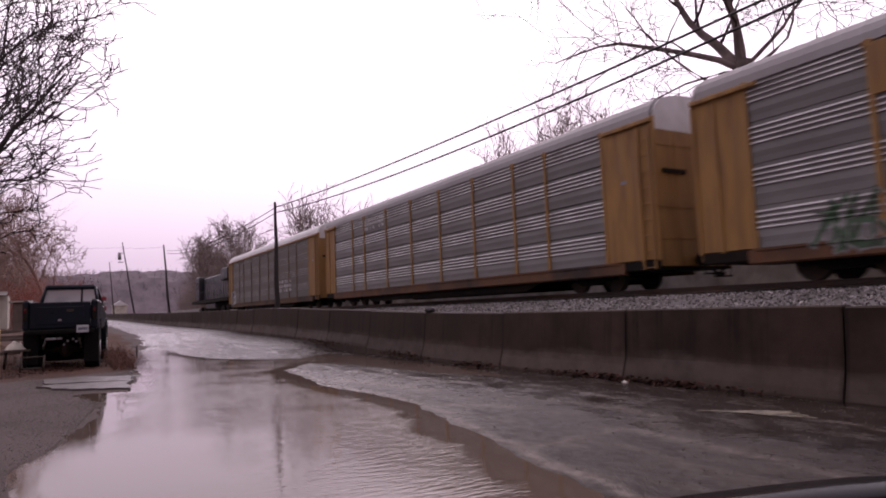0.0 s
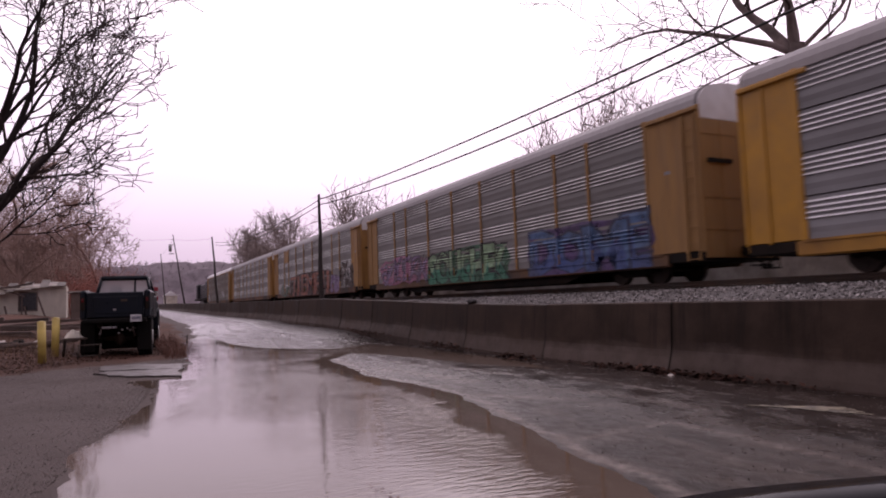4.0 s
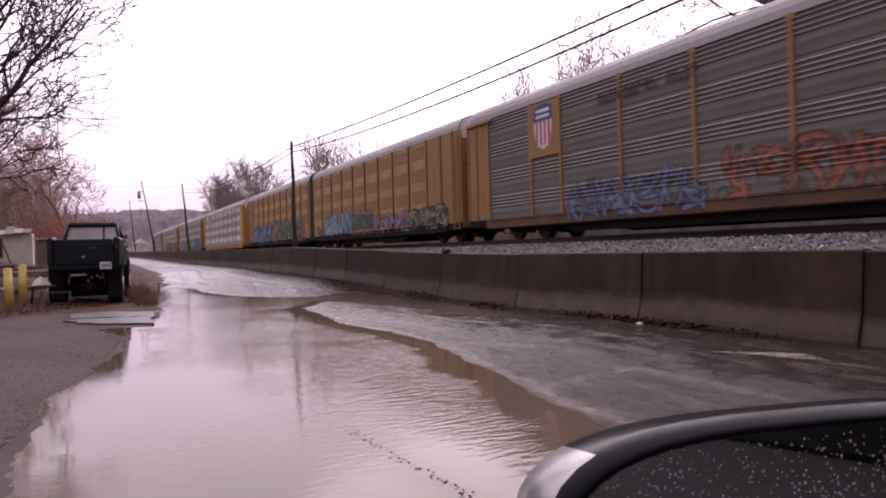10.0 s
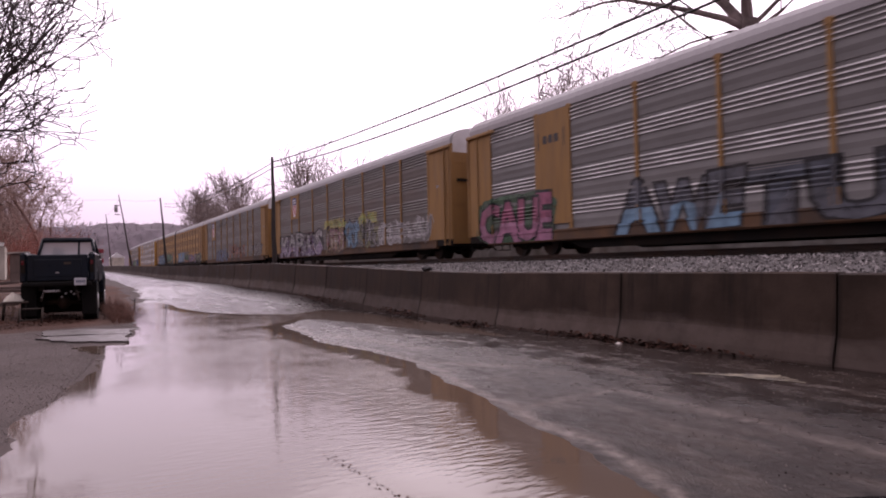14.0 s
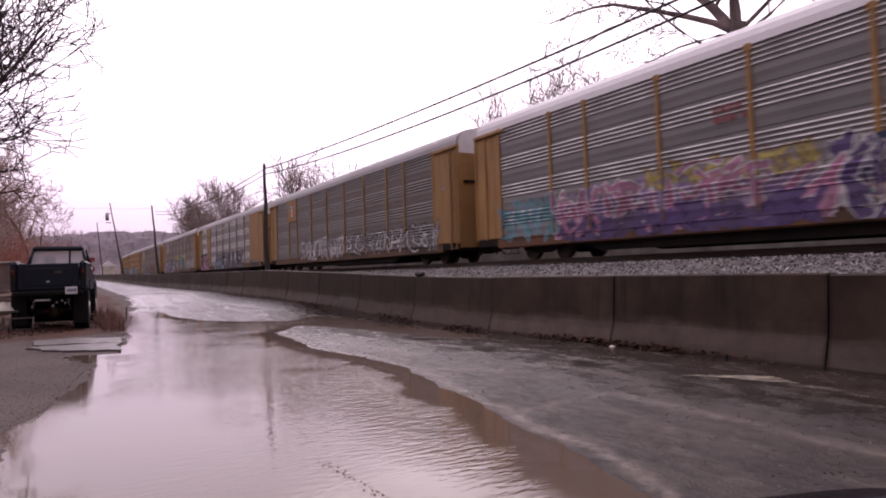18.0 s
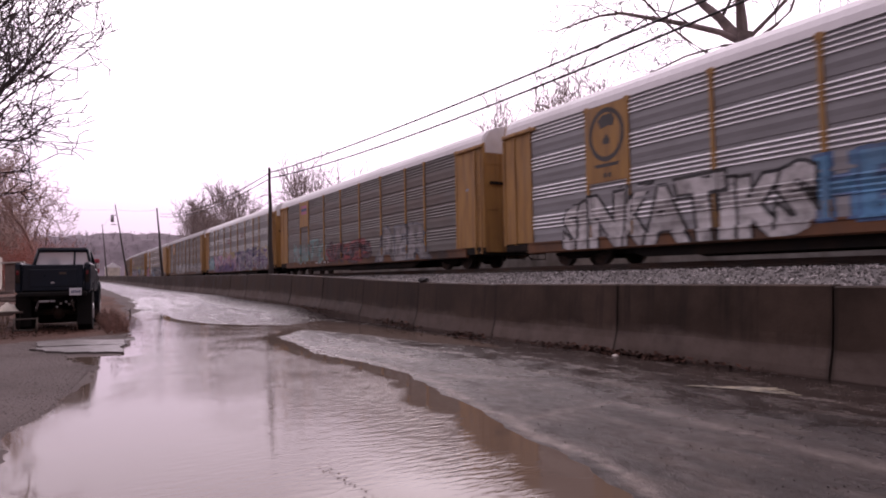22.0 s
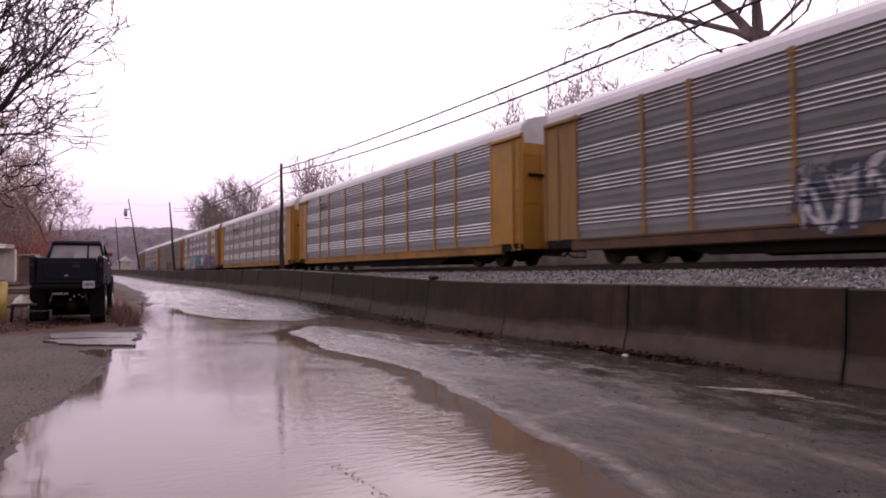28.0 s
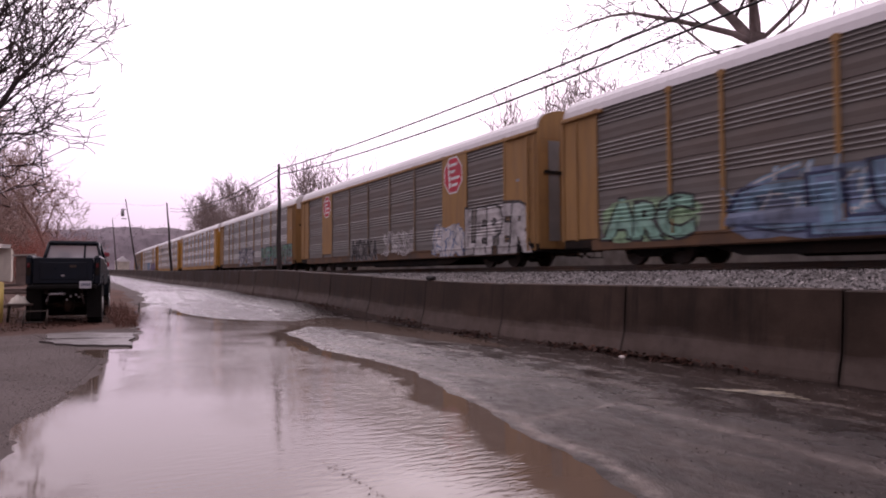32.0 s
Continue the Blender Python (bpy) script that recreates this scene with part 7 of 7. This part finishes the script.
    for x in (-.45, .45):
        bm = bmesh.new()
        box(bm, x - .05, x + .05, 0, 5.2, .78, .92)
        part("frame_rail", bm, M["underframe"], t)
        bm = bmesh.new()
        rod(bm, (x * 1.15, .55, .5), (x * .9, .55, .9), .03, n=8, mat=0)
        part("shock_absorber", bm, M["chrome"], t)
    bm = bmesh.new()
    box(bm, -.36, .06, -.12, .02, .745, .80, bevel=.012)
    part("tow_hitch", bm, M["chrome"], t, "pale worn tow hitch")
    # small chrome pieces added to stand for glints under the bed
    for hx, hz in ((.2, .70), (.34, .74), (.42, .68), (-.42, .62), (.1, .62)):
        bm = bmesh.new()
        box(bm, hx - .025, hx + .03, -.05, .02, hz - .02, hz + .03, bevel=.008)
        part("glint_bit", bm, M["chrome"], t)
    # dark flaps, disc and block added to fill the shaded space underneath
    for x in (-.80, .80):
        bm = bmesh.new()
        box(bm, x - .2, x + .2, .30, .325, .16, .95, bevel=.005)
        part("dark_flap_fill", bm, M["tyre"], t, "dark flap added to fill the shaded underside")
    bm = bmesh.new()
    rod(bm, (0, .55, .70), (0, .55, .92), .38, n=20)
    part("dark_disc_fill", bm, M["tyre"], t)
    # unseen dark block added to deepen the shade under the bed
    bm = bmesh.new()
    box(bm, -.62, .62, 1.6, 2.6, .16, .86, bevel=.05)
    part("fuel_tank", bm, M["underframe"], t)
    bm = bmesh.new()
    rod(bm, (.5, -.1, .72), (.5, 1.2, .72), .035, n=10)
    part("exhaust", bm, M["wheel_steel"], t)


def junk_stand():
    """A low steel stand with a crumpled pale sheet thrown over it."""
    x0, y0 = -1.16, 18.9
    r = thing("junk_stand", "low dark steel stand draped with a crumpled pale sheet", "stand", at=pose(x0, y0, float(ground_z(x0, y0)), 0, 0, 6))
    for x in (0, .42):
        for y in (0, .5):
            bm = bmesh.new()
            rod(bm, (x - .04, y, -.02), (x, y, .40), .022, n=8)
            part("leg", bm, M["underframe"], r)
    bm = bmesh.new()
    box(bm, -.06, .48, -.04, .54, .40, .45, bevel=.012)
    part("top", bm, M["lumber"], r)
    g = random.Random(6)
    v, f, n = [], [], 12
    for a in range(n + 1):
        for b in range(n + 1):
            u, w = a / n, b / n
            v.append((-.02 + .42 * u, .02 + .46 * w, .455 + .20 * math.sin(math.pi * u) ** .7 * math.sin(math.pi * w) ** .7 * g.uniform(.6, 1.1)))
    for a in range(n):
        for b in range(n):
            k = a * (n + 1) + b
            f.append((k, k + 1, k + n + 2, k + n + 1))
    tagged(part("sheet", mesh_from("sheet", v, f, [M["siding"]], True), None, r), "crumpled pale sheet")
    f = thing("steel_frame", "small dark steel frame standing against the truck's tyre", "frame", at=pose(-.86, 18.15, float(ground_z(-.86, 18.15)), 0, 0, -4))
    for x in (0, .46):
        bm = bmesh.new()
        rod(bm, (x, 0, -.02), (x + .02, .1, .34), .02, n=8)
        part("upright", bm, M["wheel_steel"], f)
    for z in (.06, .32):
        bm = bmesh.new()
        rod(bm, (0, .03 + z * .2, z), (.47, .03 + z * .2, z), .016, n=8)
        part("rail", bm, M["wheel_steel"], f)


M["navy_bar"] = material("dark_plate_bars", (0.03, 0.04, 0.1), 0.5, bump=0)
pickup()
junk_stand()

# ---- derelict house and junk behind the truck ----
M["roofing"] = material("torn_grey_roofing", (0.30, 0.27, 0.245), 0.85, 0, 0.4, 1.5, (0.09, 0.07, 0.06), 0.7, 0.9, 0.3, 15, per_object=.5)


def house():
    h = thing("derelict_house", "run-down cream mobile home with a broken window and torn roof", "house", at=pose(-2.75, 45, .82, 0, 0, 2))
    bm = bmesh.new()
    w0, w1 = -2.35, -1.5
    for x0, x1, z0, z1 in ((-11, w0, 0, 2.0), (w1, 0, 0, 2.0), (w0, w1, 0, .62), (w0, w1, 1.62, 2.0)):
        for k in range(int((z1 - z0) / .2 + .01)):
            zz = z0 + k * .2
            box(bm, x0, x1, -.012 - .006 * (k % 2), .06, zz, min(zz + .195, z1))
    tagged(part("wall", bm, M["siding"], h, "cream lap siding streaked with dirt"))
    bm = bmesh.new()
    box(bm, -11, 0, .06, .12, 0, 2.0)
    box(bm, -11, .05, -.10, -.02, -.55, -.02)
    box(bm, -.07, 0, .12, 4, 0, 2.0)
    box(bm, -11, -10.93, .12, 4, 0, 2.0)
    box(bm, -11, 0, 4, 4.07, 0, 2.0)
    part("wall", bm, M["siding"], h)
    bm = bmesh.new()
    for x0, x1, z0, z1 in ((w0 - .06, w1 + .06, .56, .63), (w0 - .06, w1 + .06, 1.6, 1.68), (w0 - .06, w0 + .01, .63, 1.6), (w1 - .01, w1 + .06, .63, 1.6)):
        box(bm, x0, x1, -.05, -.012, z0, z1)
    win = part("window", bm, M["lumber"], h, "broken dark window")
    bm = bmesh.new()
    box(bm, w0, w1, -.005, .055, .62, 1.62)
    part("pane", bm, M["glass"], win)
    bm = bmesh.new()
    box(bm, w0 + .1, w0 + .16, -.2, -.02, -.2, 1.4)
    part("prop_board", bm, M["lumber"], h)
    g = random.Random(4)
    for k in range(26):
        bm = bmesh.new()
        x0 = -11 + k * .42
        drop = -.32 * math.exp(-((x0 + 3.3) / .9) ** 2) + .05 * math.sin(k * 1.1) + g.uniform(-.03, .03)
        tip = Matrix.Translation((0, 0, 2.0 + drop)) @ Matrix.Rotation(radians(9 + g.uniform(-2.5, 3)), 4, "X") @ Matrix.Rotation(radians(g.uniform(-1.5, 1.5)), 4, "Y")
        box(bm, x0, x0 + .44, -.35 - g.uniform(0, .3), 2.2, 0, .03, tilt=tip)
        part("roof_sheet", bm, M["roofing"], h)
    for k in range(7):
        bm = bmesh.new()
        x0 = -6 + k * .6
        box(bm, 0, g.uniform(.8, 1.9), -.03, .03, -.04, .04, tilt=Matrix.Translation((x0, -.45, 1.95 + g.uniform(-.1, .3))) @ Matrix.Rotation(radians(g.uniform(-28, 22)), 4, "Y"))
        part("roof_board", bm, M["lumber"], h)
    for k in range(5):
        bm = bmesh.new()
        box(bm, -.05, .05, -.02, .02, 0, g.uniform(1.2, 2.1), tilt=Matrix.Translation((-4.6 + k * .95, -.35 - .1 * k, -.5)) @ Matrix.Rotation(radians(g.uniform(-25, 25)), 4, "Y"))
        part("prop_board", bm, M["lumber"], h)


house()


def shed():
    s = thing("junk_shed", "small pale lean-to with a hanging door beside the house", "shed", at=pose(-2.35, 42, .78))
    bm = bmesh.new()
    box(bm, 0, .55, 0, 1.6, 0, 1.55, bevel=.02)
    part("body", bm, M["lumber"], s)
    bm = bmesh.new()
    box(bm, -.1, .95, -.15, 1.8, 1.55, 1.62, tilt=Matrix.Rotation(radians(-3), 4, "Y"))
    part("roof", bm, M["roofing"], s)
    bm = bmesh.new()
    box(bm, .62, 1.02, -.1, -.02, .05, 1.5, tilt=Matrix.Rotation(radians(4), 4, "Y"))
    part("door", bm, M["plate_white"], s, "white door hanging loose")


shed()
g = random.Random(12)
for k in range(34):
    x, y = g.uniform(-6.8, -1.9), g.uniform(20.5, 28)
    L = g.uniform(1.6, 4.0)
    bm = bmesh.new()
    box(bm, -L / 2, L / 2, -.09, .09, 0, g.uniform(.06, .16), bevel=.01)
    ob = part("timber", bm, M["lumber"])
    ob.matrix_basis = pose(x, y, float(ground_z(x, y)) + .02 + .11 * (k % 3), 0, g.uniform(-4, 4), g.uniform(-22, 22))
    tagged(ob, "weathered timber lying in a loose pile on the verge", "timber", "pile of timbers")
for k in range(4):
    x, y = -2.6 + .35 * k + g.uniform(-.1, .1), 21.4 + g.uniform(-.6, .6)
    lump("trash_lump", "dark junk lying beside the truck", "junk", (x - .2, y, float(ground_z(x, y)) + .1), g.uniform(.1, .2), M["tyre"] if k % 2 else M["pale_stone"], k + 20)

# ---- far road: crossing sign and a small white building ----
def crossing_sign():
    s = thing("crossing_sign", "small red and white railway sign by the far road", "sign", at=pose(2.9, 62, .55))
    bm = bmesh.new()
    rod(bm, (0, 0, 0), (0, 0, 2.7), .05, n=8)
    part("post", bm, M["loco_grey"], s)
    for k, c in enumerate(("sign_red", "white", "sign_red")):
        bm = bmesh.new()
        box(bm, -.22, .22, -.06, -.02, 2.3 - k * .42, 2.62 - k * .42, bevel=.01)
        part("sign_face", bm, paint(c, SPRAY.get(c, (.42, .02, .045))), s)


crossing_sign()


def cottage():
    c = thing("far_cottage", "small white building far down the road", "building", at=pose(16.2, 247, 1.6))
    bm = bmesh.new()
    box(bm, -1.8, 2.4, 0, 5, 0, 4.4)
    part("wall", bm, M["siding"], c)
    bm = bmesh.new()
    vs = [bm.verts.new(p) for p in ((-2.2, -.3, 4.3), (2.8, -.3, 4.3), (2.8, 5.3, 4.3), (-2.2, 5.3, 4.3), (.3, -.3, 6.0), (.3, 5.3, 6.0))]
    for q in ((0, 1, 4), (2, 3, 5), (1, 2, 5, 4), (3, 0, 4, 5), (3, 2, 1, 0)):
        bm.faces.new([vs[i] for i in q])
    part("roof", bm, M["roof_white"], c, "white gabled roof")


cottage()

# ---- the car beside the camera: its door mirror reaches into view ----
M["car_silver"] = material("wet_silver_car_paint", (0.36, 0.35, 0.35), 0.25, 0.6, 0.1, 3, (0.12, 0.11, 0.1), 0.3, 2.0, 0.02, 60)
M["car_black"] = material("black_mirror_plastic", (0.004, 0.004, 0.006), 0.22, 0, 0.2, 6, bump=0.0, rough_vary=.06, spec=.12)
M["car_dark"] = material("dark_car_trim", (0.008, 0.008, 0.009), 0.5, 0, 0.2, 6, bump=0.03)


def mirror_glass():
    m = bpy.data.materials.new("mirror_glass")
    m.use_nodes = True
    b = m.node_tree.nodes["Principled BSDF"]
    b.inputs["Base Color"].default_value = (0.22, 0.22, 0.23, 1)
    b.inputs["Metallic"].default_value = 1
    b.inputs["Roughness"].default_value = 0.03
    return m


M["mirror"] = mirror_glass()
HEAD = 66.0      # the car's heading, degrees to the right of the track


def parked_car():
    """Local frame: x ahead, y to the car's left, ground at z = 0; the eye is just outside the driver's window."""
    c = thing("parked_car", "wet silver car with a black door mirror standing in the road", "car", at=pose(0, 0, 0, 0, 0, 90 - HEAD))
    prof = [(-2.3, .35), (-2.35, .75), (-2.2, .92), (-1.6, .97), (.95, .93), (2.1, .78), (2.3, .6), (2.32, .35)]
    bm = bmesh.new()
    a = [bm.verts.new((x, -.14, z)) for x, z in prof]
    b = [bm.verts.new((x, -1.86, z)) for x, z in prof]
    for k in range(len(a)):
        bm.faces.new((a[k - 1], a[k], b[k], b[k - 1]))
    bm.faces.new(a)
    bm.faces.new(b[::-1])
    bmesh.ops.recalc_face_normals(bm, faces=bm.faces)
    bmesh.ops.bevel(bm, geom=bm.edges[:], offset=.06, segments=2, affect="EDGES")
    part("body", bm, M["car_silver"], c)
    bm = bmesh.new()
    box(bm, -1.15, .05, -1.62, -.40, 1.40, 1.46, bevel=.03)
    part("roof", bm, M["car_silver"], c)
    for s, y0, y1 in ((0, -.22, -.42), (1, -1.78, -1.60)):
        for xa, xb in (((.90, .02)), (-.45, -.50), (-1.75, -1.10)):
            bm = bmesh.new()
            rod(bm, (xa, y0, .94), (xb, y1, 1.43), .04, n=8)
            part("pillar", bm, M["car_silver"], c)
    bm = bmesh.new()
    bm.faces.new([bm.verts.new(p) for p in ((-.47, -.22, .95), (-1.70, -.22, .95), (-1.10, -.41, 1.41), (-.52, -.41, 1.41))])
    part("rear_side_window", bm, M["glass"], c)
    bm = bmesh.new()
    box(bm, -1.55, .75, -1.66, -.45, .90, 1.39, bevel=.05)
    part("interior", bm, M["car_dark"], c, "dark car interior")
    for x in (-1.45, 1.45):
        for y0, y1 in ((-.36, -.14), (-1.86, -1.64)):
            bm = bmesh.new()
            rod(bm, (x, y0, .32), (x, y1, .32), .32, n=22)
            part("wheel", bm, M["tyre"], c)
    # door mirror
    out = MIRROR
    n = 40

    def outline(sx, sz, p=3.2):
        pts = []
        for k in range(n):
            a_ = k * math.tau / n
            ca, sa = math.cos(a_), math.sin(a_)
            pts.append((sx * math.copysign(abs(ca) ** (2 / p), ca), sz * math.copysign(abs(sa) ** (2 / p), sa)))
        return pts
    hold = part("mirror_housing", housing_mesh(outline, out), None, c, "black and silver door mirror housing beaded with rain")
    hold.matrix_basis = out["m"]
    bm = bmesh.new()
    bm.faces.new([bm.verts.new((.012, y, z)) for y, z in outline(out["w"] * .93, out["h"] * .885)])
    bmesh.ops.recalc_face_normals(bm, faces=bm.faces)
    part("mirror_glass", bm, M["mirror"], hold, "mirror glass dotted with raindrops")
    g = random.Random(3)
    bm = bmesh.new()
    for k in range(1800):
        y, z = g.uniform(-.86, .86) * out["w"], g.uniform(-.7, .8) * out["h"]
        r = g.uniform(.0003, .0008)
        top = bm.verts.new((.012 - r * .8, y, z))
        ring = [bm.verts.new((.0118, y + r * math.cos(t), z + r * 1.2 * math.sin(t))) for t in [j * math.tau / 6 for j in range(6)]]
        for j in range(6):
            bm.faces.new((top, ring[j - 1], ring[j]))
    tagged(part("raindrops", bm, M["drop"], hold, "beads of rain"), kind="stuff")
    bm = bmesh.new()
    rod(bm, (.50, -.22, .95), (.475, -.03, 1.02), .03, .025, n=10)
    part("mirror_stalk", bm, M["car_black"], c)


def housing_mesh(outline, out):
    """A shell that is open towards the driver, rimmed in black, silver behind."""
    bm = bmesh.new()
    n = 40
    layers = [(.016, .915, .865, 0), (.004, .93, .885, 0), (.0, .95, .915, 0), (.003, .975, .955, 0), (.012, 1.0, 1.0, 0), (.02, 1.02, .985, 1), (.05, 1.05, .90, 1), (.075, .98, .70, 1), (.09, .6, .40, 1)]
    rings = []
    for x, sx, sz, mt in layers:
        rings.append([bm.verts.new((x, y, z)) for y, z in outline(out["w"] * sx, out["h"] * sz)])
    for k in range(len(rings) - 1):
        for j in range(n):
            fc = bm.faces.new((rings[k][j], rings[k][(j + 1) % n], rings[k + 1][(j + 1) % n], rings[k + 1][j]))
            fc.material_index = layers[k + 1][3] if fc.calc_center_median().y > out["w"] * .80 and fc.calc_center_median().z < out["h"] * .93 else 0
            fc.smooth = True
    bm.faces.new(rings[0]).material_index = 0
    bm.faces.new(rings[-1]).material_index = 1
    bmesh.ops.recalc_face_normals(bm, faces=bm.faces)
    me = bpy.data.meshes.new("mirror_housing")
    bm.to_mesh(me)
    bm.free()
    me.materials.append(M["car_black"])
    me.materials.append(M["car_silver"])
    return me


M["drop"] = material("rain_drop", (0.5, 0.5, 0.52), 0.05, 0.2, 0.05, 5, bump=0, spec=1.0)
MIRROR = {"m": pose(0, 0, 0, 0, 0, HEAD - 90) @ pose(.306, .213, 1.041, 0, 0, 68) @ pose(0, -.035, 0, -1.5, 0, 0), "w": .155, "h": .075}
parked_car()

# how far the train has rolled, in seconds and metres
ROLL = [(0, 11.5), (2.4, 45.8), (6.4, 102.3), (9.6, 147.8), (13.6, 203.5), (17.6, 259.2), (21.6, 314.4), (25.5, 368.6), (28.8, 414.5), (32, 459.1)]


def motions():
    """The train rolls away at a nearly even pace, its wheels turning on the rails."""
    clock = sorted({t for t, _ in ROLL} | {.8 * k for k in range(41)})
    for car, back in TRAIN:
        rows = []
        for t in clock:
            front = float(np.interp(t, [r[0] for r in ROLL], [r[1] for r in ROLL])) - back
            (ax, ay, _), (bx, by, _) = track_at(front - LENGTH), track_at(front)
            rows.append((t, pose(bx, by, RAIL_Z, 0, 0, -math.degrees(math.atan2(bx - ax, by - ay)))))
        walk(car, rows)
    times = [k / FPS for k in range(32 * FPS + 1)]
    spins = [(t, pose(0, 0, .42, -math.degrees(float(np.interp(t, [r[0] for r in ROLL], [r[1] for r in ROLL])) / .42), 0, 0)) for t in times]
    for axle in WHEELS:
        here = pose(0, axle.location.y, 0)
        walk(axle, [(t, here @ m) for t, m in spins])


motions()
